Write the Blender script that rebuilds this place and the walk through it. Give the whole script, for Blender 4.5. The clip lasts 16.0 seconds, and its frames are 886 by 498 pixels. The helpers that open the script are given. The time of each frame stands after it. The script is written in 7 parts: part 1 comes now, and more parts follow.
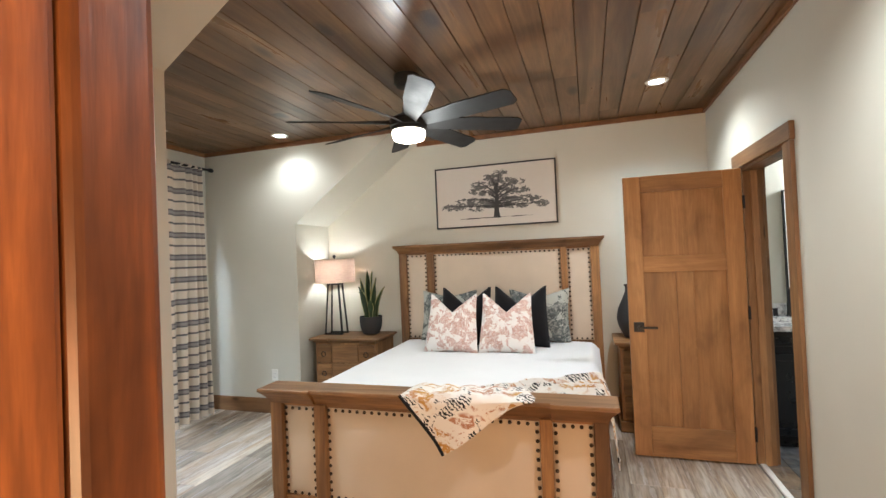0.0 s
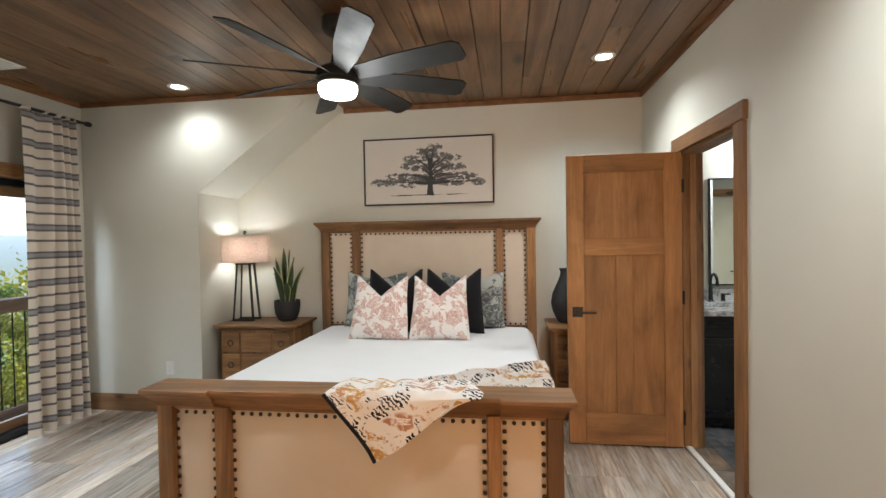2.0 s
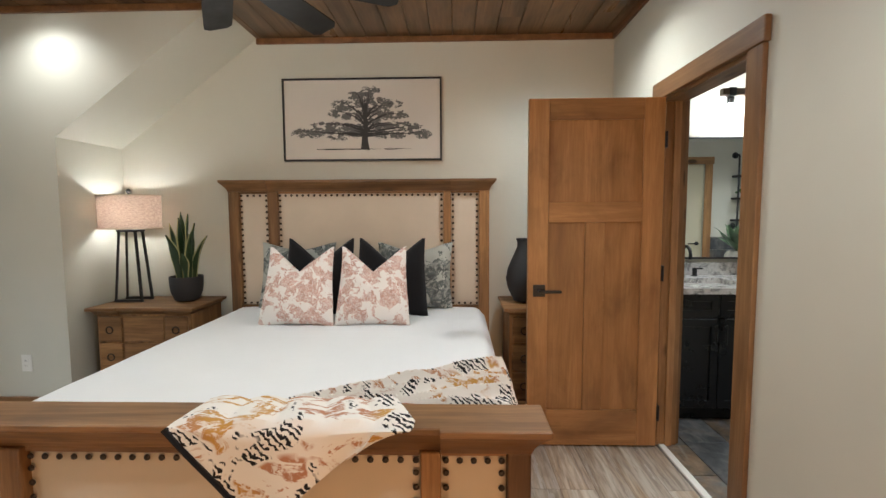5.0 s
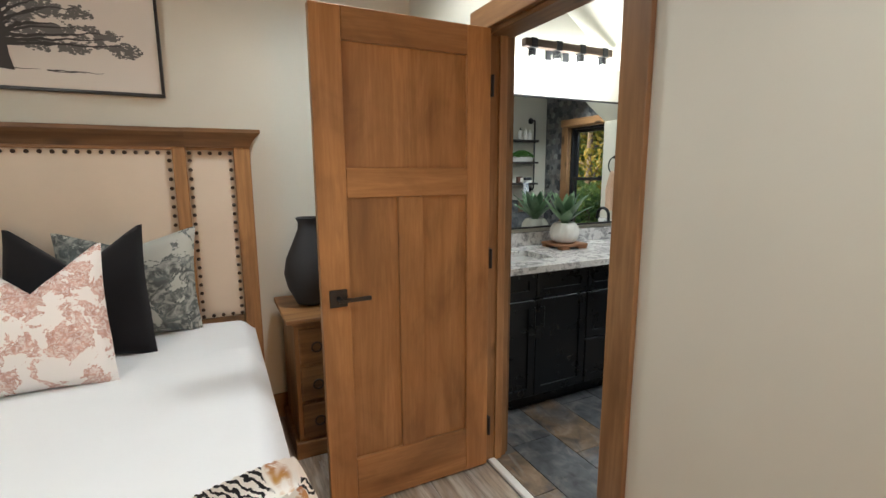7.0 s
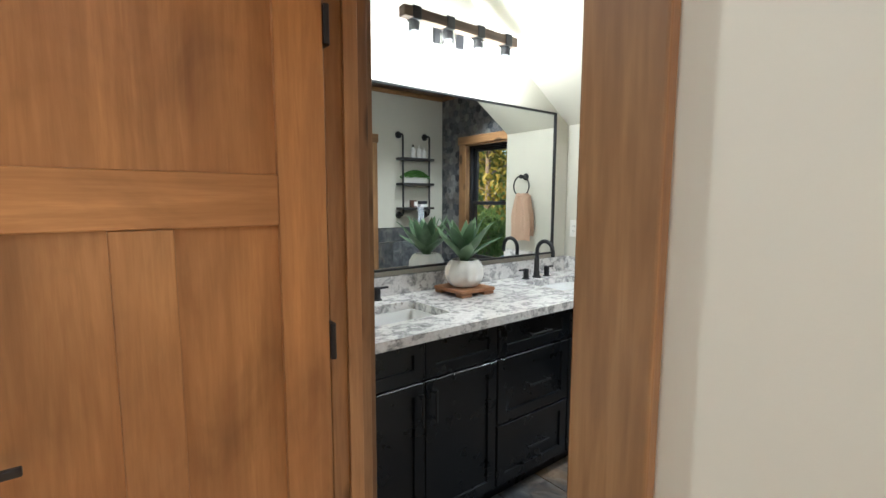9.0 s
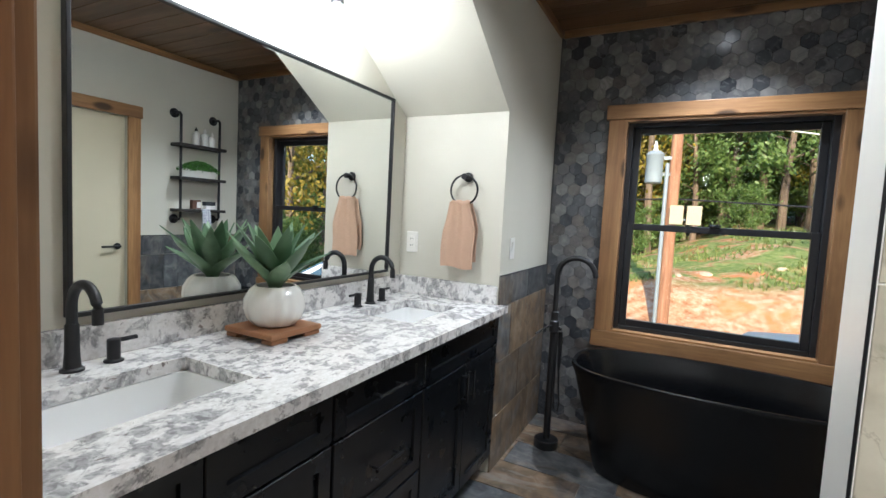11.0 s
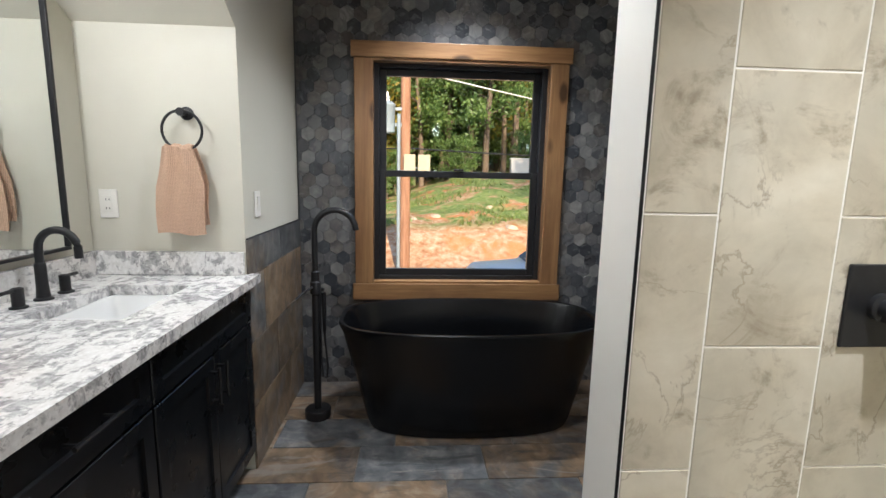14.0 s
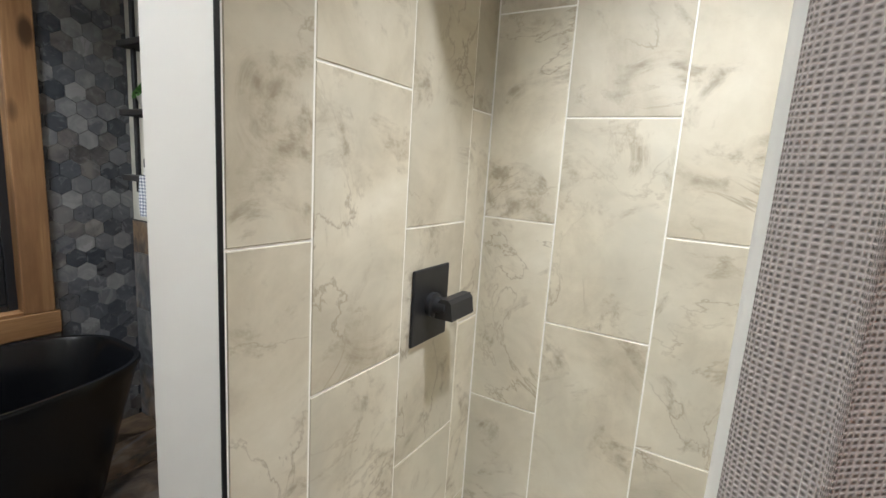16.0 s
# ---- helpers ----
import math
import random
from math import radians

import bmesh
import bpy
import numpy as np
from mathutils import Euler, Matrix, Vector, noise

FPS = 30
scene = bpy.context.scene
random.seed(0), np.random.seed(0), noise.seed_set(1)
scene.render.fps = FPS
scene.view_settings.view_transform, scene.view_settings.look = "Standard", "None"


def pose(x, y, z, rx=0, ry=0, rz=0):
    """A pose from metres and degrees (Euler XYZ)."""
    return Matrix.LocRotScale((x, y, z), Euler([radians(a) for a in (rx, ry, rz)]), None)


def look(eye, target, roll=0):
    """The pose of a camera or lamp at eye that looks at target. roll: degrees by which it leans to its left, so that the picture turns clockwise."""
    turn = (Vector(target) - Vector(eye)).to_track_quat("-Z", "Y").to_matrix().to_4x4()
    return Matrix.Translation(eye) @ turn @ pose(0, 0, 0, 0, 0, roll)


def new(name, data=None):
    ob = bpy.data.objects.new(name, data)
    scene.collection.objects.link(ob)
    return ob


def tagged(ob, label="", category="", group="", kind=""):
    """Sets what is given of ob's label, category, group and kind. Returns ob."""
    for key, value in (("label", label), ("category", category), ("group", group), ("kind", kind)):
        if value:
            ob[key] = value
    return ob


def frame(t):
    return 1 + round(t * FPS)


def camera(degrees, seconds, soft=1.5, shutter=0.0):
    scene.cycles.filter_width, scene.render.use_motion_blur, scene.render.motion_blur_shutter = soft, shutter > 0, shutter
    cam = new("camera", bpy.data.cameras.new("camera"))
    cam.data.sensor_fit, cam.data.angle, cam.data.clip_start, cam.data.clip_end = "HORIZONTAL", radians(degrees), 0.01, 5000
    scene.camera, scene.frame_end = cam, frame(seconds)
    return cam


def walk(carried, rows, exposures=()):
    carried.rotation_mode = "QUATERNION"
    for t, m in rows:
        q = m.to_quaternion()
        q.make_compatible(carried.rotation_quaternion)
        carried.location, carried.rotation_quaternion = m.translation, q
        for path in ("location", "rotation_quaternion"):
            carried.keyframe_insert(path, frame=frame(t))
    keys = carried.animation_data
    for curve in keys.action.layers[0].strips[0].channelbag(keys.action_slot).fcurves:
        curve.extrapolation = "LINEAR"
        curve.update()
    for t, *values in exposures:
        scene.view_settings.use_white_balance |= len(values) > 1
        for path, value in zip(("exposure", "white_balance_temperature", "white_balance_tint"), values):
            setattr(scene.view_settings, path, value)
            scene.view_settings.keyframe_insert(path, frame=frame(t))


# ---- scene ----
cam = camera(87.6, 16.0)

PATH = [
    (0, (0.206, 0.334, 1.503), (-0.394, 2.241, 1.542), -2.4),
    (0.5, (0.096, 0.502, 1.512), (-0.183, 2.481, 1.565), -1.9),
    (1, (0.06, 0.583, 1.498), (-0.135, 2.574, 1.531), -1.7),
    (1.5, (0.038, 0.627, 1.474), (-0.175, 2.616, 1.478), -1.4),
    (2, (0.036, 0.64, 1.457), (-0.232, 2.621, 1.422), -1.0),
    (2.5, (0.051, 0.644, 1.454), (-0.256, 2.619, 1.391), -1.0),
    (3, (0.064, 0.653, 1.444), (-0.265, 2.624, 1.362), -1.0),
    (3.2, (0.07, 0.672, 1.444), (-0.263, 2.642, 1.352), -1.0),
    (5.3, (0.045, 1.44, 1.395), (0.074, 3.432, 1.22), -0.8),
    (5.5, (0.033, 1.533, 1.397), (0.129, 3.521, 1.206), -1.2),
    (6, (-0.044, 1.767, 1.418), (0.321, 3.717, 1.165), -0.5),
    (6.5, (0.008, 1.97, 1.425), (0.692, 3.822, 1.102), -0.5),
    (7, (0.124, 2.197, 1.432), (0.991, 3.969, 1.106), -0.3),
    (7.5, (0.247, 2.431, 1.424), (1.305, 4.104, 1.139), -0.4),
    (8, (0.469, 2.577, 1.402), (1.656, 4.168, 1.165), -0.8),
    (8.2, (0.55, 2.628, 1.401), (1.741, 4.219, 1.177), -0.5),
    (10.3, (0.995, 3.391, 1.394), (2.49, 4.708, 1.222), 2.4),
    (10.5, (1.052, 3.432, 1.372), (2.628, 4.655, 1.227), 2.6),
    (11, (1.173, 3.477, 1.356), (2.94, 4.402, 1.209), 3.0),
    (11.5, (1.227, 3.499, 1.341), (3.094, 4.204, 1.211), 2.4),
    (12, (1.235, 3.519, 1.328), (3.128, 4.153, 1.205), 2.2),
    (12.5, (1.227, 3.533, 1.332), (3.133, 4.126, 1.201), 1.9),
    (13, (1.249, 3.548, 1.324), (3.178, 4.05, 1.169), 1.5),
    (13.5, (1.337, 3.586, 1.337), (3.304, 3.859, 1.097), 1.3),
    (14, (1.442, 3.607, 1.334), (3.413, 3.479, 1.023), 1.2),
    (14.5, (1.548, 3.629, 1.338), (3.387, 2.924, 0.993), 3.1),
    (15, (1.592, 3.585, 1.341), (3.252, 2.522, 1.003), 3.7),
    (15.5, (1.705, 3.537, 1.355), (3.011, 2.06, 1.019), 3.9),
    (16, (1.776, 3.527, 1.395), (2.779, 1.829, 1.063), 3.7),
]
walk(cam, [(t, look(eye, target, roll)) for t, eye, target, roll in PATH],
     [(0.0, 1.70, 5550, 4), (0.5, 1.64, 5550, 4), (1.0, 1.46, 5580, 4), (1.6, 1.42, 5600, 4), (3.2, 1.42, 5620, 4), (5.4, 1.30, 5720, 4), (8.2, 1.52, 5650, 4),
      (10.4, 1.90, 5350, 6), (11.2, 1.64, 5480, 8), (12.5, 1.60, 5500, 9), (14.0, 1.54, 5700, 9), (16.0, 1.46, 5750, 9)])

# ---- world, sun, large lights ----
world = bpy.data.worlds.new("sky")
scene.world = world
world.use_nodes = True
wn = world.node_tree.nodes
sky = wn.new("ShaderNodeTexSky")
sky.sky_type, sky.sun_disc = "NISHITA", False
sky.sun_elevation, sky.sun_rotation = radians(25), radians(257)
wn["Background"].inputs["Strength"].default_value = 0.15
world.node_tree.links.new(sky.outputs[0], wn["Background"].inputs["Color"])


def lamp(name, kind, m, watts, colour, size=0.1, spot=None):
    d = bpy.data.lights.new(name, kind)
    d.energy, d.color = watts, colour
    if kind == "SUN":
        d.angle = size
    else:
        d.shadow_soft_size = size
    if spot:
        d.spot_size, d.spot_blend = radians(spot), 1.0
    ob = new(name, d)
    ob.matrix_world = m
    return ob


NEUTRAL, COOL = (1.0, 0.935, 0.86), (1.0, 0.965, 0.92)
lamp("sun", "SUN", look((0, 0, 0), (0.90, 0.20, -0.43)), 3.5, (1.0, 0.76, 0.48), radians(1.2))
# lamps at y 1.95 are unseen; the west one is added to match
for cx, cy in ((0.74, 4.04), (-2.556, 4.068), (0.74, 1.95), (-2.559, 1.95)):
    lamp("can_lamp", "SPOT", look((cx, cy, 2.70), (cx, cy, 0)), 42 if cy < 3 else (33 if cx > 0 else 12), NEUTRAL, 0.06, spot=146)
lamp("fan_lamp", "POINT", pose(-0.905, 3.21, 2.13), 10, (1.0, 0.93, 0.82), 0.11)
lamp("table_lamp_bulb", "POINT", pose(-2.386, 4.69, 1.42), 10, (1.0, 0.94, 0.86), 0.04)
lamp("bath_can_and_fill", "SPOT", look((3.83, 3.34, 2.575), (3.83, 3.34, 0)), 43, COOL, 0.05, spot=118)
# added fill for counter and south wall; no such light is known here
lamp("bath_can_and_fill", "SPOT", look((2.75, 3.55, 2.575), (2.75, 3.55, 0)), 23, COOL, 0.05, spot=150)
lamp("shower_can_lamp", "SPOT", look((1.80, 2.80, 2.575), (1.80, 2.80, 0)), 66, COOL, 0.05, spot=78)
for k in range(4):
    lamp("vanity_bulb_lamp", "POINT", pose(2.05 + 0.203 * k, 4.79, 2.13), 2.2, (1.0, 0.955, 0.89), 0.035)
# area lamps added out of sight above both openings, standing in for sky light
for name, m, watts, sx, sy in (("door_daylight", look((-4.55, 2.95, 2.62), (-2.9, 2.95, 0.4)), 26, 2.3, 0.5), ("window_daylight", look((4.80, 3.3, 2.50), (3.7, 3.3, 0.7)), 11, 0.9, 0.35)):
    d = lamp(name, "AREA", m, watts, (0.86, 0.93, 1.0)).data
    d.shape, d.size, d.size_y = "RECTANGLE", sx, sy
# unseen warm source added in the hall to tint post, footboard and lower wall
lamp("hall_warm_fill", "POINT", pose(0.60, -0.50, 0.90), 42, (1.0, 0.54, 0.24), 0.2)


# ---- materials ----
class Nodes:
    """A short way to write a node material."""

    def __init__(self, name, rough=0.6, metal=0.0, spec=0.5):
        self.m = bpy.data.materials.new(name)
        self.m.use_nodes = True
        self.t = self.m.node_tree
        self.b = self.t.nodes["Principled BSDF"]
        self.b.inputs["Roughness"].default_value = rough
        self.b.inputs["Metallic"].default_value = metal
        self.b.inputs["Specular IOR Level"].default_value = spec

    def node(self, kind, **inputs):
        n = self.t.nodes.new(kind)
        for key, v in inputs.items():
            self.put(n.inputs[key.replace("_", " ")], v)
        return n

    def put(self, socket, v):
        if isinstance(v, bpy.types.NodeSocket):
            self.t.links.new(v, socket)
        else:
            socket.default_value = (*v, 1.0) if isinstance(v, tuple) and len(v) == 3 and socket.type == "RGBA" else v

    def coords(self, scale=(1, 1, 1), shift=None, which="Object"):
        c = self.node("ShaderNodeTexCoord").outputs[which]
        if shift is not None:
            a = self.node("ShaderNodeVectorMath")
            a.operation = "MULTIPLY_ADD"
            self.put(a.inputs[0], shift)
            a.inputs[1].default_value = (37.0, 53.0, 71.0)
            self.put(a.inputs[2], c)
            c = a.outputs[0]
        n = self.node("ShaderNodeMapping")
        n.inputs["Scale"].default_value = scale
        self.put(n.inputs["Vector"], c)
        return n.outputs[0]

    def noise(self, v, scale, detail=4.0, distort=0.0, rough=0.55):
        n = self.node("ShaderNodeTexNoise", Scale=scale, Detail=detail, Distortion=distort, Roughness=rough)
        self.put(n.inputs["Vector"], v)
        return n.outputs["Fac"]

    def voronoi(self, v, scale, out="Distance", feature="F1", random=1.0):
        n = self.node("ShaderNodeTexVoronoi", Scale=scale, Randomness=random)
        n.feature = feature
        self.put(n.inputs["Vector"], v)
        return n.outputs[out]

    def wave(self, v, scale, distort=2.0, detail=2.0, axis="X", dscale=1.0):
        n = self.node("ShaderNodeTexWave", Scale=scale, Distortion=distort, Detail=detail)
        n.inputs["Detail Scale"].default_value = dscale
        n.bands_direction = axis
        self.put(n.inputs["Vector"], v)
        return n.outputs["Fac"]

    def ramp(self, f, stops, sharp=False):
        n = self.node("ShaderNodeValToRGB")
        r = n.color_ramp
        r.interpolation = "CONSTANT" if sharp else "LINEAR"
        while len(r.elements) < len(stops):
            r.elements.new(0.5)
        for e, (p, c) in zip(r.elements, stops):
            e.position = p
            e.color = (*c, 1.0) if isinstance(c, tuple) else (c, c, c, 1.0)
        self.put(n.inputs["Fac"], f)
        return n.outputs["Color"]

    def mix(self, f, a, b, how="MIX"):
        n = self.node("ShaderNodeMix")
        n.data_type, n.blend_type = "RGBA", how
        self.put(n.inputs["Factor"], f)
        self.put(n.inputs[6], a)
        self.put(n.inputs[7], b)
        return n.outputs[2]

    def math(self, how, a, b=0.0):
        n = self.node("ShaderNodeMath")
        n.operation = how
        self.put(n.inputs[0], a)
        self.put(n.inputs[1], b)
        return n.outputs[0]

    def random(self, island=False):
        if island:
            return self.node("ShaderNodeNewGeometry").outputs["Random Per Island"]
        return self.node("ShaderNodeObjectInfo").outputs["Random"]

    def split(self, v, axis):
        n = self.node("ShaderNodeSeparateXYZ")
        self.put(n.inputs[0], v)
        return n.outputs[axis]

    def bump(self, h, strength=0.2, dist=0.01):
        n = self.node("ShaderNodeBump", Strength=strength, Distance=dist)
        self.put(n.inputs["Height"], h)
        self.put(self.b.inputs["Normal"], n.outputs[0])
        return self

    def colour(self, c):
        self.put(self.b.inputs["Base Color"], c)
        return self

    def rough(self, f, lo, hi):
        self.put(self.b.inputs["Roughness"], self.ramp(f, [(0.3, lo), (0.7, hi)]))
        return self


def paint(name, c, rough=0.55, grain=90.0):
    n = Nodes(name, rough)
    v = n.coords()
    big, fine = n.noise(v, 1.3, 3), n.noise(v, grain, 3)
    d = tuple(x * 0.95 for x in c)
    n.colour(n.mix(n.ramp(big, [(0.35, 0.0), (0.65, 1.0)]), d, c)).bump(fine, 0.12, 0.002)
    return n.m


def wood(name, dark, light, axis=1, rough=0.42, knots=0.5, island=False, density=9.0, spread=0.35, gloss=0.5, kscale=3.4, blot=0.0, kwide=0.0):
    n = Nodes(name, rough, spec=gloss)
    r = n.random(island)
    s = [1.0, 1.0, 1.0]
    s[axis] = 0.07
    v = n.coords(tuple(s), r)
    grain = n.noise(v, density, 6, 0.9, 0.62)
    fine = n.noise(v, density * 9, 4, 0.2)
    c = n.ramp(grain, [(0.30, dark), (0.52, tuple((a + b) / 2 for a, b in zip(dark, light))), (0.72, light)])
    c = n.mix(n.ramp(fine, [(0.35, 0.45), (0.6, 0.0)]), c, dark)
    tone = n.ramp(r, [(0.0, 1.0 - spread), (1.0, 1.0 + spread * 0.4)])
    c = n.mix(1.0, c, tone, "MULTIPLY")
    if blot:
        s3 = [1.0, 1.0, 1.0]
        s3[axis] = 0.5
        patch = n.noise(n.coords(tuple(s3), r), 5.5, 4, 0.6)
        c = n.mix(1.0, c, n.ramp(patch, [(0.30, 1.0 - blot), (0.50, 1.0), (0.70, 1.0 + blot * 0.45)]), "MULTIPLY")
    if knots:
        s2 = [1.0, 1.0, 1.0]
        s2[axis] = 0.42
        kv = n.coords(tuple(s2), r)
        wob = n.noise(kv, 6.0, 2)
        d = n.math("ADD", n.voronoi(kv, kscale), n.math("MULTIPLY", wob, 0.10))
        k = n.ramp(d, [(0.115 + kwide, knots), (0.145 + kwide, knots * 0.7), (0.21 + kwide, 0.0)])
        c = n.mix(k, c, tuple(x * 0.25 for x in dark))
    n.colour(c).rough(grain, rough + 0.08, rough - 0.06).bump(fine, 0.16, 0.003)
    return n.m


def metal_black(name, c=(0.012, 0.012, 0.013), rough=0.38):
    n = Nodes(name, rough, 0.0, 0.36)
    v = n.coords()
    f = n.noise(v, 60, 3)
    n.colour(n.mix(f, c, tuple(x * 1.7 for x in c))).rough(n.noise(v, 9, 3), rough - 0.07, rough + 0.1)
    return n.m


def cloth(name, c, weave=420.0, rough=0.9, blot=0.06):
    n = Nodes(name, rough, spec=0.2)
    v = n.coords()
    a, b = n.wave(v, weave * 0.32, 0.4, 1, "X"), n.wave(v, weave * 0.32, 0.4, 1, "Z")
    big = n.noise(v, 5, 3)
    n.colour(n.mix(n.ramp(big, [(0.3, 0.0), (0.7, 1.0)]), tuple(x * (1 - blot) for x in c), c))
    n.bump(n.mix(0.5, a, b), 0.22, 0.0012)
    n.b.inputs["Sheen Weight"].default_value = 0.15
    return n.m


def emitter(name, c, strength):
    n = Nodes(name, 0.4)
    n.colour(c)
    n.put(n.b.inputs["Emission Color"], c)
    n.b.inputs["Emission Strength"].default_value = strength
    return n.m


WALL = paint("wall_paint", (0.60, 0.578, 0.495))
# wall paint again, with the hall's warm light put into its colour
WALL_WARM = paint("warm_lit_wall_paint", (0.60, 0.50, 0.42))
TRIMW = wood("knotty_trim_wood", (0.19, 0.090, 0.034), (0.43, 0.245, 0.105), 2, 0.42, 0.95, kscale=7.0, blot=0.18, kwide=0.075)
TRIMW_Y = wood("knotty_trim_wood_level", (0.19, 0.090, 0.034), (0.43, 0.245, 0.105), 1, 0.42, 0.95, kscale=7.0, blot=0.18, kwide=0.075)
TRIMW_X = wood("knotty_trim_wood_across", (0.19, 0.090, 0.034), (0.43, 0.245, 0.105), 0, 0.42, 0.95, kscale=7.0, blot=0.18, kwide=0.075)
DOORW = wood("fir_door_wood", (0.26, 0.122, 0.042), (0.46, 0.240, 0.090), 2, 0.40, 0.0, density=12, spread=0.24, blot=0.30)
DOORW_X = wood("fir_rail_wood", (0.26, 0.122, 0.042), (0.46, 0.240, 0.090), 0, 0.40, 0.0, density=12, spread=0.20, blot=0.30)
CEILW = wood("ceiling_plank_wood", (0.085, 0.041, 0.017), (0.255, 0.142, 0.064), 1, 0.32, 0.95, True, 6.0, 0.28, kscale=3.0, blot=0.22)
CEILTRIM = wood("ceiling_trim_wood", (0.12, 0.05, 0.018), (0.26, 0.12, 0.045), 1, 0.45, 0.4)
BEDW = wood("bed_wood", (0.125, 0.054, 0.016), (0.45, 0.235, 0.085), 2, 0.5, 0.6, density=8, kscale=4.5, blot=0.25)
BEDW_X = wood("bed_wood_across", (0.125, 0.054, 0.016), (0.45, 0.235, 0.085), 0, 0.5, 0.6, density=8, kscale=4.5, blot=0.25)
POSTW = wood("red_stained_post", (0.065, 0.020, 0.007), (0.46, 0.165, 0.045), 2, 0.36, 1.0, density=9, kscale=7.0, blot=0.6)
LINEN = cloth("linen_upholstery", (0.62, 0.525, 0.415), 900)
SHEET = cloth("white_sheet", (0.80, 0.80, 0.80), 1200, blot=0.02)
NAIL = metal_black("bronze_nail", (0.022, 0.013, 0.008), 0.35)
BLACK = metal_black("matte_black_metal")
CABINET = metal_black("black_cabinet_paint", (0.0035, 0.0042, 0.0055), 0.30)
TUBM = Nodes("matte_black_resin", 0.24, spec=0.36).colour((0.003, 0.0033, 0.004)).m
FANB = metal_black("fan_blade_black", (0.012, 0.0115, 0.011), 0.62)
CERAMIC = paint("white_ceramic", (0.82, 0.80, 0.76), 0.18, 8)
BASIN = paint("white_basin", (0.84, 0.84, 0.83), 0.12, 4)
PLASTIC = paint("white_plastic", (0.78, 0.76, 0.71), 0.35, 20)
VELVET = cloth("black_velvet", (0.010, 0.010, 0.012), 600, 0.95)
FLOORGROUT = paint("floor_grout", (0.17, 0.16, 0.145), 0.9, 200)
GROUT = paint("pale_grout", (0.86, 0.84, 0.78), 0.9, 200)
DARKGROUT = paint("dark_grout", (0.10, 0.10, 0.10), 0.9, 200)
SOIL = paint("dark_soil", (0.03, 0.022, 0.016), 0.95, 60)
CREAMDOOR = paint("cream_door_paint", (0.66, 0.60, 0.44), 0.4)
BULB = emitter("lit_bulb", (1.0, 0.93, 0.80), 10.0)
CANLIT = emitter("lit_diffuser", (1.0, 0.95, 0.86), 6.5)
FANLIT = emitter("fan_diffuser", (1.0, 0.84, 0.62), 4.0)


def floor_plank():
    n = Nodes("vinyl_plank", 0.30, spec=0.6)
    r = n.random()
    v = n.coords((1, 0.09, 1), r)
    g = n.noise(v, 9, 6, 0.8, 0.62)
    f = n.noise(v, 60, 4)
    broad = n.noise(n.coords((1, 0.22, 1), r), 4.2, 4, 1.2)
    c = n.ramp(g, [(0.30, (0.10, 0.062, 0.038)), (0.48, (0.40, 0.305, 0.215)), (0.66, (0.68, 0.59, 0.48))])
    c = n.mix(n.ramp(broad, [(0.42, 0.0), (0.62, 0.6)]), c, (0.50, 0.46, 0.41))
    c = n.mix(n.ramp(f, [(0.38, 0.35), (0.55, 0.0)]), c, (0.09, 0.06, 0.04))
    c = n.mix(1.0, c, n.ramp(r, [(0.0, 0.62), (1.0, 1.18)]), "MULTIPLY")
    n.colour(c).rough(g, 0.30, 0.20).bump(f, 0.12, 0.002)
    return n.m


def slate(name, rough=0.36):
    n = Nodes(name, rough)
    r = n.random()
    v = n.coords((1, 1, 1), r)
    a, b, f = n.noise(v, 3.2, 5, 1.4), n.noise(v, 11, 6, 0.6), n.noise(v, 70, 4)
    grey = n.ramp(b, [(0.30, (0.038, 0.041, 0.046)), (0.55, (0.105, 0.108, 0.112)), (0.75, (0.20, 0.197, 0.185))])
    rust = n.ramp(b, [(0.30, (0.085, 0.058, 0.036)), (0.55, (0.19, 0.130, 0.078)), (0.8, (0.31, 0.25, 0.18))])
    warm = n.math("ADD", n.math("MULTIPLY", r, 0.42), n.math("MULTIPLY", a, 0.85))
    c = n.mix(n.ramp(warm, [(0.56, 0.0), (0.76, 1.0)]), grey, rust)
    streak = n.noise(n.coords((1.0, 0.35, 0.6), r), 6.0, 6, 2.2, 0.62)
    c = n.mix(n.ramp(streak, [(0.56, 0.0), (0.66, 0.65)]), c, (0.23, 0.215, 0.19))
    c = n.mix(n.ramp(streak, [(0.33, 0.8), (0.43, 0.0)]), c, (0.035, 0.037, 0.040))
    c = n.mix(1.0, c, n.ramp(n.math("FRACT", n.math("MULTIPLY", r, 7.3)), [(0.0, 0.75), (0.6, 1.1), (1.0, 1.4)]), "MULTIPLY")
    n.colour(c).rough(a, rough - 0.08, rough + 0.14).bump(n.mix(0.4, b, f), 0.3, 0.004)
    return n.m


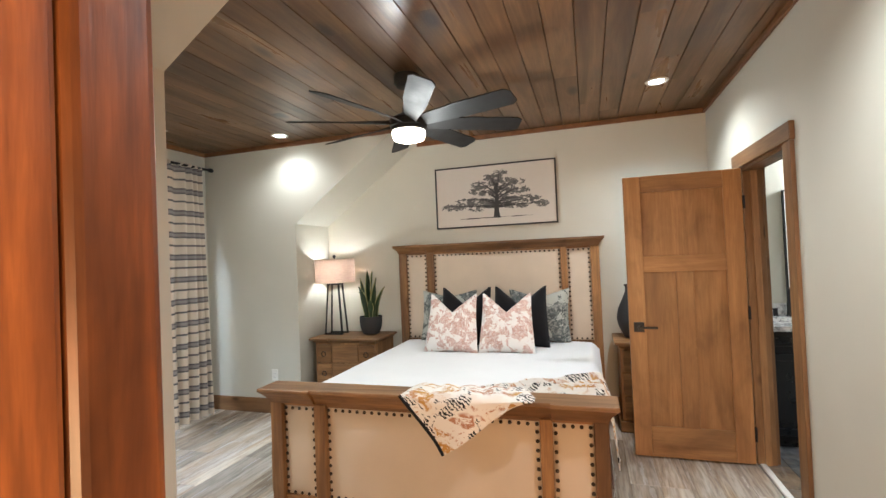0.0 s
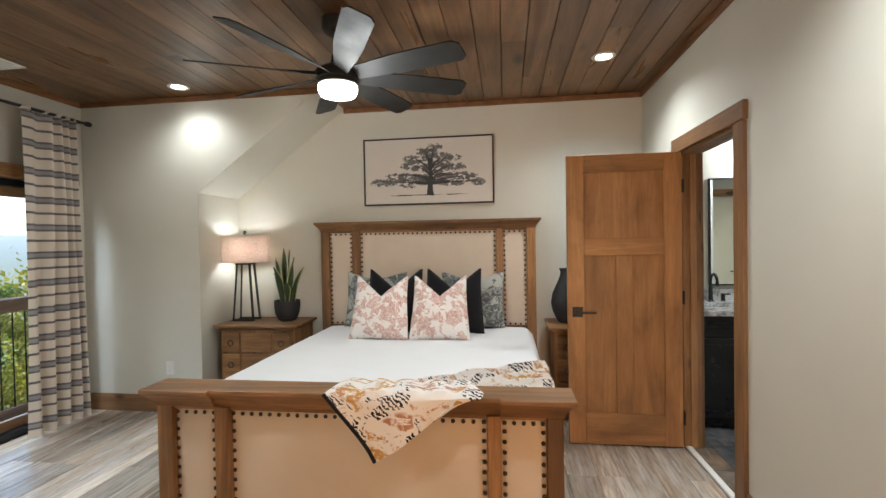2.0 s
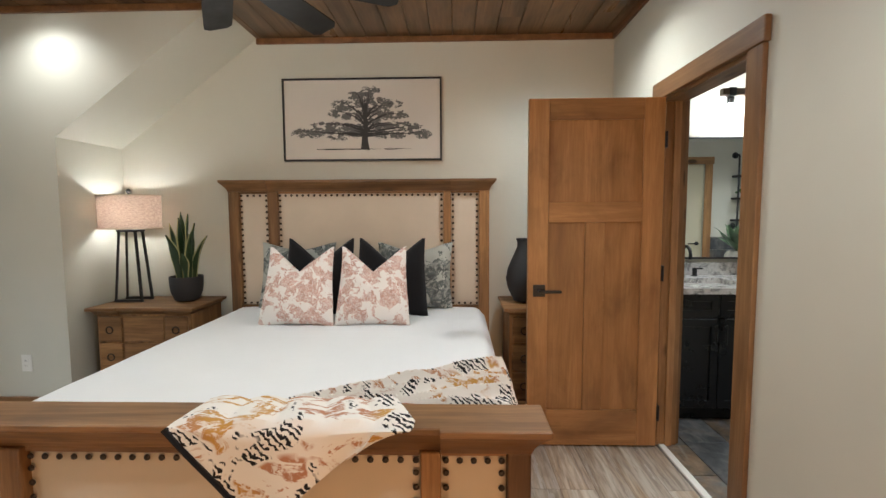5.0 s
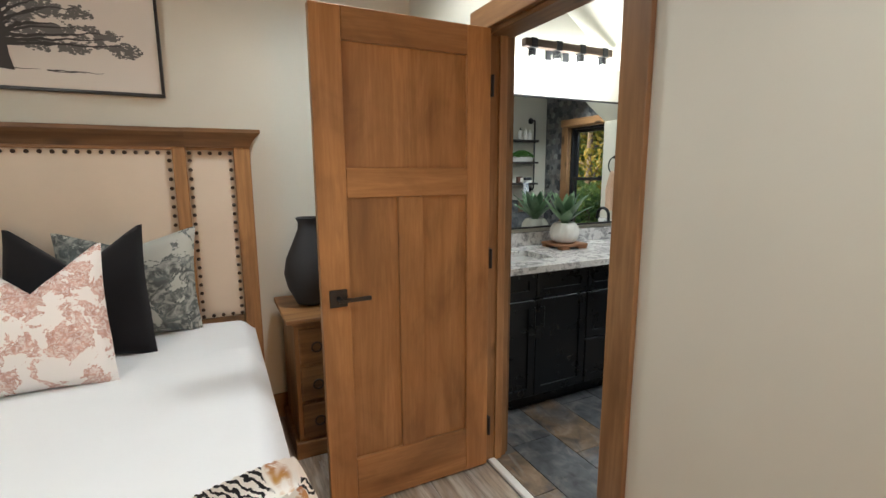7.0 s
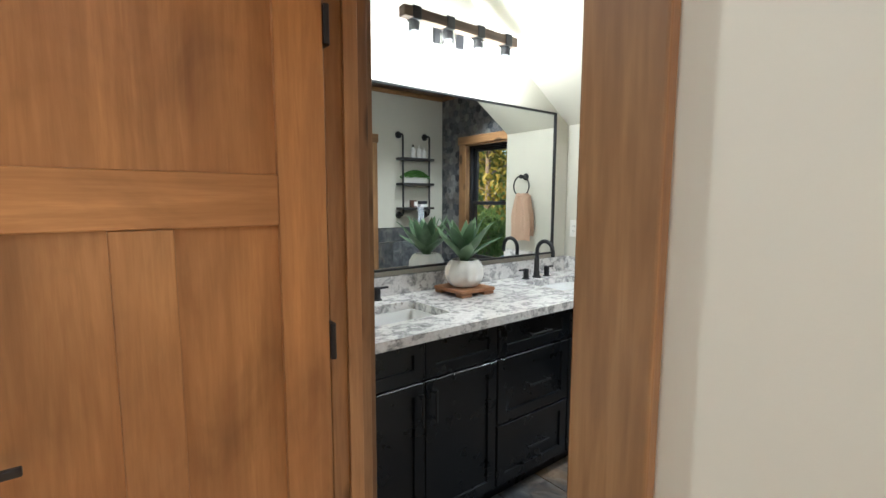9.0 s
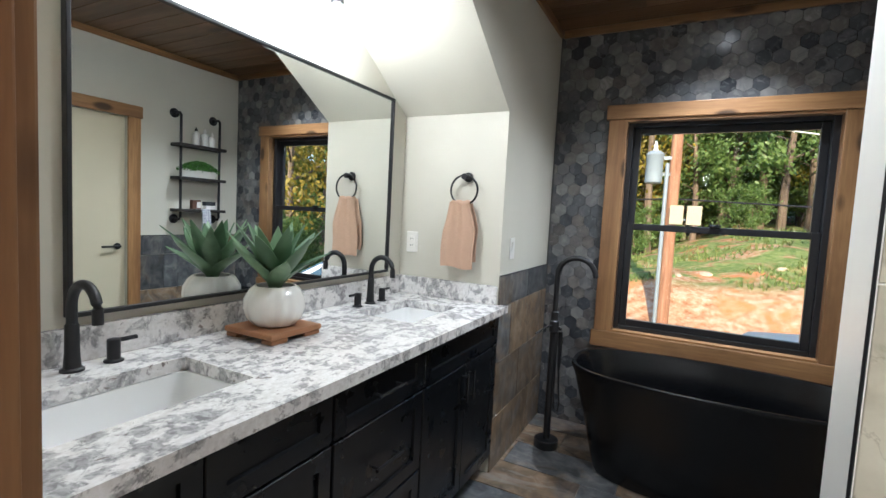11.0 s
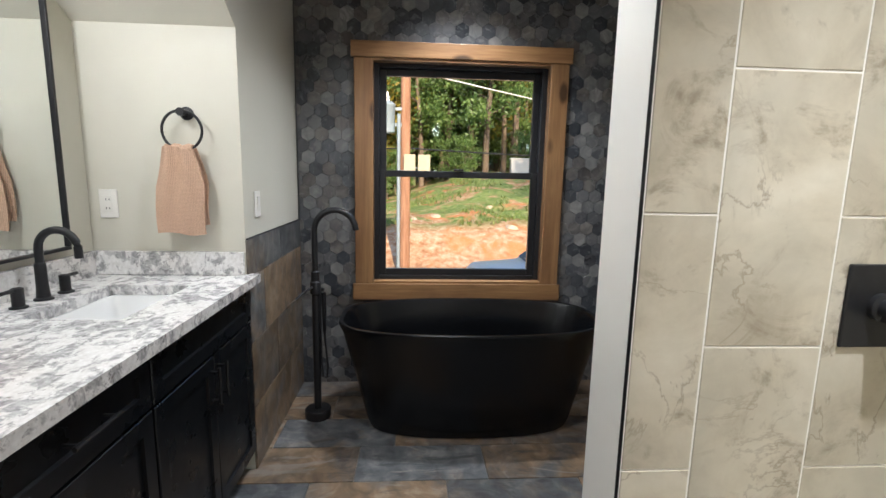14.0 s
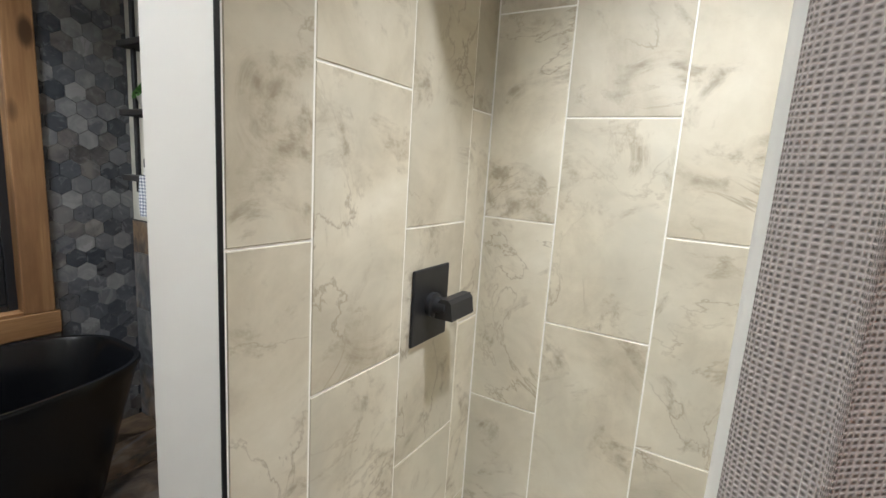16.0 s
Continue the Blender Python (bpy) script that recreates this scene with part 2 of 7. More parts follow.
def hexagon_stone(name, island=False):
    """Cloudy charcoal stone whose tone and polish change from tile to tile."""
    n = Nodes(name, 0.24)
    r = n.random(island)
    r2 = n.math("FRACT", n.math("MULTIPLY", r, 17.7))
    v = n.coords((1, 1, 1), r)
    a, b, f = n.noise(v, 9, 6, 1.6, 0.6), n.noise(v, 26, 5, 0.8), n.noise(v, 90, 4)
    tone = n.math("ADD", n.math("MULTIPLY", r, 0.62), n.math("MULTIPLY", a, 0.5))
    c = n.ramp(tone, [(0.22, (0.036, 0.040, 0.047)), (0.52, (0.085, 0.090, 0.098)), (0.74, (0.150, 0.150, 0.150)), (0.92, (0.26, 0.255, 0.245))])
    c = n.mix(n.ramp(r2, [(0.66, 0.0), (0.82, 0.55)]), c, n.ramp(a, [(0.35, (0.06, 0.05, 0.042)), (0.65, (0.17, 0.145, 0.12))]))
    c = n.mix(n.ramp(b, [(0.56, 0.0), (0.68, 0.35)]), c, (0.25, 0.25, 0.245))
    n.colour(c).bump(n.mix(0.5, b, f), 0.10, 0.003)
    n.put(n.b.inputs["Roughness"], n.ramp(n.math("ADD", n.math("MULTIPLY", r2, 0.6), n.math("MULTIPLY", a, 0.4)), [(0.2, 0.15), (0.8, 0.34)]))
    return n.m


def travertine():
    n = Nodes("beige_stone_tile", 0.34)
    r = n.random()
    v = n.coords((1, 1, 1), r)
    a = n.noise(v, 3.2, 6, 0.6, 0.6)
    b = n.noise(v, 10.0, 8, 0.5, 0.66)
    c = n.ramp(n.math("ADD", n.math("MULTIPLY", a, 0.75), n.math("MULTIPLY", b, 0.25)), [(0.34, (0.42, 0.370, 0.275)), (0.50, (0.58, 0.525, 0.405)), (0.66, (0.67, 0.62, 0.50))])
    cool = n.noise(v, 2.1, 4, 0.4)
    c = n.mix(n.ramp(cool, [(0.50, 0.0), (0.66, 0.55)]), c, (0.45, 0.425, 0.345))
    patch = n.noise(v, 5.5, 7, 0.9, 0.66)
    spots = n.noise(v, 24, 5, 0.3, 0.6)
    c = n.mix(n.math("MULTIPLY", n.ramp(patch, [(0.53, 0.0), (0.64, 0.9)]), n.ramp(spots, [(0.42, 0.25), (0.60, 1.0)])), c, (0.30, 0.250, 0.175))
    line = n.math("ABSOLUTE", n.math("SUBTRACT", n.noise(v, 3.4, 6, 1.0, 0.58), 0.5))
    where = n.ramp(n.noise(v, 2.4, 3), [(0.46, 0.0), (0.58, 0.75)])
    c = n.mix(n.math("MULTIPLY", n.ramp(line, [(0.0, 0.85), (0.014, 0.0)]), where), c, (0.27, 0.215, 0.145))
    c = n.mix(1.0, c, n.ramp(r, [(0.0, 0.90), (1.0, 1.07)]), "MULTIPLY")
    n.colour(c).bump(b, 0.05, 0.003)
    return n.m


def granite():
    n = Nodes("granite", 0.13)
    v = n.coords((1.0, 1.25, 1.0))
    w = n.noise(v, 6.0, 5, 0.6)
    b1 = n.noise(v, 19, 8, 0.35, 0.68)
    b2 = n.noise(n.coords((1.3, 1, 1)), 48, 5, 0.8)
    c = n.ramp(n.noise(v, 70, 3), [(0.3, (0.64, 0.62, 0.60)), (0.7, (0.80, 0.79, 0.78))])
    m1 = n.math("ADD", n.math("MULTIPLY", b1, 0.75), n.math("MULTIPLY", w, 0.35))
    c = n.mix(n.ramp(m1, [(0.535, 0.0), (0.585, 0.88)]), c, n.ramp(b2, [(0.34, (0.17, 0.165, 0.17)), (0.60, (0.46, 0.45, 0.45))]))
    c = n.mix(n.ramp(n.noise(n.coords((1, 1.4, 1), None), 15.5, 5, 1.6), [(0.66, 0.0), (0.70, 0.8)]), c, (0.17, 0.13, 0.115))
    c = n.mix(n.ramp(b2, [(0.68, 0.0), (0.73, 0.55)]), c, (0.20, 0.18, 0.17))
    n.colour(c)
    return n.m


def stripes():
    n = Nodes("striped_curtain_linen", 0.9, spec=0.2)
    v = n.coords()
    z = n.math("ADD", n.split(v, 2), n.math("MULTIPLY", n.noise(v, 3, 2), 0.004))
    f = n.math("FRACT", n.math("MULTIPLY", z, 4.65))
    cream, dark, mid = (0.66, 0.585, 0.49), (0.085, 0.085, 0.10), (0.25, 0.235, 0.24)
    c = n.ramp(f, [(0.0, dark), (0.085, cream), (0.38, dark), (0.45, mid), (0.58, dark), (0.65, cream)], True)
    n.colour(n.mix(n.ramp(n.noise(v, 260, 2), [(0.3, 0.0), (0.7, 0.22)]), c, cream))
    n.bump(n.wave(v, 130, 0.5, 1, "Z"), 0.2, 0.001)
    n.put(n.b.inputs["Transmission Weight"], 0.0)
    return n.m


def toile(name, ground, ink, scale=15.0, mid=None, cut=0.50, lines=55.0):
    """Scattered motifs, each filled with fine drawn lines."""
    n = Nodes(name, 0.9, spec=0.15)
    v = n.coords((1, 0.4, 1), n.random())
    motif = n.noise(v, scale, 6, 0.5, 0.66)
    hatch = n.noise(v, lines, 4, 1.8, 0.6)
    edge = n.math("ABSOLUTE", n.math("SUBTRACT", motif, cut))
    body = n.math("MULTIPLY", n.ramp(motif, [(cut, 0.0), (cut + 0.02, 0.85)]), n.ramp(hatch, [(0.40, 0.25), (0.56, 1.0)]))
    line = n.ramp(edge, [(0.008, 0.9), (0.020, 0.0)])
    tint = n.ramp(n.noise(v, scale * 2.6, 4, 0.8), [(0.36, ink), (0.62, mid or tuple((x + y) / 2 for x, y in zip(ground, ink)))])
    n.colour(n.mix(n.math("MAXIMUM", body, line), ground, tint)).bump(n.wave(v, 220, 0.5, 1, "X"), 0.15, 0.001)
    return n.m


def throw_print():
    n = Nodes("animal_print_throw", 0.85, spec=0.2)
    v = n.coords()
    region = n.noise(v, 7.0, 2, 0.6)
    z = n.wave(v, 24, 6.5, 2.5, "DIAGONAL", 2.2)
    ragged = n.noise(v, 38, 3, 0.5)
    zebra = n.math("MULTIPLY", n.ramp(region, [(0.548, 0.0), (0.562, 1.0)]), n.ramp(n.math("ADD", n.math("MULTIPLY", z, 0.8), n.math("MULTIPLY", ragged, 0.35)), [(0.58, 0.0), (0.62, 1.0)]))
    leaf = n.noise(n.coords((0.55, 1.5, 1)), 11.0, 6, 1.3, 0.62)
    where = n.ramp(region, [(0.47, 1.0), (0.52, 0.0)])
    lm = n.math("MULTIPLY", n.ramp(leaf, [(0.50, 0.0), (0.52, 1.0)]), where)
    vein = n.noise(n.coords((1, 2.6, 1)), 42, 3, 1.0)
    lm = n.math("MULTIPLY", lm, n.ramp(vein, [(0.38, 0.15), (0.50, 1.0)]))
    hue = n.ramp(n.noise(v, 3.1, 2), [(0.46, (0.44, 0.21, 0.12)), (0.56, (0.52, 0.28, 0.07))])
    c = n.mix(lm, (0.79, 0.75, 0.69), hue)
    n.colour(n.mix(zebra, c, (0.018, 0.018, 0.020))).bump(n.noise(v, 160, 3), 0.12, 0.002)
    return n.m


def waffle(name, c, scale=105.0, flat=False):
    n = Nodes(name, 0.92, spec=0.15)
    v = n.coords(which="UV" if flat else "Object")
    a, b = n.wave(v, scale * 0.32, 0.15, 0, "X" if flat else "Y"), n.wave(v, scale * 0.32, 0.15, 0, "Y" if flat else "Z")
    h = n.math("MULTIPLY", a, b)
    tuft = n.noise(v, 160, 3)
    c2 = n.mix(n.ramp(tuft, [(0.35, 0.0), (0.65, 1.0)]), tuple(x * 0.88 for x in c), c)
    n.colour(n.mix(h, c2, tuple(x * 0.55 for x in c))).bump(h, 0.7, 0.004)
    return n.m


def shade_cloth():
    n = Nodes("burlap_lampshade", 0.9)
    v = n.coords((1, 1, 5))
    f = n.noise(v, 55, 4)
    c = n.ramp(f, [(0.3, (0.42, 0.32, 0.27)), (0.7, (0.72, 0.62, 0.54))])
    n.colour(c)
    tr = n.node("ShaderNodeBsdfTranslucent", Color=c)
    mx = n.node("ShaderNodeMixShader", Fac=0.62)
    n.put(mx.inputs[1], n.b.outputs[0])
    n.put(mx.inputs[2], tr.outputs[0])
    n.put(n.t.nodes["Material Output"].inputs[0], mx.outputs[0])
    return n.m


def glass(name, rough=0.0, tint=(1, 1, 1), ior=1.45):
    n = Nodes(name, rough)
    n.colour(tint)
    n.b.inputs["Transmission Weight"].default_value = 1.0
    n.b.inputs["IOR"].default_value = ior
    return n.m


def leafy(name, dark, light, scale=30.0, rough=0.5, island=True, thin=0.0):
    n = Nodes(name, rough)
    v = n.coords()
    r = n.random(island)
    c = n.mix(r, dark, light)
    c = n.mix(n.ramp(n.noise(v, scale, 3), [(0.35, 0.0), (0.65, 0.5)]), c, tuple(x * 0.55 for x in dark))
    n.colour(c)
    if thin:
        tr = n.node("ShaderNodeBsdfTranslucent", Color=c)
        mx = n.node("ShaderNodeMixShader", Fac=thin)
        n.put(mx.inputs[1], n.b.outputs[0])
        n.put(mx.inputs[2], tr.outputs[0])
        n.put(n.t.nodes["Material Output"].inputs[0], mx.outputs[0])
    return n.m


PLANK, SLATE, HEXM, STONE, GRANITE = floor_plank(), slate("slate_tile"), hexagon_stone("charcoal_hexagon_tile"), travertine(), granite()
HEXM_CUT = hexagon_stone("charcoal_hexagon_cut_tile", True)
STRIPE, THROW, SHADE, PANE = stripes(), throw_print(), shade_cloth(), glass("window_glass", ior=1.16)
PINK = toile("pink_toile_print", (0.80, 0.765, 0.73), (0.40, 0.175, 0.125), 13.0, (0.60, 0.34, 0.27), 0.525)
PALM = toile("grey_palm_print", (0.42, 0.43, 0.39), (0.020, 0.028, 0.032), 6.5, (0.085, 0.105, 0.11), 0.47, 16.0)
TOWEL = waffle("peach_waffle_cotton", (0.70, 0.47, 0.335), 190)
SHOWERC = waffle("taupe_waffle_curtain", (0.53, 0.475, 0.445), 195, True)
MIRROR = Nodes("mirror_silver", 0.0, 1.0).colour((0.86, 0.88, 0.87)).m
AGAVE = leafy("agave_green", (0.075, 0.145, 0.07), (0.21, 0.33, 0.18), 14, 0.38, False)
MOSS = leafy("moss_green", (0.03, 0.10, 0.012), (0.09, 0.22, 0.03), 60, 0.9)
SNAKE = leafy("snake_plant_green", (0.018, 0.045, 0.02), (0.05, 0.09, 0.035), 22, 0.4, False)
SNAKE_EDGE = paint("snake_plant_margin", (0.40, 0.38, 0.17), 0.45, 30)
CHARPOT = paint("charcoal_pot", (0.022, 0.022, 0.024), 0.6, 120)


# ---- mesh helpers ----
def box(bm, x0, x1, y0, y1, z0, z1):
    v = [bm.verts.new((x, y, z)) for z in (z0, z1) for y in (y0, y1) for x in (x0, x1)]
    for f in ((0, 2, 3, 1), (4, 5, 7, 6), (0, 1, 5, 4), (2, 6, 7, 3), (0, 4, 6, 2), (1, 3, 7, 5)):
        bm.faces.new([v[i] for i in f])
    return bm


def boxes(*list_of):
    bm = bmesh.new()
    for b in list_of:
        box(bm, *b)
    return bm


def soft(bm, w=0.004, seg=2):
    bmesh.ops.bevel(bm, geom=bm.edges[:], offset=w, segments=seg, affect="EDGES", profile=0.5, clamp_overlap=True)
    return bm


def rbox(x0, x1, y0, y1, z0, z1, w=0.004, seg=2):
    return soft(box(bmesh.new(), x0, x1, y0, y1, z0, z1), w, seg)


def prism(pts, axis, a, b):
    """The outline pts in the plane across the axis, drawn out from a to b."""
    def at(p, h):
        return {0: (h, p[0], p[1]), 1: (p[0], h, p[1]), 2: (p[0], p[1], h)}[axis]
    bm = bmesh.new()
    lo, hi = [bm.verts.new(at(p, a)) for p in pts], [bm.verts.new(at(p, b)) for p in pts]
    bm.faces.new(lo), bm.faces.new(hi[::-1])
    for i in range(len(pts)):
        j = (i + 1) % len(pts)
        bm.faces.new((lo[j], lo[i], hi[i], hi[j]))
    bmesh.ops.recalc_face_normals(bm, faces=bm.faces[:])
    return bm


def lathe(profile, n=32, squash=1.0, rib=None):
    """A turned body: profile rows of (radius, height)."""
    bm = bmesh.new()
    rows = []
    for r, z in profile:
        ring = []
        for i in range(n):
            a = 2 * math.pi * i / n
            k = r * (1 + (rib(a) if rib else 0))
            ring.append(bm.verts.new((k * math.cos(a), k * math.sin(a) * squash, z)))
        rows.append(ring)
    for p, q in zip(rows, rows[1:]):
        for i in range(n):
            j = (i + 1) % n
            bm.faces.new((p[i], p[j], q[j], q[i]))
    bm.faces.new(rows[0][::-1]), bm.faces.new(rows[-1])
    return bm


def tube(bm, pts, r, n=10, taper=None):
    pts = [Vector(p) for p in pts]
    rows = []
    up = Vector((0.13, 0.21, 0.97))
    for i, p in enumerate(pts):
        d = (pts[min(i + 1, len(pts) - 1)] - pts[max(i - 1, 0)]).normalized()
        s = d.cross(up)
        if s.length < 0.05:
            s = d.cross(Vector((1, 0, 0)))
        s.normalize()
        t = d.cross(s)
        k = r * (taper[i] if taper else 1)
        rows.append([bm.verts.new(p + k * (math.cos(2 * math.pi * j / n) * s + math.sin(2 * math.pi * j / n) * t)) for j in range(n)])
    for p, q in zip(rows, rows[1:]):
        for i in range(n):
            j = (i + 1) % n
            bm.faces.new((p[i], p[j], q[j], q[i]))
    bm.faces.new(rows[0][::-1]), bm.faces.new(rows[-1])
    bmesh.ops.recalc_face_normals(bm, faces=bm.faces[:])
    return bm


def grid(nu, nv, f, thick=0.0, cloth_size=None):
    """A sheet f(u, v), u and v from 0 to 1; with a thickness it is closed; cloth_size lays flat cloth coordinates on it."""
    bm = bmesh.new()
    lay = bm.loops.layers.uv.new("cloth") if cloth_size else None
    vs = [[bm.verts.new(f(i / nu, j / nv)) for j in range(nv + 1)] for i in range(nu + 1)]
    for i in range(nu):
        for j in range(nv):
            face = bm.faces.new((vs[i][j], vs[i + 1][j], vs[i + 1][j + 1], vs[i][j + 1]))
            if lay:
                for loop, (p, q) in zip(face.loops, ((i, j), (i + 1, j), (i + 1, j + 1), (i, j + 1))):
                    loop[lay].uv = (p / nu * cloth_size[0], q / nv * cloth_size[1])
    if thick:
        bmesh.ops.recalc_face_normals(bm, faces=bm.faces[:])
        bmesh.ops.solidify(bm, geom=bm.faces[:], thickness=thick)
    return bm


def mesh(name, bm, material, smooth=False):
    me = bpy.data.meshes.new(name)
    bm.to_mesh(me)
    bm.free()
    me.materials.append(material)
    if smooth:
        me.shade_smooth()
        me.set_sharp_from_angle(angle=radians(38))
    return me


def part(name, bm, material, parent, label="", smooth=False, at=None):
    ob = new(name, mesh(name, bm, material, smooth))
    ob.parent = parent
    if at is not None:
        ob.matrix_basis = at
    return tagged(ob, label)


def setting(name, bm, material, label="", category="", smooth=False):
    return tagged(new(name, mesh(name, bm, material, smooth)), label, category, kind="structure")


def thing(name, label, category, m=None, group="", kind=""):
    ob = tagged(new(name), label, category, group, kind)
    ob.empty_display_size = 0.1
    if m is not None:
        ob.matrix_basis = m
    return ob


def solid(name, bm, material, label, category, m=None, group="", smooth=False, kind=""):
    ob = tagged(new(name, mesh(name, bm, material, smooth)), label, category, group, kind)
    if m is not None:
        ob.matrix_basis = m
    return ob


# ---- the large structure ----
WX, EX, BX, AY, NY, CZ, BZ = -3.70, 1.245, 1.365, 4.312, 4.925, 2.735, 2.605
TX, HX, SY, SH0, SH1, SHY = 3.41, 4.32, 2.33, 2.36, 2.545, 3.145
DOOR0, DOOR1, DOORZ = 3.245, 4.035, 2.045

floor = setting("floor", boxes((WX - 0.2, EX, -1.6, NY + 0.12, -0.16, -0.008)), DARKGROUT, "grey-brown wood-look vinyl plank floor of the bedroom", "floor")
bath_floor = setting("bath_floor", boxes((EX, HX + 0.16, SY - 0.15, NY + 0.12, -0.16, -0.008)), FLOORGROUT, "slate-look stone tile floor of the bathroom", "floor")

# north wall: the deep recess behind bed and vanity, with a sloping soffit at each end
setting("wall_north", boxes((-2.587, TX, NY, NY + 0.14, -0.1, 2.95)), WALL, "greige painted wall at the back of the recess", "wall")
setting("wall_north_west", prism([(WX, -0.1), (-2.587, -0.1), (-2.587, 1.907), (-1.478, CZ - 0.002), (-1.478, 2.95), (WX, 2.95)], 1, AY, NY + 0.14), WALL,
        "greige painted wall with a sloping soffit into the recess", "wall")
wall_ne = setting("wall_north_east", prism([(TX, -0.1), (HX, -0.1), (HX, 2.95), (2.33, 2.95), (2.33, BZ - 0.002), (TX, 1.893)], 1, AY, NY + 0.14), WALL,
                  "pale painted wall with a sloping soffit beside the vanity", "wall")

# partition between bedroom and bathroom, with two doorways
setting("wall_east", boxes((EX, BX, DOOR1, NY, -0.1, 2.95), (EX, BX, 1.975, DOOR0, -0.1, 2.95), (EX, BX, DOOR0, DOOR1, DOORZ, 2.95),
                           (EX, BX, 1.165, 1.975, 2.045, 2.95), (EX, BX, -1.6, 1.165, -0.1, 2.95)), WALL, "greige painted partition wall with doorways", "wall")
setting("wall_west", boxes((WX - 0.16, WX, 4.16, AY + 0.1, -0.1, 2.95), (WX - 0.16, WX, 1.72, 4.16, 2.0, 2.95), (WX - 0.16, WX, 0.6, 1.72, -0.1, 2.95)), WALL,
        "greige painted wall around the sliding glass door", "wall")
setting("wall_south", prism([(WX - 0.16, -0.1), (-1.06, -0.1), (-1.06, 2.135), (-0.17, CZ - 0.002), (-0.17, 2.95), (WX - 0.16, 2.95)], 1, 0.62, 1.47), WALL,
        "painted wall block with a sloping upper corner beside the entry", "wall")
setting("wall_entry", boxes((-1.06, -0.43, 0.47, 0.62, -0.1, 2.95)), WALL_WARM, "short painted wall behind the entry post", "wall")
setting("wall_hall", boxes((-1.3, EX, -1.75, -1.6, -0.1, 2.95), (-1.3, -1.15, -1.6, 0.47, -0.1, 2.95)), WALL_WARM, "hall walls behind the entry with warm light put into their paint", "wall")

# bathroom walls
setting("wall_bath_east", boxes((HX, HX + 0.16, 3.87, NY + 0.14, -0.1, 2.95), (HX, HX + 0.16, SY - 0.15, 2.78, -0.1, 2.95),
                                (HX, HX + 0.16, 2.78, 3.87, 2.02, 2.95), (HX, HX + 0.16, 2.78, 3.87, -0.1, 0.655)), DARKGROUT, "window wall behind charcoal hexagon tiles", "wall")
bath_south = setting("wall_bath_south", boxes((BX, 2.62, SY - 0.15, SY, -0.1, 2.95), (3.30, HX, SY - 0.15, SY, -0.1, 2.95), (2.62, 3.30, SY - 0.15, SY, 2.01, 2.95)), WALL,
                     "pale painted bathroom wall with a doorway", "wall")
setting("wall_shower", boxes((SH0, SH1, SY, SHY, -0.1, 2.7)), PLASTIC, "white-ended partition wall beside the shower", "wall")

# ceilings of tongue-and-groove boards
def plank_ceiling(name, x0, x1, y0, y1, z, label):
    bm = boxes((x0, x1, y0, y1, z + 0.012, z + 0.2))
    rnd = random.Random(5)
    x = x0
    while x < x1:
        w = min(0.162, x1 - x)
        y = y0 - rnd.uniform(0, 2.5)
        while y < y1:
            e = y + rnd.uniform(1.8, 3.4)
            a, b = max(y, y0), min(e, y1)
            if b - a > 0.02:
                g = 0.0035
                v = [bm.verts.new(p) for p in ((x, a, z + 0.011), (x + g, a, z), (x + w - g, a, z), (x + w, a, z + 0.011),
                                               (x, b - 0.0015, z + 0.011), (x + g, b - 0.0015, z), (x + w - g, b - 0.0015, z), (x + w, b - 0.0015, z + 0.011))]
                for f in ((0, 1, 5, 4), (1, 2, 6, 5), (2, 3, 7, 6)):
                    bm.faces.new([v[i] for i in f])
            y = e
        x += 0.162
    bmesh.ops.recalc_face_normals(bm, faces=bm.faces[:])
    for f in bm.faces:
        if f.calc_center_median().z < z + 0.0115 and f.normal.z > 0:
            f.normal_flip()
    return setting(name, bm, CEILW, label, "ceiling")


plank_ceiling("ceiling", WX, EX, -1.6, NY, CZ, "dark brown stained knotty pine plank ceiling")
plank_ceiling("bath_ceiling", BX, HX, SY, NY, BZ, "dark brown stained wood plank ceiling of the bathroom")
setting("roof_slab", boxes((WX - 0.3, HX + 0.3, -1.9, NY + 0.3, 2.95, 3.1)), DARKGROUT, "plain slab closing the house above", "roof")

def strip(name, *bs, mat=None, label="", category="trim"):
    return setting(name, soft(boxes(*bs), 0.004, 1), mat or CEILTRIM, label, category)


strip("trim_ceiling_north", (-1.478, EX, NY - 0.022, NY, CZ - 0.045, CZ - 0.001), label="brown stained wood strip at the ceiling edge")
strip("trim_ceiling_recess", (WX, -1.47, AY - 0.022, AY, CZ - 0.045, CZ - 0.001), label="brown stained wood strip at the ceiling edge")
strip("trim_ceiling_east", (EX - 0.022, EX, -1.6, NY - 0.023, CZ - 0.045, CZ - 0.001), label="brown stained wood strip at the ceiling edge")
strip("trim_ceiling_west", (WX, WX + 0.022, 1.55, AY - 0.023, CZ - 0.045, CZ - 0.001), label="brown stained wood strip at the ceiling edge")
strip("trim_bath_ceiling_east", (HX - 0.03, HX - 0.012, SY, AY - 0.02, BZ - 0.05, BZ - 0.001), mat=TRIMW_Y, label="brown wood strip above the hexagon tiles")
strip("trim_bath_ceiling_north", (2.34, HX - 0.03, AY - 0.02, AY, BZ - 0.05, BZ - 0.001), mat=TRIMW_X, label="brown wood strip at the bathroom ceiling edge")
strip("trim_bath_ceiling_south", (SH1, HX - 0.03, SY, SY + 0.02, BZ - 0.05, BZ - 0.001), mat=TRIMW_X, label="brown wood strip at the bathroom ceiling edge")
strip("baseboard_north", (WX, -2.587, AY - 0.016, AY, 0, 0.15), mat=TRIMW_X, label="brown wood baseboard", category="baseboard")
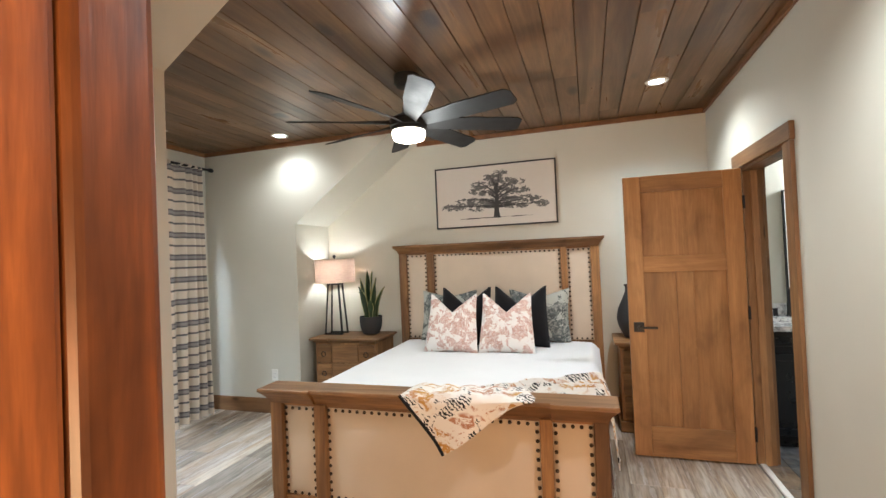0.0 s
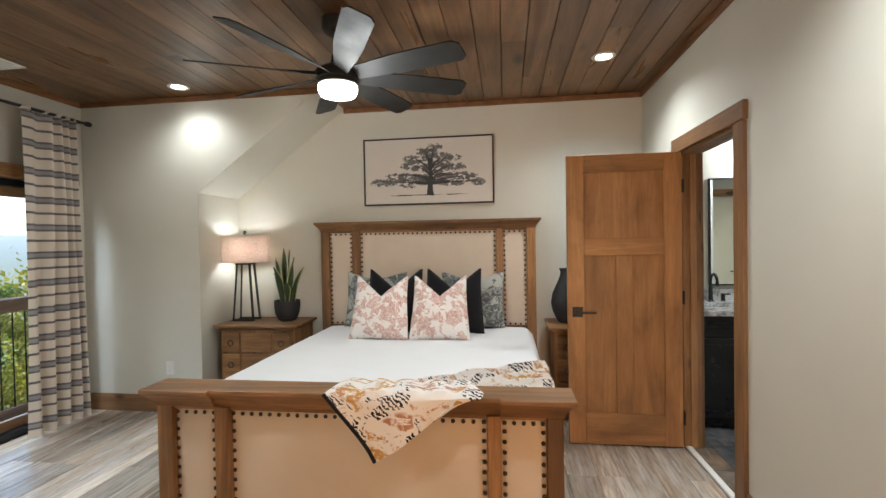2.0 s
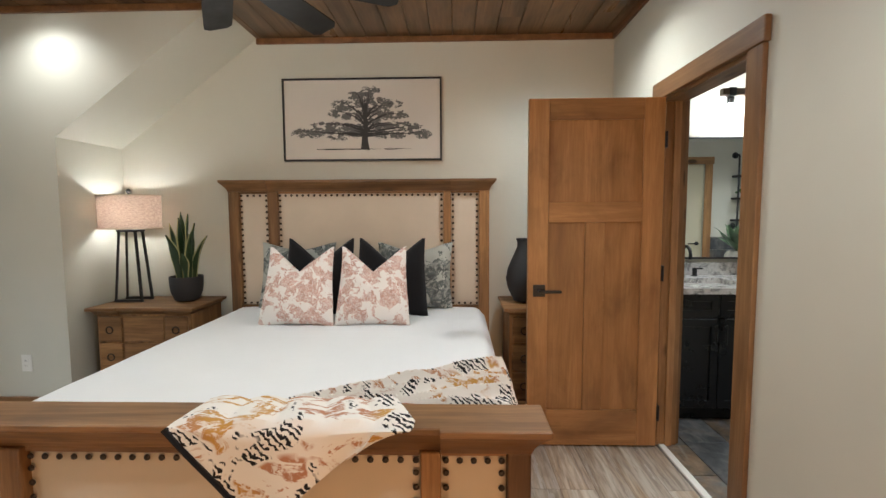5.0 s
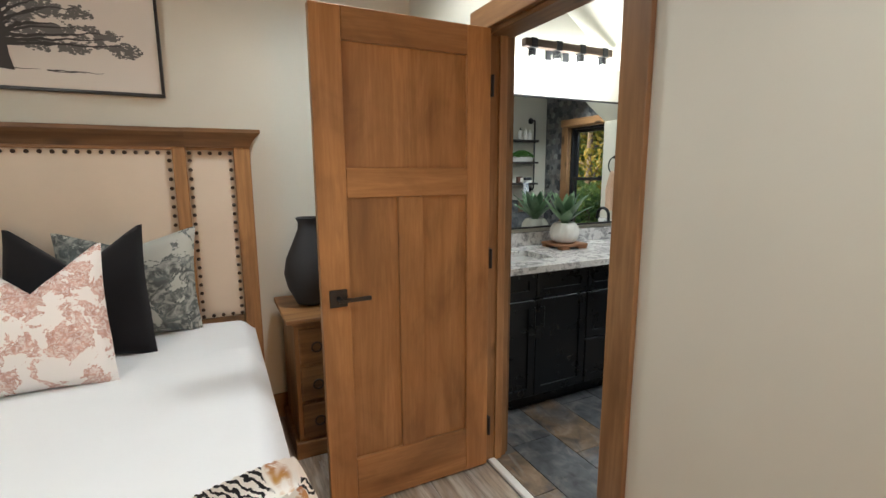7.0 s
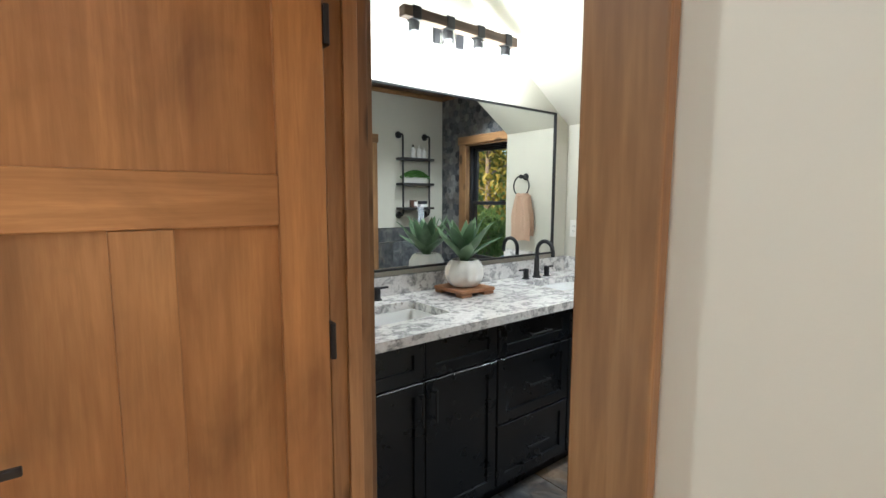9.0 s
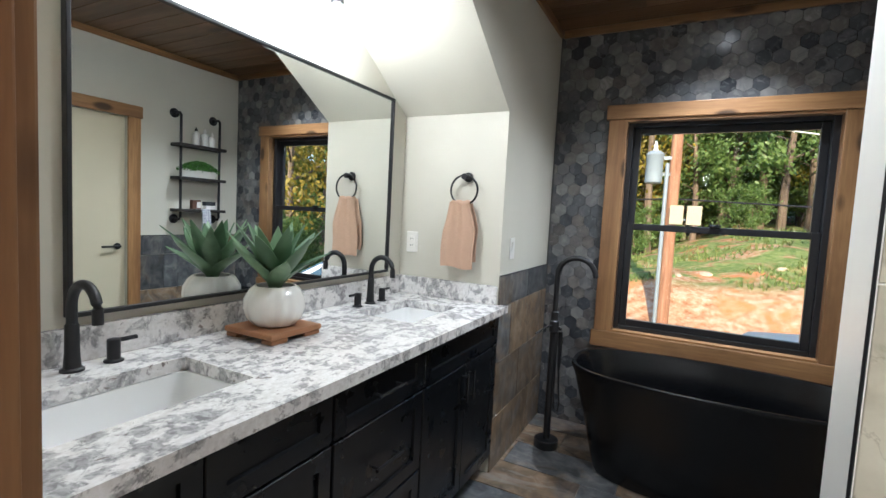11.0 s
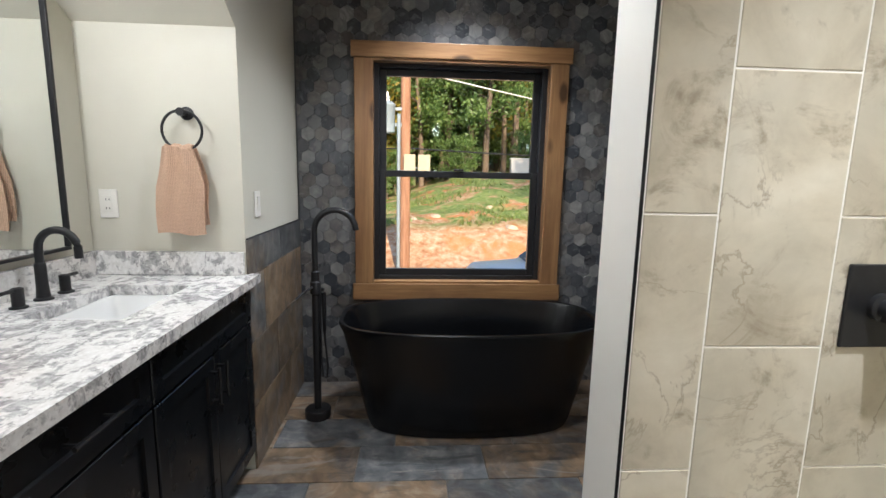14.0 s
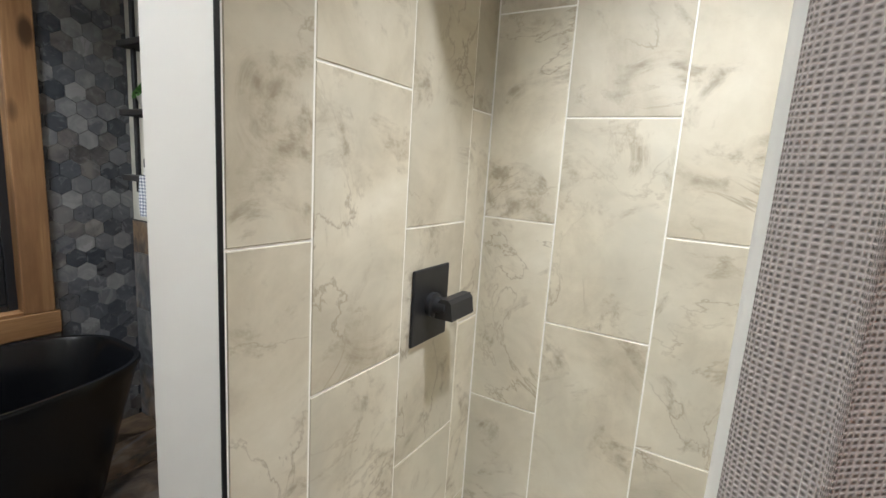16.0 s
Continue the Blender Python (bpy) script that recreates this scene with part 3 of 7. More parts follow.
strip("baseboard_recess", (-2.57, EX, NY - 0.016, NY, 0, 0.15), mat=TRIMW_X, label="brown wood baseboard", category="baseboard")
strip("baseboard_recess_side", (-2.587, -2.571, AY, NY, 0, 0.15), mat=TRIMW_Y, label="brown wood baseboard", category="baseboard")
strip("baseboard_east", (EX - 0.016, EX, 2.13, 3.145, 0, 0.15), mat=TRIMW_Y, label="brown wood baseboard", category="baseboard")
strip("baseboard_east_corner", (EX - 0.016, EX, 4.14, NY - 0.017, 0, 0.15), mat=TRIMW_Y, label="brown wood baseboard", category="baseboard")


# ---- doors ----
def door_casing(name, y0, y1, z, xf, out, label):
    """Knotty wood casing round an opening in a wall across x; out: the side it stands proud of."""
    t = thing(name, label, "door frame", kind="structure")
    a, b = sorted((xf, xf + out * 0.022))
    a2, b2 = sorted((xf, xf + out * 0.028))
    part("side_casing", soft(boxes((a, b, y0 - 0.095, y0 + 0.008, 0, z)), 0.004), TRIMW, t)
    part("side_casing", soft(boxes((a, b, y1 - 0.008, y1 + 0.095, 0, z)), 0.004), TRIMW, t)
    part("head_casing", soft(boxes((a2, b2, y0 - 0.108, y1 + 0.108, z + 0.0005, z + 0.10)), 0.005), TRIMW_Y, t)
    return t


casing = door_casing("door_1_frame", DOOR0, DOOR1, 2.04, EX, -1, "knotty wood casing round the bathroom doorway")
part("jamb", soft(boxes((EX + 0.001, BX - 0.001, DOOR1 - 0.025, DOOR1 - 0.001, 0, 2.02)), 0.003), TRIMW, casing)
part("jamb", soft(boxes((EX + 0.001, BX - 0.001, DOOR0 + 0.001, DOOR0 + 0.025, 0, 2.02)), 0.003), TRIMW, casing)
part("head_jamb", soft(boxes((EX + 0.001, BX - 0.001, DOOR0 + 0.001, DOOR1 - 0.001, 2.0205, 2.044)), 0.003), TRIMW_Y, casing)
part("stop", soft(boxes((EX + 0.045, EX + 0.085, DOOR1 - 0.038, DOOR1 - 0.026, 0, 2.02)), 0.002), TRIMW, casing)
part("stop", soft(boxes((EX + 0.045, EX + 0.085, DOOR0 + 0.026, DOOR0 + 0.038, 0, 2.02)), 0.002), TRIMW, casing)
door_casing("door_1_bath_frame", DOOR0, DOOR1, 2.04, BX, 1, "knotty wood casing on the bathroom side of the doorway")
strip("threshold", (EX + 0.01, EX + 0.05, DOOR0 + 0.026, DOOR1 - 0.026, -0.008, 0.009), mat=PLASTIC, label="pale metal threshold strip in the doorway", category="threshold")

# bathroom door standing open into the bedroom: leaf along x, hinged at its east end
leaf = thing("bathroom_door", "three-panel fir wood door standing wide open", "door", pose(1.228, 3.995, 0.012), kind="structure")
LW, LH, LT = 0.762, 2.024, 0.020
part("stile", soft(boxes((-LW, -LW + 0.115, -LT, LT, 0, LH)), 0.003), DOORW, leaf)
part("stile", soft(boxes((-0.115, 0, -LT, LT, 0, LH)), 0.003), DOORW, leaf)
for z0, z1 in ((0, 0.215), (1.325, 1.44), (1.905, LH)):
    part("rail", soft(boxes((-LW + 0.1155, -0.1155, -LT, LT, z0, z1)), 0.003), DOORW_X, leaf)
part("mullion", soft(boxes((-0.436, -0.326, -LT, LT, 0.2155, 1.3245)), 0.003), DOORW, leaf)
for x0, x1, z0, z1 in ((-LW + 0.112, -0.436, 0.2, 1.34), (-0.326, -0.112, 0.2, 1.34), (-LW + 0.112, -0.112, 1.43, 1.92)):
    part("panel", boxes((x0, x1, -0.004, 0.004, z0, z1)), DOORW, leaf, "flat recessed door panel")
for side in (-1, 1):
    h = part("handle", rbox(-LW + 0.03, -LW + 0.10, *sorted((side * LT, side * (LT + 0.010))), 0.895, 0.965, 0.002), BLACK, leaf, "black lever handle on a square plate")
    bm = tube(bmesh.new(), [(-LW + 0.065, side * LT, 0.93), (-LW + 0.065, side * (LT + 0.05), 0.93)], 0.010)
    part("spindle", bm, BLACK, h)
    part("lever", rbox(-LW + 0.055, -LW + 0.185, *sorted((side * (LT + 0.042), side * (LT + 0.056))), 0.922, 0.938, 0.003), BLACK, h)
for z in (0.20, 1.03, 1.79):
    bm = tube(bmesh.new(), [(0.008, -LT - 0.003, z - 0.045), (0.008, -LT - 0.003, z + 0.045)], 0.007)
    part("hinge", box(bm, -0.001, 0.016, -LT, LT - 0.006, z - 0.045, z + 0.045), BLACK, leaf, "black butt hinge")

# second doorway in the same wall, closed
door_casing("door_2_frame", 1.165, 1.975, 2.04, EX, -1, "knotty wood casing round a closed door")
second = thing("closet_door", "closed fir wood door in the partition wall", "door", pose(EX + 0.03, 1.57, 0.01), kind="structure")
part("panel", boxes((0.008, 0.024, -0.3, 0.3, 0.1, 1.95)), DOORW, second)
for y0, y1, z0, z1 in ((-0.40, -0.29, 0, 2.03), (0.29, 0.40, 0, 2.03), (-0.2895, 0.2895, 0, 0.215), (-0.2895, 0.2895, 1.33, 1.44), (-0.2895, 0.2895, 1.91, 2.03)):
    part("rail", soft(boxes((-0.004, 0.034, y0, y1, z0, z1)), 0.003), DOORW, second)

# cream door in the bathroom's south wall
bd = thing("cream_door", "closed cream painted door with a black lever", "door", pose(2.96, SY - 0.06, 0.01), kind="structure")
part("leaf", rbox(-0.335, 0.335, -0.02, 0.02, 0, 1.995, 0.003), CREAMDOOR, bd)
h = part("handle", lathe([(0.026, 0), (0.026, 0.008), (0.011, 0.010), (0.010, 0.045)], 20), BLACK, bd, "black lever handle", at=pose(0.275, 0.02, 0.96, -90))
part("lever", rbox(-0.13, 0.012, -0.008, 0.008, 0.036, 0.050, 0.004), BLACK, h)
t = thing("door_3_frame", "knotty wood casing round the cream door", "door frame", kind="structure")
part("side_casing", soft(boxes((3.29, 3.385, SY, SY + 0.022, 0, 2.005)), 0.004), TRIMW, t)
part("side_casing", soft(boxes((SH1 + 0.002, 2.63, SY, SY + 0.022, 0, 2.005)), 0.004), TRIMW, t)
part("head_casing", soft(boxes((SH1 + 0.002, 3.398, SY, SY + 0.028, 2.0055, 2.10)), 0.005), TRIMW_X, t)

# timber post at the entry
post = thing("timber_post", "red-brown stained timber post at the bedroom entry", "post", pose(-0.295, 0.53, 0))
part("shaft", soft(boxes((-0.135, 0.078, -0.135, 0.080, 0, CZ - 0.002)), 0.008), POSTW, post)
part("corner_board", soft(boxes((-0.135, 0.081, 0.0815, 0.176, 0, CZ - 0.002)), 0.014, 3), POSTW, post)


# ---- windows ----
def window_frame(t, y0, y1, z0, z1, x, w, depth, material):
    part("frame", soft(boxes((x, x + depth, y0, y0 + w, z0, z1)), 0.003), material, t)
    part("frame", soft(boxes((x, x + depth, y1 - w, y1, z0, z1)), 0.003), material, t)
    part("frame", soft(boxes((x, x + depth, y0 + w + 0.0005, y1 - w - 0.0005, z0, z0 + w)), 0.003), material, t)
    part("frame", soft(boxes((x, x + depth, y0 + w + 0.0005, y1 - w - 0.0005, z1 - w, z1)), 0.003), material, t)


win = thing("window_1", "black double-hung window with a knotty wood casing", "window", kind="structure")
window_frame(win, 2.782, 3.868, 0.657, 2.018, HX + 0.035, 0.045, 0.10, BLACK)
for name, z0, z1, x in (("lower_sash", 0.703, 1.365, HX + 0.045), ("upper_sash", 1.325, 1.972, HX + 0.082)):
    s = part(name, soft(boxes((x, x + 0.034, 2.828, 2.868, z0, z1), (x, x + 0.034, 3.782, 3.822, z0, z1)), 0.003), BLACK, win, "black window sash")
    part("sash_rail", soft(boxes((x, x + 0.034, 2.8685, 3.7815, z0, z0 + 0.04)), 0.003), BLACK, s)
    part("sash_rail", soft(boxes((x, x + 0.034, 2.8685, 3.7815, z1 - 0.04, z1)), 0.003), BLACK, s)
    p = part("pane", boxes((x + 0.014, x + 0.020, 2.8685, 3.7815, z0 + 0.0405, z1 - 0.0405)), PANE, s, "clear glass pane")
    p.visible_shadow = False
part("sash_lock", rbox(HX + 0.028, HX + 0.05, 3.30, 3.36, 1.366, 1.380, 0.003), BLACK, win)
part("side_casing", soft(boxes((HX - 0.034, HX - 0.012, 2.685, 2.795, 0.662, 2.01)), 0.004), TRIMW, win)
part("side_casing", soft(boxes((HX - 0.034, HX - 0.012, 3.855, 3.965, 0.662, 2.01)), 0.004), TRIMW, win)
part("head_casing", soft(boxes((HX - 0.042, HX - 0.012, 2.668, 3.982, 2.0105, 2.10)), 0.005), TRIMW_Y, win)
part("apron", soft(boxes((HX - 0.038, HX - 0.012, 2.668, 3.982, 0.557, 0.6615)), 0.005), TRIMW_Y, win)
part("liner", boxes((HX - 0.03, HX + 0.034, 2.781, 2.796, 0.663, 2.009)), TRIMW, win)
part("liner", boxes((HX - 0.03, HX + 0.034, 3.854, 3.869, 0.663, 2.009)), TRIMW, win)
part("liner", boxes((HX - 0.03, HX + 0.034, 2.797, 3.853, 1.995, 2.009)), TRIMW_Y, win)
part("sill", boxes((HX - 0.03, HX + 0.034, 2.797, 3.853, 0.663, 0.676)), TRIMW_Y, win)

slider = thing("window_2", "sliding glass door with a brown frame to the deck", "sliding door", kind="structure")
window_frame(slider, 1.73, 4.15, 0.0, 1.99, WX - 0.13, 0.05, 0.11, BLACK)
for y0, y1, x in ((1.785, 2.96, WX - 0.075), (2.92, 4.095, WX - 0.115)):
    s = part("sash", soft(boxes((x, x + 0.034, y0, y0 + 0.06, 0.052, 1.938), (x, x + 0.034, y1 - 0.06, y1, 0.052, 1.938)), 0.003), TRIMW, slider, "wood door sash")
    part("sash_rail", soft(boxes((x, x + 0.034, y0 + 0.0605, y1 - 0.0605, 0.052, 0.13)), 0.003), TRIMW_Y, s)
    part("sash_rail", soft(boxes((x, x + 0.034, y0 + 0.0605, y1 - 0.0605, 1.86, 1.938)), 0.003), TRIMW_Y, s)
    p = part("pane", boxes((x + 0.014, x + 0.020, y0 + 0.0605, y1 - 0.0605, 0.1305, 1.8595)), PANE, s, "clear glass pane")
    p.visible_shadow = False
part("head_casing", soft(boxes((WX, WX + 0.024, 1.62, 4.26, 1.995, 2.105)), 0.005), TRIMW_Y, slider)
part("side_casing", soft(boxes((WX, WX + 0.02, 4.145, 4.245, 0, 1.9945)), 0.004), TRIMW, slider)
part("side_casing", soft(boxes((WX, WX + 0.02, 1.64, 1.74, 0, 1.9945)), 0.004), TRIMW, slider)


# ---- bedroom: bed ----
def crown(x0, x1, yb, yf, z, h, breaks, lip=0.03):
    """A stepped moulding along x, its front at yf, breaking forward outside the two breaks."""
    bm = bmesh.new()
    pads = [(x0, breaks[0], 0.018), (breaks[0], breaks[1], 0.0), (breaks[1], x1, 0.018)]
    for a, b, o in pads:
        ea, eb = (lip if a == x0 else 0), (lip if b == x1 else 0)
        n = 6
        rows = []
        for i in range(n + 1):
            f = i / n
            d = lip * (0.35 * f + 0.65 * f * f)
            rows.append((d, z - h + h * 0.72 * f))
        rows += [(lip, z - 0.022), (lip + 0.006, z - 0.018), (lip + 0.006, z - 0.003), (lip + 0.003, z)]
        prev = None
        for d, zz in rows:
            k = d / lip
            ring = [bm.verts.new(p) for p in ((a - ea * k, yb, zz), (a - ea * k, yf - o - d, zz), (b + eb * k, yf - o - d, zz), (b + eb * k, yb, zz))]
            if prev:
                for i in range(4):
                    bm.faces.new((prev[i], prev[(i + 1) % 4], ring[(i + 1) % 4], ring[i]))
            else:
                bm.faces.new(ring[::-1])
            prev = ring
        bm.faces.new(prev)
    return bm


def cushion(x0, x1, y, z0, z1, bulge=0.014):
    return grid(14, 14, lambda u, v: (x0 + (x1 - x0) * u, y - bulge * (1 - abs(2 * u - 1) ** 6) * (1 - abs(2 * v - 1) ** 6), z0 + (z1 - z0) * v))


nail_bm = lathe([(0.0095, 0.0), (0.0088, 0.0032), (0.0055, 0.0058), (0.0, 0.0068)], 10)
nail_bm.transform(pose(0, 0, 0, 90))
nail_mesh = mesh("nailhead", nail_bm, NAIL, True)
bed = thing("bed", "king bed with oak frame and nailhead-trimmed linen panels", "bed", pose(-0.67, 3.6, 0))
BX0 = 0.67


def upholstered_board(name, xl, xr, cuts, yf, yb, z0, ztop, zp0, zp1, label):
    """A bed board: frame members, three linen panels, nails and a crown moulding; x given in the room."""
    o = lambda x: x + BX0
    w = lambda y: y - 3.6
    board = part(name, boxes((o(xl) + 0.02, o(xr) - 0.02, w(yf) + 0.035, w(yb), z0 + 0.02, ztop - 0.10)), BEDW, bed, label)
    for a, b, p in ((xl, cuts[0], 0.018), (cuts[1], cuts[2], 0.018), (cuts[3], cuts[4], 0.018), (cuts[5], xr, 0.018)):
        part("post", soft(boxes((o(a), o(b), w(yf) - p, w(yb) + 0.001, z0, ztop - 0.085)), 0.006), BEDW, board)
    for a, b in ((cuts[0], cuts[1]), (cuts[2], cuts[3]), (cuts[4], cuts[5])):
        part("rail", soft(boxes((o(a) + 0.0005, o(b) - 0.0005, w(yf), w(yf) + 0.05, zp1, ztop - 0.085)), 0.004), BEDW_X, board)
        part("rail", soft(boxes((o(a) + 0.0005, o(b) - 0.0005, w(yf), w(yf) + 0.05, z0 + 0.03, zp0)), 0.004), BEDW_X, board)
        part("linen_panel", cushion(o(a), o(b), w(yf) + 0.018, zp0 - 0.004, zp1 + 0.004), LINEN, board, "padded beige linen panel", True)
        e, y = 0.014, w(yf) + 0.004
        for p, q in (((o(a) + e, y, zp1 - e), (o(b) - e, y, zp1 - e)), ((o(a) + e, y, zp0 + e), (o(b) - e, y, zp0 + e)),
                     ((o(a) + e, y, zp0 + 0.05), (o(a) + e, y, zp1 - 0.05)), ((o(b) - e, y, zp0 + 0.05), (o(b) - e, y, zp1 - 0.05))):
            count = max(2, round((Vector(q) - Vector(p)).length / 0.043) + 1)
            for k in range(count):
                nail = new("nailhead", nail_mesh)
                nail.parent, nail.matrix_basis = board, Matrix.Translation(Vector(p).lerp(Vector(q), k / (count - 1)))
    part("crown_moulding", crown(o(xl), o(xr), w(yb) + 0.02, w(yf), ztop, 0.085, (o(cuts[1] + 0.0), o(cuts[4])), 0.042), BEDW_X, board)
    part("plinth", soft(boxes((o(xl) - 0.015, o(xr) + 0.015, w(yf) - 0.032, w(yf) - 0.018, z0, z0 + 0.12)), 0.006), BEDW_X, board)
    return board


upholstered_board("footboard", -1.545, 0.258, (-1.47, -1.265, -1.196, -0.05, 0.007, 0.192), 2.548, 2.64, 0.0, 0.818, 0.22, 0.715, "footboard with three padded linen panels")
upholstered_board("headboard", -1.665, 0.297, (-1.585, -1.367, -1.29, -0.045, 0.012, 0.219), 4.76, 4.90, 0.0, 1.645, 0.70, 1.545, "tall headboard with three padded linen panels")
for x in (-1.60, 0.235):
    part("side_rail", soft(boxes((x + BX0 - 0.02, x + BX0 + 0.02, 2.62 - 3.6, 4.74 - 3.6, 0.18, 0.42)), 0.005), BEDW, bed)
part("mattress", rbox(-1.575 + BX0, 0.212 + BX0, 2.69 - 3.6, 4.73 - 3.6, 0.40, 0.665, 0.05, 4), SHEET, bed, "thick mattress", True)


# white cover over the mattress, hanging down both sides
def cover(u, v):
    xl, xr, zt, r = -1.60, 0.245, 0.702, 0.075
    s = -0.30 + u * (xr - xl + 0.60)
    y = 2.675 + v * 2.065
    wob = 0.010 * noise.noise((u * 7, v * 6, 0.3)) + 0.005 * noise.noise((u * 16, v * 14, 4.3))
    if s < 0:
        x, z = xl - 0.012 * math.sin(v * 34) * min(1, -s * 6), zt - r + s
        x -= 0.015
    elif s > xr - xl:
        e = s - (xr - xl)
        x, z = xr + 0.015 + 0.012 * math.sin(v * 31 + 1) * min(1, e * 6), zt - r - e
    else:
        x = xl + s
        d = min(s, xr - xl - s)
        z = zt - (r * (1 - math.sqrt(max(0, 1 - (1 - d / r) ** 2))) if d < r else 0)
        z += wob * min(1, d / 0.2)
        end = min(v, 1 - v) * 2.085
        z -= 0.05 * max(0, 1 - end / 0.08) ** 2
        z += 0.016 * math.exp(-((v - 0.80 + 0.05 * u) / 0.018) ** 2) * max(0, u - 0.62) * 2.2
    return (x + BX0, y - 3.6, z)


part("bedspread", grid(90, 80, cover), SHEET, bed, "smooth white bedspread", True)


def pillow(name, w, h, d, chop, material, label, m, group="pillows on the bed"):
    bm = bmesh.new()
    n = 26
    sides = []
    for sgn in (1, -1):
        vs = []
        for i in range(n + 1):
            row = []
            for j in range(n + 1):
                u, v = 2 * i / n - 1, 2 * j / n - 1
                pin = 1 - 0.07 * (1 - abs(u) ** 2) * abs(v) ** 4, 1 - 0.07 * (1 - abs(v) ** 2) * abs(u) ** 4
                t = (max(0, 1 - u * u) ** 0.5) * (max(0, 1 - v * v) ** 0.42)
                x, z = u * w / 2 * pin[1] * (1 - 0.09 * (chop > 0.1) * max(0, v + 0.4)), h / 2 + v * h / 2 * pin[0]
                z -= chop * max(0, 1 - abs(u) / 0.92) ** 1.1 * max(0, v + 0.25) / 1.25
                t *= 1 - 0.45 * (chop > 0) * math.exp(-(u / 0.16) ** 2) * max(0, v)
                y = sgn * (d / 2) * t + 0.006 * noise.noise((u * 3, v * 3, sgn * 2.0 + w * 9))
                row.append(bm.verts.new((x, y, z)))
            vs.append(row)
        sides.append(vs)
        for i in range(n):
            for j in range(n):
                q = (vs[i][j], vs[i + 1][j], vs[i + 1][j + 1], vs[i][j + 1])
                bm.faces.new(q if sgn < 0 else q[::-1])
    bmesh.ops.remove_doubles(bm, verts=bm.verts[:], dist=0.007)
    return solid(name, bm, material, label, "pillow", m, group, True)


ZP = 0.695
pillow("grey_pillow", 0.56, 0.50, 0.16, 0.05, PALM, "grey palm-print pillow against the headboard", pose(-1.13, 4.62, ZP, -14))
pillow("grey_pillow", 0.56, 0.50, 0.16, 0.07, PALM, "grey palm-print pillow against the headboard", pose(-0.255, 4.62, ZP, -14))
pillow("black_pillow", 0.53, 0.55, 0.15, 0.16, VELVET, "black velvet pillow with a dented top", pose(-0.90, 4.38, ZP, -17))
pillow("black_pillow", 0.53, 0.55, 0.15, 0.16, VELVET, "black velvet pillow with a dented top", pose(-0.405, 4.38, ZP, -17, 0, -2))
pillow("pink_pillow", 0.485, 0.515, 0.17, 0.15, PINK, "white pillow with pink toile print and dented top", pose(-0.955, 4.11, ZP - 0.004, -18, 0, -2))
pillow("pink_pillow", 0.475, 0.515, 0.17, 0.15, PINK, "white pillow with pink toile print and dented top", pose(-0.475, 4.12, ZP - 0.004, -18, 0, 2))


# the throw: from the footboard across the bed's corner and down its side
def poly(pts, t):
    k = t * (len(pts) - 1)
    i = min(int(k), len(pts) - 2)
    return Vector(pts[i]).lerp(Vector(pts[i + 1]), k - i)


def throw(u, v):
    """u across, v along from the hanging tip to the bed's side."""
    flap = 0.20
    if v < flap:
        f = 1 - v / flap
        drop = (0.29 * min(1, u / 0.30) if u < 0.30 else 0.29 * (1 - (u - 0.30) / 0.70) ** 0.8) * f
        x = -0.72 + 0.66 * u + 0.16 * f * (0.36 - u) * min(1, u * 4)
        y = 2.480 - 0.012 - 0.014 * math.sin(u * 13 + 1) * f
        z = 0.832 - drop
        if f < 0.12:
            y += (0.12 - f) * 0.15
        return (x, y, z)
    t = (v - flap) / (1 - flap)
    a = poly([(-0.72, 2.50, 0), (-0.70, 2.68, 0), (-0.56, 2.87, 0), (-0.28, 3.07, 0), (-0.03, 3.23, 0), (0.18, 3.29, 0), (0.36, 3.27, 0)], t)
    b = poly([(-0.06, 2.50, 0), (-0.14, 2.68, 0), (0.0, 2.75, 0), (0.12, 2.82, 0), (0.24, 2.88, 0), (0.33, 2.94, 0), (0.40, 3.02, 0)], t)
    p = a.lerp(b, u)
    wav = u * 4.2 + 0.9 * math.sin(4.5 * t + 0.6) + 0.5 * noise.noise((t * 4, u * 2, 8.0))
    fold = 0.056 * (1 - abs(math.sin(math.pi * wav))) ** 1.6 + 0.035 * abs(noise.noise((p.x * 4.0 + p.y * 3.0, p.x * 2.0 - p.y * 5.0, 1.7)))
    edge = min(1, u * 9, (1 - u) * 9)
    z = 0.712 + fold * (0.25 + 0.75 * edge)
    if p.y < 2.72:
        z = max(z, 0.826 - max(0, p.y - 2.66) * 1.6)
        z = z if p.y > 2.66 else 0.832 + 0.012 * abs(math.sin(u * 15))
    if p.x > 0.245:
        z -= (p.x - 0.245) * 2.6
    x = p.x if p.x < 0.29 else 0.29 + (p.x - 0.29) * 0.25
    return (x, p.y, z)


bl = solid("throw_blanket", grid(110, 130, throw, 0.006), THROW, "cream throw with zebra and rust animal print over the footboard", "blanket", smooth=True)
part("binding", tube(bmesh.new(), [Vector(throw(k / 12 * 0.30, 0.002)) + Vector((0, -0.004, 0)) for k in range(13)], 0.008, 8), VELVET, bl, "black edge binding")


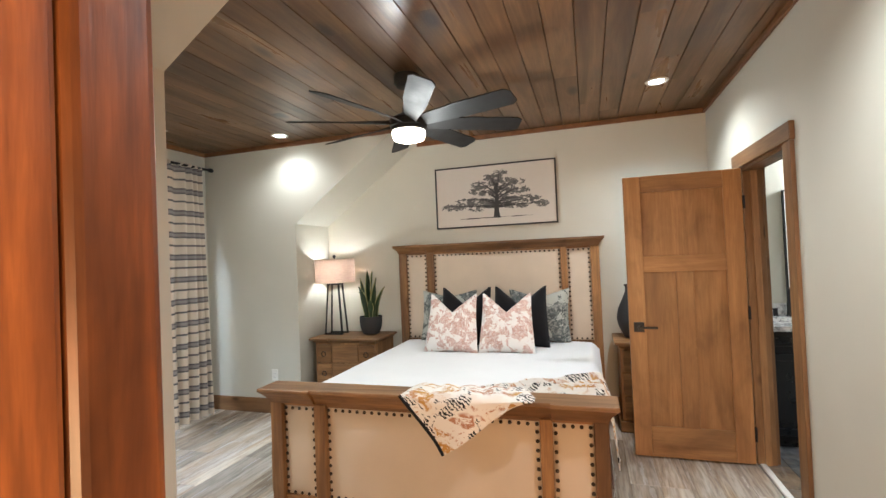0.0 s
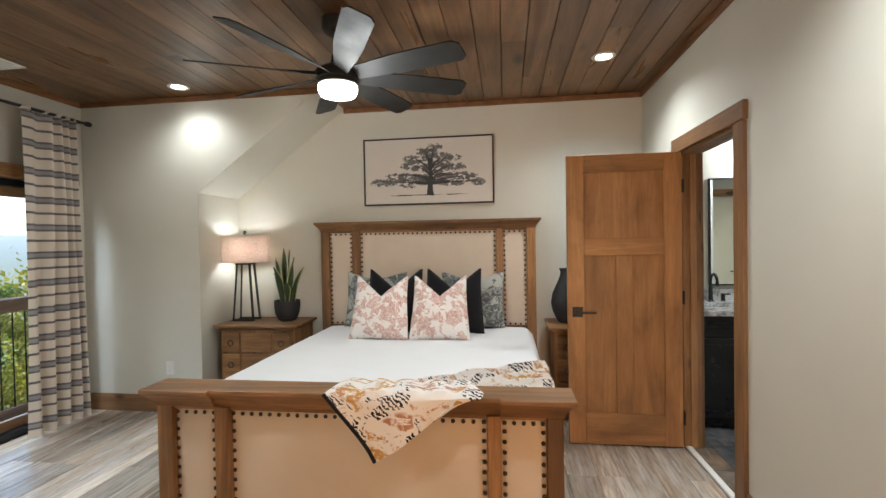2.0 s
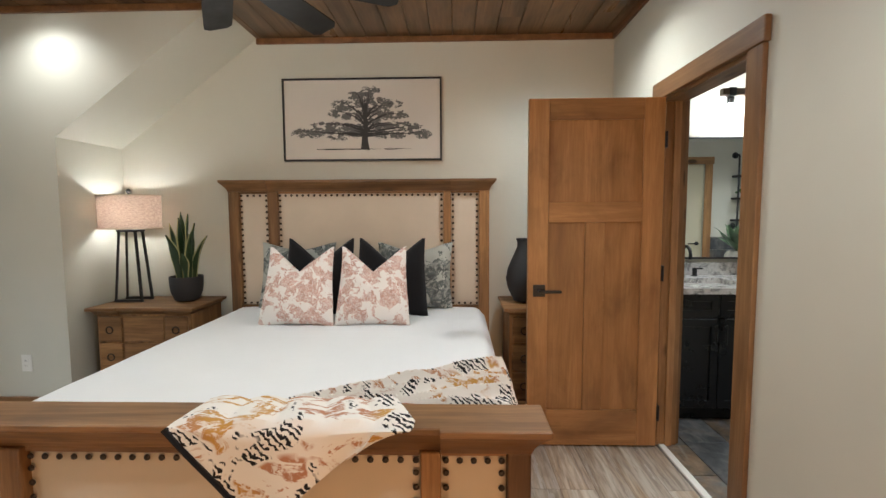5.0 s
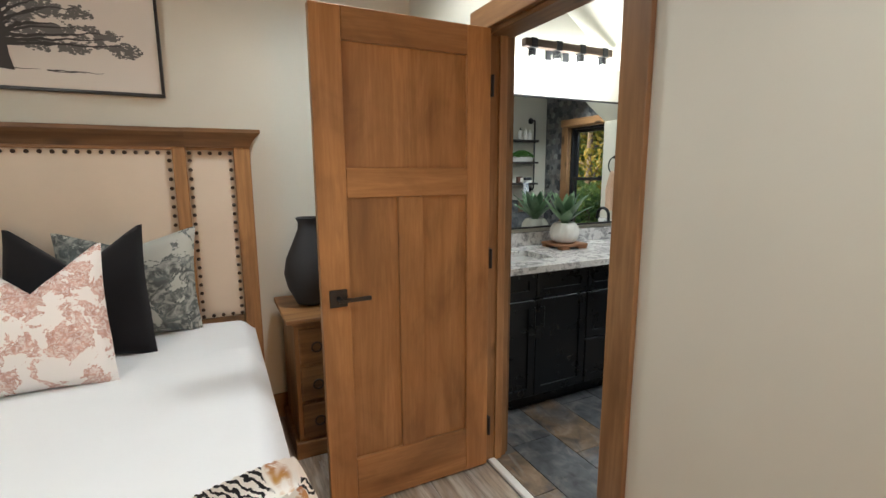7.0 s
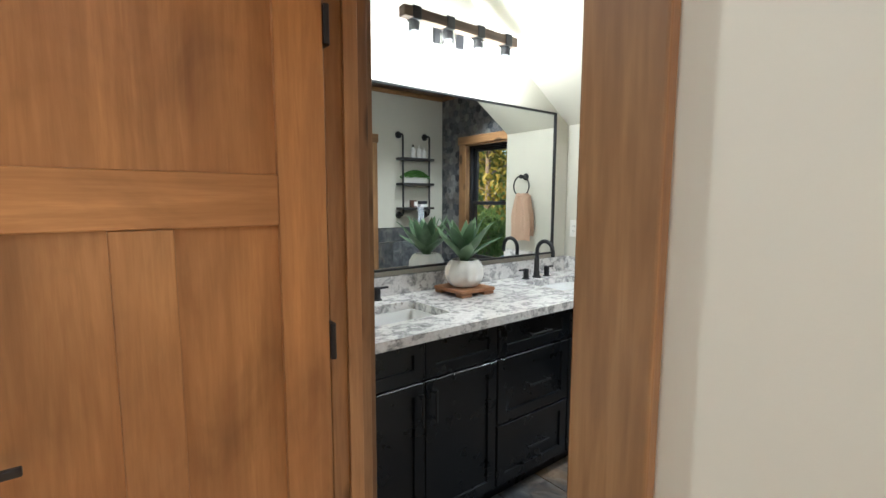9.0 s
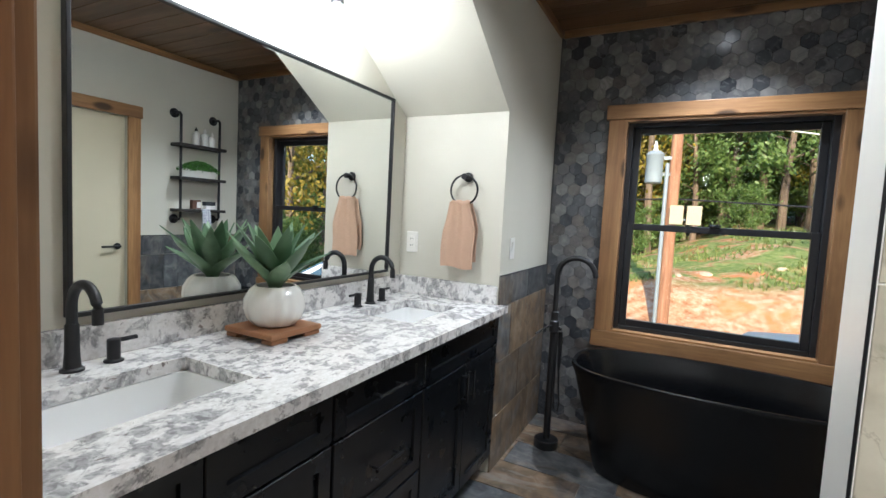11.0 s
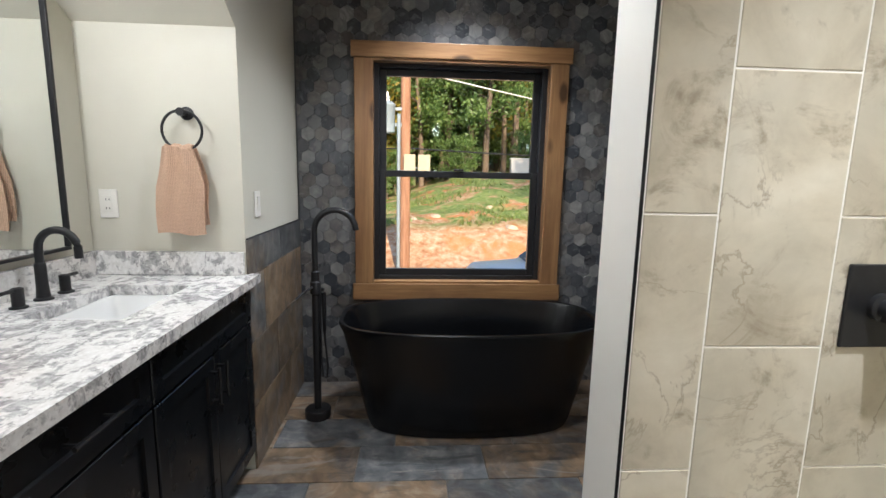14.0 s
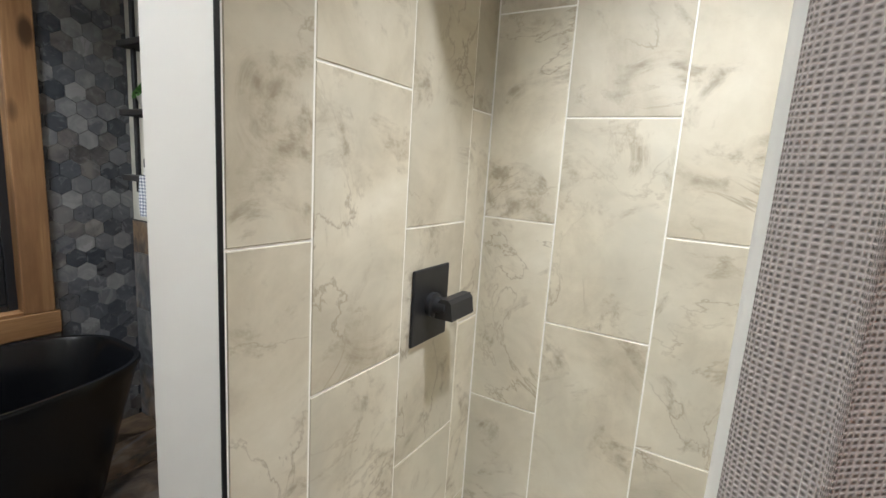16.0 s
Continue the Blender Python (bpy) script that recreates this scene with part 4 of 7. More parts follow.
# ---- bedroom: nightstands and what stands on them ----
def nightstand(m, label):
    t = thing("nightstand", label, "nightstand", m, "nightstands by the bed")
    w, d, h = 0.34, 0.21, 0.745
    part("body", soft(boxes((-w, w, -d, d, 0.09, h - 0.05)), 0.006), BEDW, t)
    top = crown(-w, w, d + 0.01, -d, h, 0.05, (-w + 0.17, w - 0.17), 0.034)
    part("top", top, BEDW_X, t, "moulded wooden top")
    part("plinth", soft(boxes((-w - 0.02, w + 0.02, -d - 0.02, d, 0.0, 0.0895)), 0.008), BEDW_X, t)
    for z0, z1 in ((0.11, 0.29), (0.305, 0.485), (0.50, 0.68)):
        for x0, x1 in ((-w + 0.02, -0.155), (-0.145, 0.145), (0.155, w - 0.02)):
            o = 0.016 if abs(x0 + x1) > 0.1 else 0.010
            dr = part("drawer_front", soft(boxes((x0, x1, -d - o, -d + 0.002, z0, z1)), 0.008), BEDW_X, t)
            if abs(x0 + x1) > 0.1:
                c = ((x0 + x1) / 2, -d - o - 0.006, (z0 + z1) / 2)
                ring = [(c[0] + 0.024 * math.cos(2 * math.pi * k / 16), c[1], c[2] - 0.006 + 0.024 * math.sin(2 * math.pi * k / 16)) for k in range(17)]
                part("ring_pull", tube(bmesh.new(), ring, 0.0045, 6), NAIL, dr, "dark ring pull")
    return t


nightstand(pose(-2.155, 4.66, 0), "carved oak nightstand with ring pulls, holding a lamp")
nightstand(pose(0.755, 4.66, 0), "carved oak nightstand behind the open door")

tl = thing("table_lamp", "lit table lamp, dark open frame and burlap drum shade", "lamp", pose(-2.386, 4.69, 0.746))
for sx in (-1, 1):
    for sy in (-1, 1):
        part("leg", tube(bmesh.new(), [(sx * 0.098, sy * 0.06, 0.0), (sx * 0.062, sy * 0.04, 0.52)], 0.011, 4), BLACK, tl)
part("base_bar", rbox(-0.108, 0.108, -0.07, -0.05, 0.0, 0.018, 0.003), BLACK, tl)
part("base_bar", rbox(-0.108, 0.108, 0.05, 0.07, 0.0, 0.018, 0.003), BLACK, tl)
part("top_plate", rbox(-0.075, 0.075, -0.052, 0.052, 0.52, 0.536, 0.003), BLACK, tl)
part("stem", tube(bmesh.new(), [(0, 0, 0.536), (0, 0, 0.80)], 0.006, 8), BLACK, tl)
part("finial", lathe([(0.004, 0.80), (0.016, 0.812), (0.018, 0.824), (0.010, 0.838), (0.002, 0.842)], 16), BLACK, tl, smooth=True)
ring = lambda r, z, s: [(r * math.cos(2 * math.pi * k / 48), s * r * math.sin(2 * math.pi * k / 48), z) for k in range(49)]
part("shade", grid(64, 4, lambda u, v: (0.226 * math.cos(6.28318 * u) * (0.985 + 0.015 * v), 0.150 * math.sin(6.28318 * u) * (0.985 + 0.015 * v), 0.545 + 0.245 * v), 0.002), SHADE, tl, "oval burlap drum shade, glowing", True)
for z in (0.548, 0.788):
    part("shade_band", tube(bmesh.new(), ring(0.2265, z, 0.665), 0.006, 6), LINEN, tl, smooth=True)
for a in (0, math.pi / 2, math.pi, 1.5 * math.pi):
    part("spider_arm", tube(bmesh.new(), [(0, 0, 0.786), (0.222 * math.cos(a), 0.147 * math.sin(a), 0.786)], 0.003, 6), BLACK, tl)
part("bulb", lathe([(0.012, 0.60), (0.030, 0.64), (0.034, 0.67), (0.022, 0.70), (0.004, 0.71)], 16), BULB, tl, smooth=True)

sp = thing("snake_plant", "potted snake plant with cream-edged leaves on the nightstand", "plant", pose(-1.985, 4.70, 0.746))
part("pot", lathe([(0.062, 0), (0.085, 0.012), (0.108, 0.07), (0.116, 0.13), (0.117, 0.185), (0.106, 0.185), (0.104, 0.16), (0.0, 0.155)], 36), CHARPOT, sp, "round charcoal pot", True)
part("soil", lathe([(0.0, 0.150), (0.104, 0.160), (0.02, 0.166)], 20), SOIL, sp)
rnd = random.Random(11)
for k in range(11):
    a = 2.399 * k
    r0 = 0.018 + 0.05 * (k / 11)
    hgt = 0.50 - 0.30 * (k / 11) ** 1.3 + rnd.uniform(-0.03, 0.03)
    lean = 0.02 + 0.11 * (k / 11)
    face = rnd.uniform(0, 3.14)
    ca, sa, cf, sf = math.cos(a), math.sin(a), math.cos(face), math.sin(face)

    def blade(u, v, w=1.0):
        width = 0.036 * w * (0.55 + 0.9 * v if v < 0.5 else 1.0) * (1 - max(0, (v - 0.62) / 0.38) ** 1.7)
        s = (u - 0.5) * 2
        tw = 0.5 * math.sin(v * 4 + k)
        c, d = math.cos(face + tw), math.sin(face + tw)
        b = 0.010 * s * s
        return (r0 * ca + lean * v * v * ca + s * width * c - b * d, r0 * sa + lean * v * v * sa + s * width * d + b * c, 0.155 + hgt * v)
    lf = part("leaf", grid(4, 14, lambda u, v: blade(0.10 + 0.8 * u, v), 0.004), SNAKE, sp, smooth=True)
    bm = grid(1, 14, lambda u, v: blade(0.10 * u, v), 0.004)
    bm2 = grid(1, 14, lambda u, v: blade(0.90 + 0.10 * u, v), 0.004)
    part("leaf_margin", bm, SNAKE_EDGE, lf, "cream leaf margin")
    part("leaf_margin", bm2, SNAKE_EDGE, lf, "cream leaf margin")

solid("vase", lathe([(0.045, 0), (0.075, 0.01), (0.118, 0.10), (0.132, 0.17), (0.118, 0.25), (0.078, 0.34), (0.053, 0.40), (0.050, 0.435), (0.062, 0.460), (0.056, 0.462), (0.042, 0.43), (0.03, 0.35), (0.0, 0.34)], 40),
      CHARPOT, "matte black bottle-shaped vase on the nightstand", "vase", pose(0.545, 4.66, 0.746), smooth=True)


# ---- bedroom: the picture ----
art = thing("wall_picture", "black-framed drawing of a spreading oak tree", "picture", pose(-0.67, NY - 0.028, 2.112))
AW, AH = 0.612, 0.312
CANVAS = paint("picture_paper", (0.64, 0.585, 0.52), 0.7, 70)
INK = Nodes("picture_ink", 0.8).colour((0.045, 0.042, 0.042)).m
INK2 = Nodes("picture_ink_pale", 0.8).colour((0.13, 0.125, 0.12)).m
part("canvas", boxes((-AW + 0.012, AW - 0.012, 0.0, 0.02, -AH + 0.012, AH - 0.012)), CANVAS, art, "cream paper")
for x0, x1, z0, z1 in ((-AW, AW, AH - 0.013, AH), (-AW, AW, -AH, -AH + 0.013), (-AW, -AW + 0.013, -AH + 0.0135, AH - 0.0135), (AW - 0.013, AW, -AH + 0.0135, AH - 0.0135)):
    part("frame", soft(boxes((x0, x1, -0.014, 0.026, z0, z1)), 0.002), BLACK, art)


def ink_tree():
    """A broad oak: short trunk, snaking limbs, and tiers of brushed foliage with pale gaps."""
    rnd = random.Random(21)
    lines, blots = bmesh.new(), bmesh.new()

    def stroke(pts, w0, w1, y):
        vs = []
        for i, p in enumerate(pts):
            q = pts[min(i + 1, len(pts) - 1)] - pts[max(i - 1, 0)]
            nrm = Vector((-q.z, 0, q.x)).normalized() * (w0 + (w1 - w0) * i / (len(pts) - 1)) / 2
            vs.append((lines.verts.new(p + nrm + Vector((0, y, 0))), lines.verts.new(p - nrm + Vector((0, y, 0)))))
        for a, b in zip(vs, vs[1:]):
            lines.faces.new((a[0], a[1], b[1], b[0]))

    def pad(cx, cz, rx, rz, count):
        for _ in range(count):
            a, r = rnd.uniform(0, 6.283), rnd.random() ** 0.6
            c = Vector((cx + rx * r * math.cos(a) + rnd.gauss(0, 0.006), -0.0012 - rnd.uniform(0, 0.0010), cz + rz * r * math.sin(a) + rnd.gauss(0, 0.004)))
            if noise.noise((c.x * 22, 3.0, c.z * 30)) > 0.22:
                continue
            size, k = rnd.uniform(0.0025, 0.0085), rnd.uniform(0, 3)
            blots.faces.new([blots.verts.new(c + Vector((math.cos(k + j * 1.256) * size * rnd.uniform(0.6, 1.7), 0, math.sin(k + j * 1.256) * size * rnd.uniform(0.35, 0.9)))) for j in range(5)])

    root = Vector((0.02, 0, -0.13))
    tiers = ((-0.105, -0.50, 0.52, 11), (-0.045, -0.38, 0.44, 10), (0.03, -0.25, 0.34, 8), (0.10, -0.22, 0.30, 6), (0.165, -0.08, 0.10, 3), (0.215, 0.0, 0.09, 2))
    for z, x0, x1, many in tiers:
        for k in range(many):
            cx = x0 + (x1 - x0) * (k + 0.5 + rnd.uniform(-0.25, 0.25)) / many
            cz = z + rnd.uniform(-0.022, 0.022)
            pad(cx, cz, rnd.uniform(0.05, 0.085), rnd.uniform(0.024, 0.042), 230)
            start = root + Vector((0, 0, max(0.0, min(0.16, (cz + 0.13) * 0.55))))
            pts = []
            for i in range(9):
                f = i / 8
                p = start.lerp(Vector((cx, 0, cz)), f)
                p.z += (0.030 * math.sin(2.6 * f) - 0.022 * math.sin(math.pi * f) * (cz < -0.06)) + rnd.uniform(-0.006, 0.006)
                p.x += rnd.uniform(-0.006, 0.006)
                pts.append(p)
            stroke(pts, rnd.uniform(0.010, 0.018), 0.003, -0.0025 - rnd.uniform(0, 0.0008))
    stroke([Vector((0.02, 0, -0.228)), Vector((0.022, 0, -0.21)), Vector((0.02, 0, -0.17)), Vector((0.022, 0, -0.09)), Vector((0.028, 0, 0.02)), Vector((0.035, 0, 0.12))], 0.075, 0.016, -0.0035)
    for k in range(16):
        x = rnd.uniform(-0.36, 0.26)
        stroke([Vector((x + i * 0.028, 0, -0.219 - 0.008 * rnd.random())) for i in range(6)], 0.005, 0.0015, -0.002)
    return lines, blots


lines, blots = ink_tree()
part("drawn_crown", lines, INK, art, "inked trunk and limbs")
part("drawn_leaves", blots, INK2, art, "inked foliage strokes")


# ---- bedroom: curtain, ceiling fan, fixtures ----
def curtain_sheet(y0, y1, z0, z1, folds, depth, x, flare=0.06):
    def f(u, v):
        yy = y0 + (y1 - y0) * u * (1 + flare * (1 - v)) - 0.02 * (1 - v)
        ph = folds * 6.283 * (u ** 1.5 + 0.03 * math.sin(5 * u + 2.5 * v))
        return (x + depth * math.sin(ph) * (0.55 + 0.45 * (1 - v)) + 0.012 * math.sin(3 * v + 9 * u), yy, z0 + (z1 - z0) * v)
    return f


cur = thing("curtain", "cream and charcoal striped linen curtain at the glass door", "curtain", pose(0, 0, 0))
part("panel", grid(96, 40, curtain_sheet(3.66, 4.13, 0.015, 2.50, 4.5, 0.045, WX + 0.15), 0.003), STRIPE, cur, smooth=True)
part("heading", grid(96, 2, curtain_sheet(3.665, 4.125, 2.498, 2.545, 4.5, 0.034, WX + 0.15, 0.0), 0.004), STRIPE, cur, smooth=True)
rod = thing("curtain_rod", "black metal curtain rod on wall brackets", "curtain rod", pose(WX + 0.15, 0, 2.525))
part("rod", tube(bmesh.new(), [(0, 1.5, 0), (0, 4.20, 0)], 0.0125, 12), BLACK, rod, smooth=True)
part("finial", tube(bmesh.new(), [(0, 4.20, 0), (0, 4.215, 0), (0, 4.25, 0), (0, 4.26, 0)], 0.022, 14, [0.6, 1, 1, 0.7]), BLACK, rod, smooth=True)
for y in (1.6, 4.175):
    part("bracket", tube(bmesh.new(), [(0, y, 0), (-0.149, y, 0)], 0.008, 8), BLACK, rod)

fan = thing("ceiling_fan", "black eight-blade ceiling fan with a lit round lamp", "ceiling fan", pose(-0.905, 3.21, CZ))
part("canopy", lathe([(0.085, 0.0), (0.085, -0.055), (0.070, -0.075), (0.02, -0.08)][::-1], 32), BLACK, fan, smooth=True)
part("downrod", tube(bmesh.new(), [(0, 0, -0.07), (0, 0, -0.24)], 0.014, 12), BLACK, fan, smooth=True)
part("motor", lathe([(0.020, -0.20), (0.032, -0.205), (0.040, -0.25), (0.105, -0.285), (0.125, -0.30), (0.125, -0.345), (0.110, -0.36), (0.02, -0.362)][::-1], 40), BLACK, fan, smooth=True)
part("lamp_ring", lathe([(0.118, -0.356), (0.120, -0.375), (0.112, -0.378), (0.05, -0.378)][::-1], 40), BLACK, fan, smooth=True)
part("diffuser", lathe([(0.110, -0.378), (0.112, -0.405), (0.100, -0.432), (0.06, -0.445), (0.004, -0.448)][::-1], 40), FANLIT, fan, "lit frosted lamp cover", True)
bladem = None
for k in range(8):
    def fb(u, v):
        r = 0.115 + 0.665 * u
        wdt = 0.036 + 0.034 * min(1, u * 2.2)
        s = (v - 0.5) * 2
        if u > 0.95:
            s *= 1 - 0.35 * ((u - 0.95) / 0.05)
        return (r, s * wdt, -0.322 - s * 0.023)
    if bladem is None:
        bladem = mesh("blade", grid(20, 3, fb, 0.007), FANB, True)
    b = new("blade", bladem)
    b.parent, b.matrix_basis = fan, pose(0, 0, 0, 0, 0, 27 + 45 * k)


def can_light(x, y, z, group):
    t = thing("recessed_light", "lit round recessed ceiling light with white trim", "ceiling light", pose(x, y, z), group)
    part("trim_ring", lathe([(0.055, 0.001), (0.062, -0.006), (0.078, -0.005), (0.082, 0.0), (0.082, 0.006), (0.05, 0.006)], 40), PLASTIC, t, smooth=True)
    part("lens", lathe([(0.0, -0.0025), (0.050, -0.0025), (0.054, 0.004), (0.0, 0.004)], 32), CANLIT, t, "glowing lens", True)
    return t


for x, y in ((0.74, 4.04), (-2.556, 4.068)):
    can_light(x, y, CZ, "recessed lights of the bedroom")
can_light(3.83, 3.34, BZ, "recessed lights of the bathroom")
# made-up fixture for the added fill lamp, placed out of sight
can_light(2.75, 3.55, BZ, "recessed lights of the bathroom")
sd = thing("smoke_detector", "small round white smoke detector on the ceiling", "smoke detector", pose(-0.955, 3.58, CZ))
part("base", lathe([(0.0, -0.012), (0.05, -0.012), (0.055, 0.0), (0.0, 0.0)], 28), PLASTIC, sd, smooth=True)
part("cover", lathe([(0.0, -0.034), (0.030, -0.033), (0.042, -0.026), (0.045, -0.012)], 28), PLASTIC, sd, smooth=True)


def wall_plate(name, label, category, m, kind):
    """A wall plate facing -y in its own frame."""
    t = thing(name, label, category, m)
    part("plate", rbox(-0.036, 0.036, -0.006, 0.0, -0.058, 0.058, 0.003), PLASTIC, t)
    if kind == "outlet":
        f = part("face", rbox(-0.017, 0.017, -0.009, -0.0061, -0.034, 0.034, 0.002), PLASTIC, t)
        for z in (-0.018, 0.018):
            part("slots", boxes((-0.008, -0.005, -0.0096, -0.0089, z - 0.005, z + 0.005), (0.005, 0.008, -0.0096, -0.0089, z - 0.004, z + 0.004)), DARKGROUT, f)
    else:
        part("rocker", soft(prism([(-0.0061, -0.034), (-0.013, 0.034), (-0.0061, 0.034)], 0, -0.017, 0.017), 0.001), PLASTIC, t)
    return t


wall_plate("wall_outlet", "white wall outlet low on the bedroom wall", "outlet", pose(-2.89, AY - 0.0005, 0.385), "outlet")
wall_plate("vanity_outlet", "white wall outlet beside the mirror", "outlet", pose(TX - 0.0005, 4.845, 1.196, 0, 0, -90), "outlet")
wall_plate("light_switch", "white rocker light switch above the stone wainscot", "light switch", pose(3.57, AY - 0.0005, 1.194), "switch")

vt = thing("ceiling_vent", "white louvred air vent in the ceiling", "vent", pose(-3.40, 3.335, CZ))
for x0, x1, y0, y1 in ((-0.10, 0.10, -0.17, -0.145), (-0.10, 0.10, 0.145, 0.17), (-0.10, -0.075, -0.1445, 0.1445), (0.075, 0.10, -0.1445, 0.1445)):
    part("vent_frame", soft(boxes((x0, x1, y0, y1, -0.008, 0.002)), 0.002, 1), PLASTIC, vt)
for k in range(7):
    part("slat", boxes((-0.068 + 0.021 * k, -0.056 + 0.021 * k, -0.1445, 0.1445, -0.006, 0.004)), PLASTIC, vt)


# ---- bathroom: vanity ----
VY, VT, VB = 4.30, 0.868, 0.10


def bar_pull(parent, x, z, length, upright):
    d = (0, 0, length / 2) if upright else (length / 2, 0, 0)
    y = -0.030
    p = part("handle", tube(bmesh.new(), [(x - d[0], y, z - d[2]), (x + d[0], y, z + d[2])], 0.0058, 8), BLACK, parent, "black bar handle")
    for s in (-0.8, 0.8):
        part("handle_post", tube(bmesh.new(), [(x + s * d[0], y, z + s * d[2]), (x + s * d[0], 0.0, z + s * d[2])], 0.0045, 6), BLACK, p)


def shaker(parent, name, x0, x1, z0, z1):
    """A shaker front: recessed panel and a frame whose inner edge slopes down to it; face at y = 0 of the unit."""
    w, e = 0.050, 0.0025
    f = part(name, boxes((x0 + w - 0.002, x1 - w + 0.002, 0.0095, 0.016, z0 + w - 0.002, z1 - w + 0.002)), CABINET, parent)
    bm = bmesh.new()
    loops = []
    for inset, y in ((0.0, 0.019), (0.0, e), (e, 0.0), (w - 0.001, 0.0), (w + 0.0015, 0.0085), (w + 0.0015, 0.012)):
        loops.append([bm.verts.new((x, y, z)) for x, z in ((x0 + inset, z0 + inset), (x1 - inset, z0 + inset), (x1 - inset, z1 - inset), (x0 + inset, z1 - inset))])
    for p, q in zip(loops, loops[1:]):
        for i in range(4):
            bm.faces.new((p[i], p[(i + 1) % 4], q[(i + 1) % 4], q[i]))
    bmesh.ops.recalc_face_normals(bm, faces=bm.faces[:])
    part("frame", bm, CABINET, f)
    return f


def vanity_unit(name, x0, x1, label, top=VT):
    t = thing(name, label, "cabinet", pose(x0, VY, 0), "vanity cabinet units")
    w = x1 - x0
    part("carcass", boxes((0.001, w - 0.001, 0.020, NY - VY - 0.002, VB, top)), CABINET, t)
    if top < VT:
        part("side_panel", boxes((0.001, 0.02, 0.020, NY - VY - 0.002, top + 0.0005, VT)), CABINET, t)
        part("side_panel", boxes((w - 0.02, w - 0.001, 0.020, NY - VY - 0.002, top + 0.0005, VT)), CABINET, t)
    part("toe_kick", boxes((0.001, w - 0.001, 0.075, NY - VY - 0.01, 0, VB - 0.001)), CABINET, t)
    return t, w


u, w = vanity_unit("sink_cabinet", BX + 0.003, 2.146, "black shaker sink cabinet with two doors", 0.74)
h2 = w / 2
for a, b in ((0.004, h2 - 0.002), (h2 + 0.002, w - 0.004)):
    shaker(u, "false_front", a, b, 0.706, VT - 0.004)
for a, b, hx in ((0.004, h2 - 0.002, h2 - 0.032), (h2 + 0.002, w - 0.004, h2 + 0.032)):
    bar_pull(shaker(u, "door", a, b, VB + 0.004, 0.698), hx, 0.60, 0.13, True)
u, w = vanity_unit("drawer_cabinet", 2.148, 2.648, "black shaker drawer cabinet with bar handles")
for z0, z1 in ((0.706, VT - 0.004), (0.396, 0.698), (VB + 0.004, 0.388)):
    bar_pull(shaker(u, "drawer", 0.004, w - 0.004, z0, z1), w / 2, (z0 + z1) / 2, 0.15, False)
u, w = vanity_unit("sink_cabinet", 2.650, 3.404, "black shaker sink cabinet with two doors", 0.74)
h2 = w / 2
shaker(u, "false_front", 0.004, w - 0.004, 0.706, VT - 0.004)
for a, b, hx in ((0.004, h2 - 0.002, h2 - 0.032), (h2 + 0.002, w - 0.004, h2 + 0.032)):
    bar_pull(shaker(u, "door", a, b, VB + 0.004, 0.698), hx, 0.60, 0.13, True)

SINKS = ((1.555, 2.00), (2.785, 3.205))
SY0, SY1, CT = 4.448, 4.738, 0.905
counter = thing("countertop", "white and grey granite countertop with two undermount sinks", "countertop", kind="")


def cells(xs, ys, z0, z1, there):
    """One slab out of the cells of a plan; there(i, j) says which cells are filled."""
    bm = bmesh.new()
    at = {}

    def v(i, j, k):
        if (i, j, k) not in at:
            at[i, j, k] = bm.verts.new((xs[i], ys[j], (z0, z1)[k]))
        return at[i, j, k]
    ok = lambda i, j: 0 <= i < len(xs) - 1 and 0 <= j < len(ys) - 1 and there(i, j)
    for i in range(len(xs) - 1):
        for j in range(len(ys) - 1):
            if not ok(i, j):
                continue
            bm.faces.new((v(i, j, 1), v(i + 1, j, 1), v(i + 1, j + 1, 1), v(i, j + 1, 1)))
            bm.faces.new((v(i, j, 0), v(i, j + 1, 0), v(i + 1, j + 1, 0), v(i + 1, j, 0)))
            for di, dj, p, q in ((-1, 0, (i, j + 1), (i, j)), (1, 0, (i + 1, j), (i + 1, j + 1)), (0, -1, (i, j), (i + 1, j)), (0, 1, (i + 1, j + 1), (i, j + 1))):
                if not ok(i + di, j + dj):
                    bm.faces.new((v(*p, 0), v(*q, 0), v(*q, 1), v(*p, 1)))
    return bm


bm = cells([BX + 0.001, SINKS[0][0], SINKS[0][1], SINKS[1][0], SINKS[1][1], TX - 0.001, TX + 0.022], [4.262, AY - 0.001, SY0, SY1, NY - 0.001], VT, CT,
           lambda i, j: (i < 5 and not (i in (1, 3) and j == 2)) or (i == 5 and j == 0))
part("slab", bm, GRANITE, counter, "polished granite slab")
part("backsplash", soft(boxes((BX + 0.001, TX - 0.024, NY - 0.022, NY - 0.001, CT + 0.0005, CT + 0.098)), 0.003), GRANITE, counter)
part("side_splash", soft(boxes((TX - 0.023, TX - 0.001, AY + 0.004, NY - 0.0015, CT + 0.0005, CT + 0.098)), 0.003), GRANITE, counter)
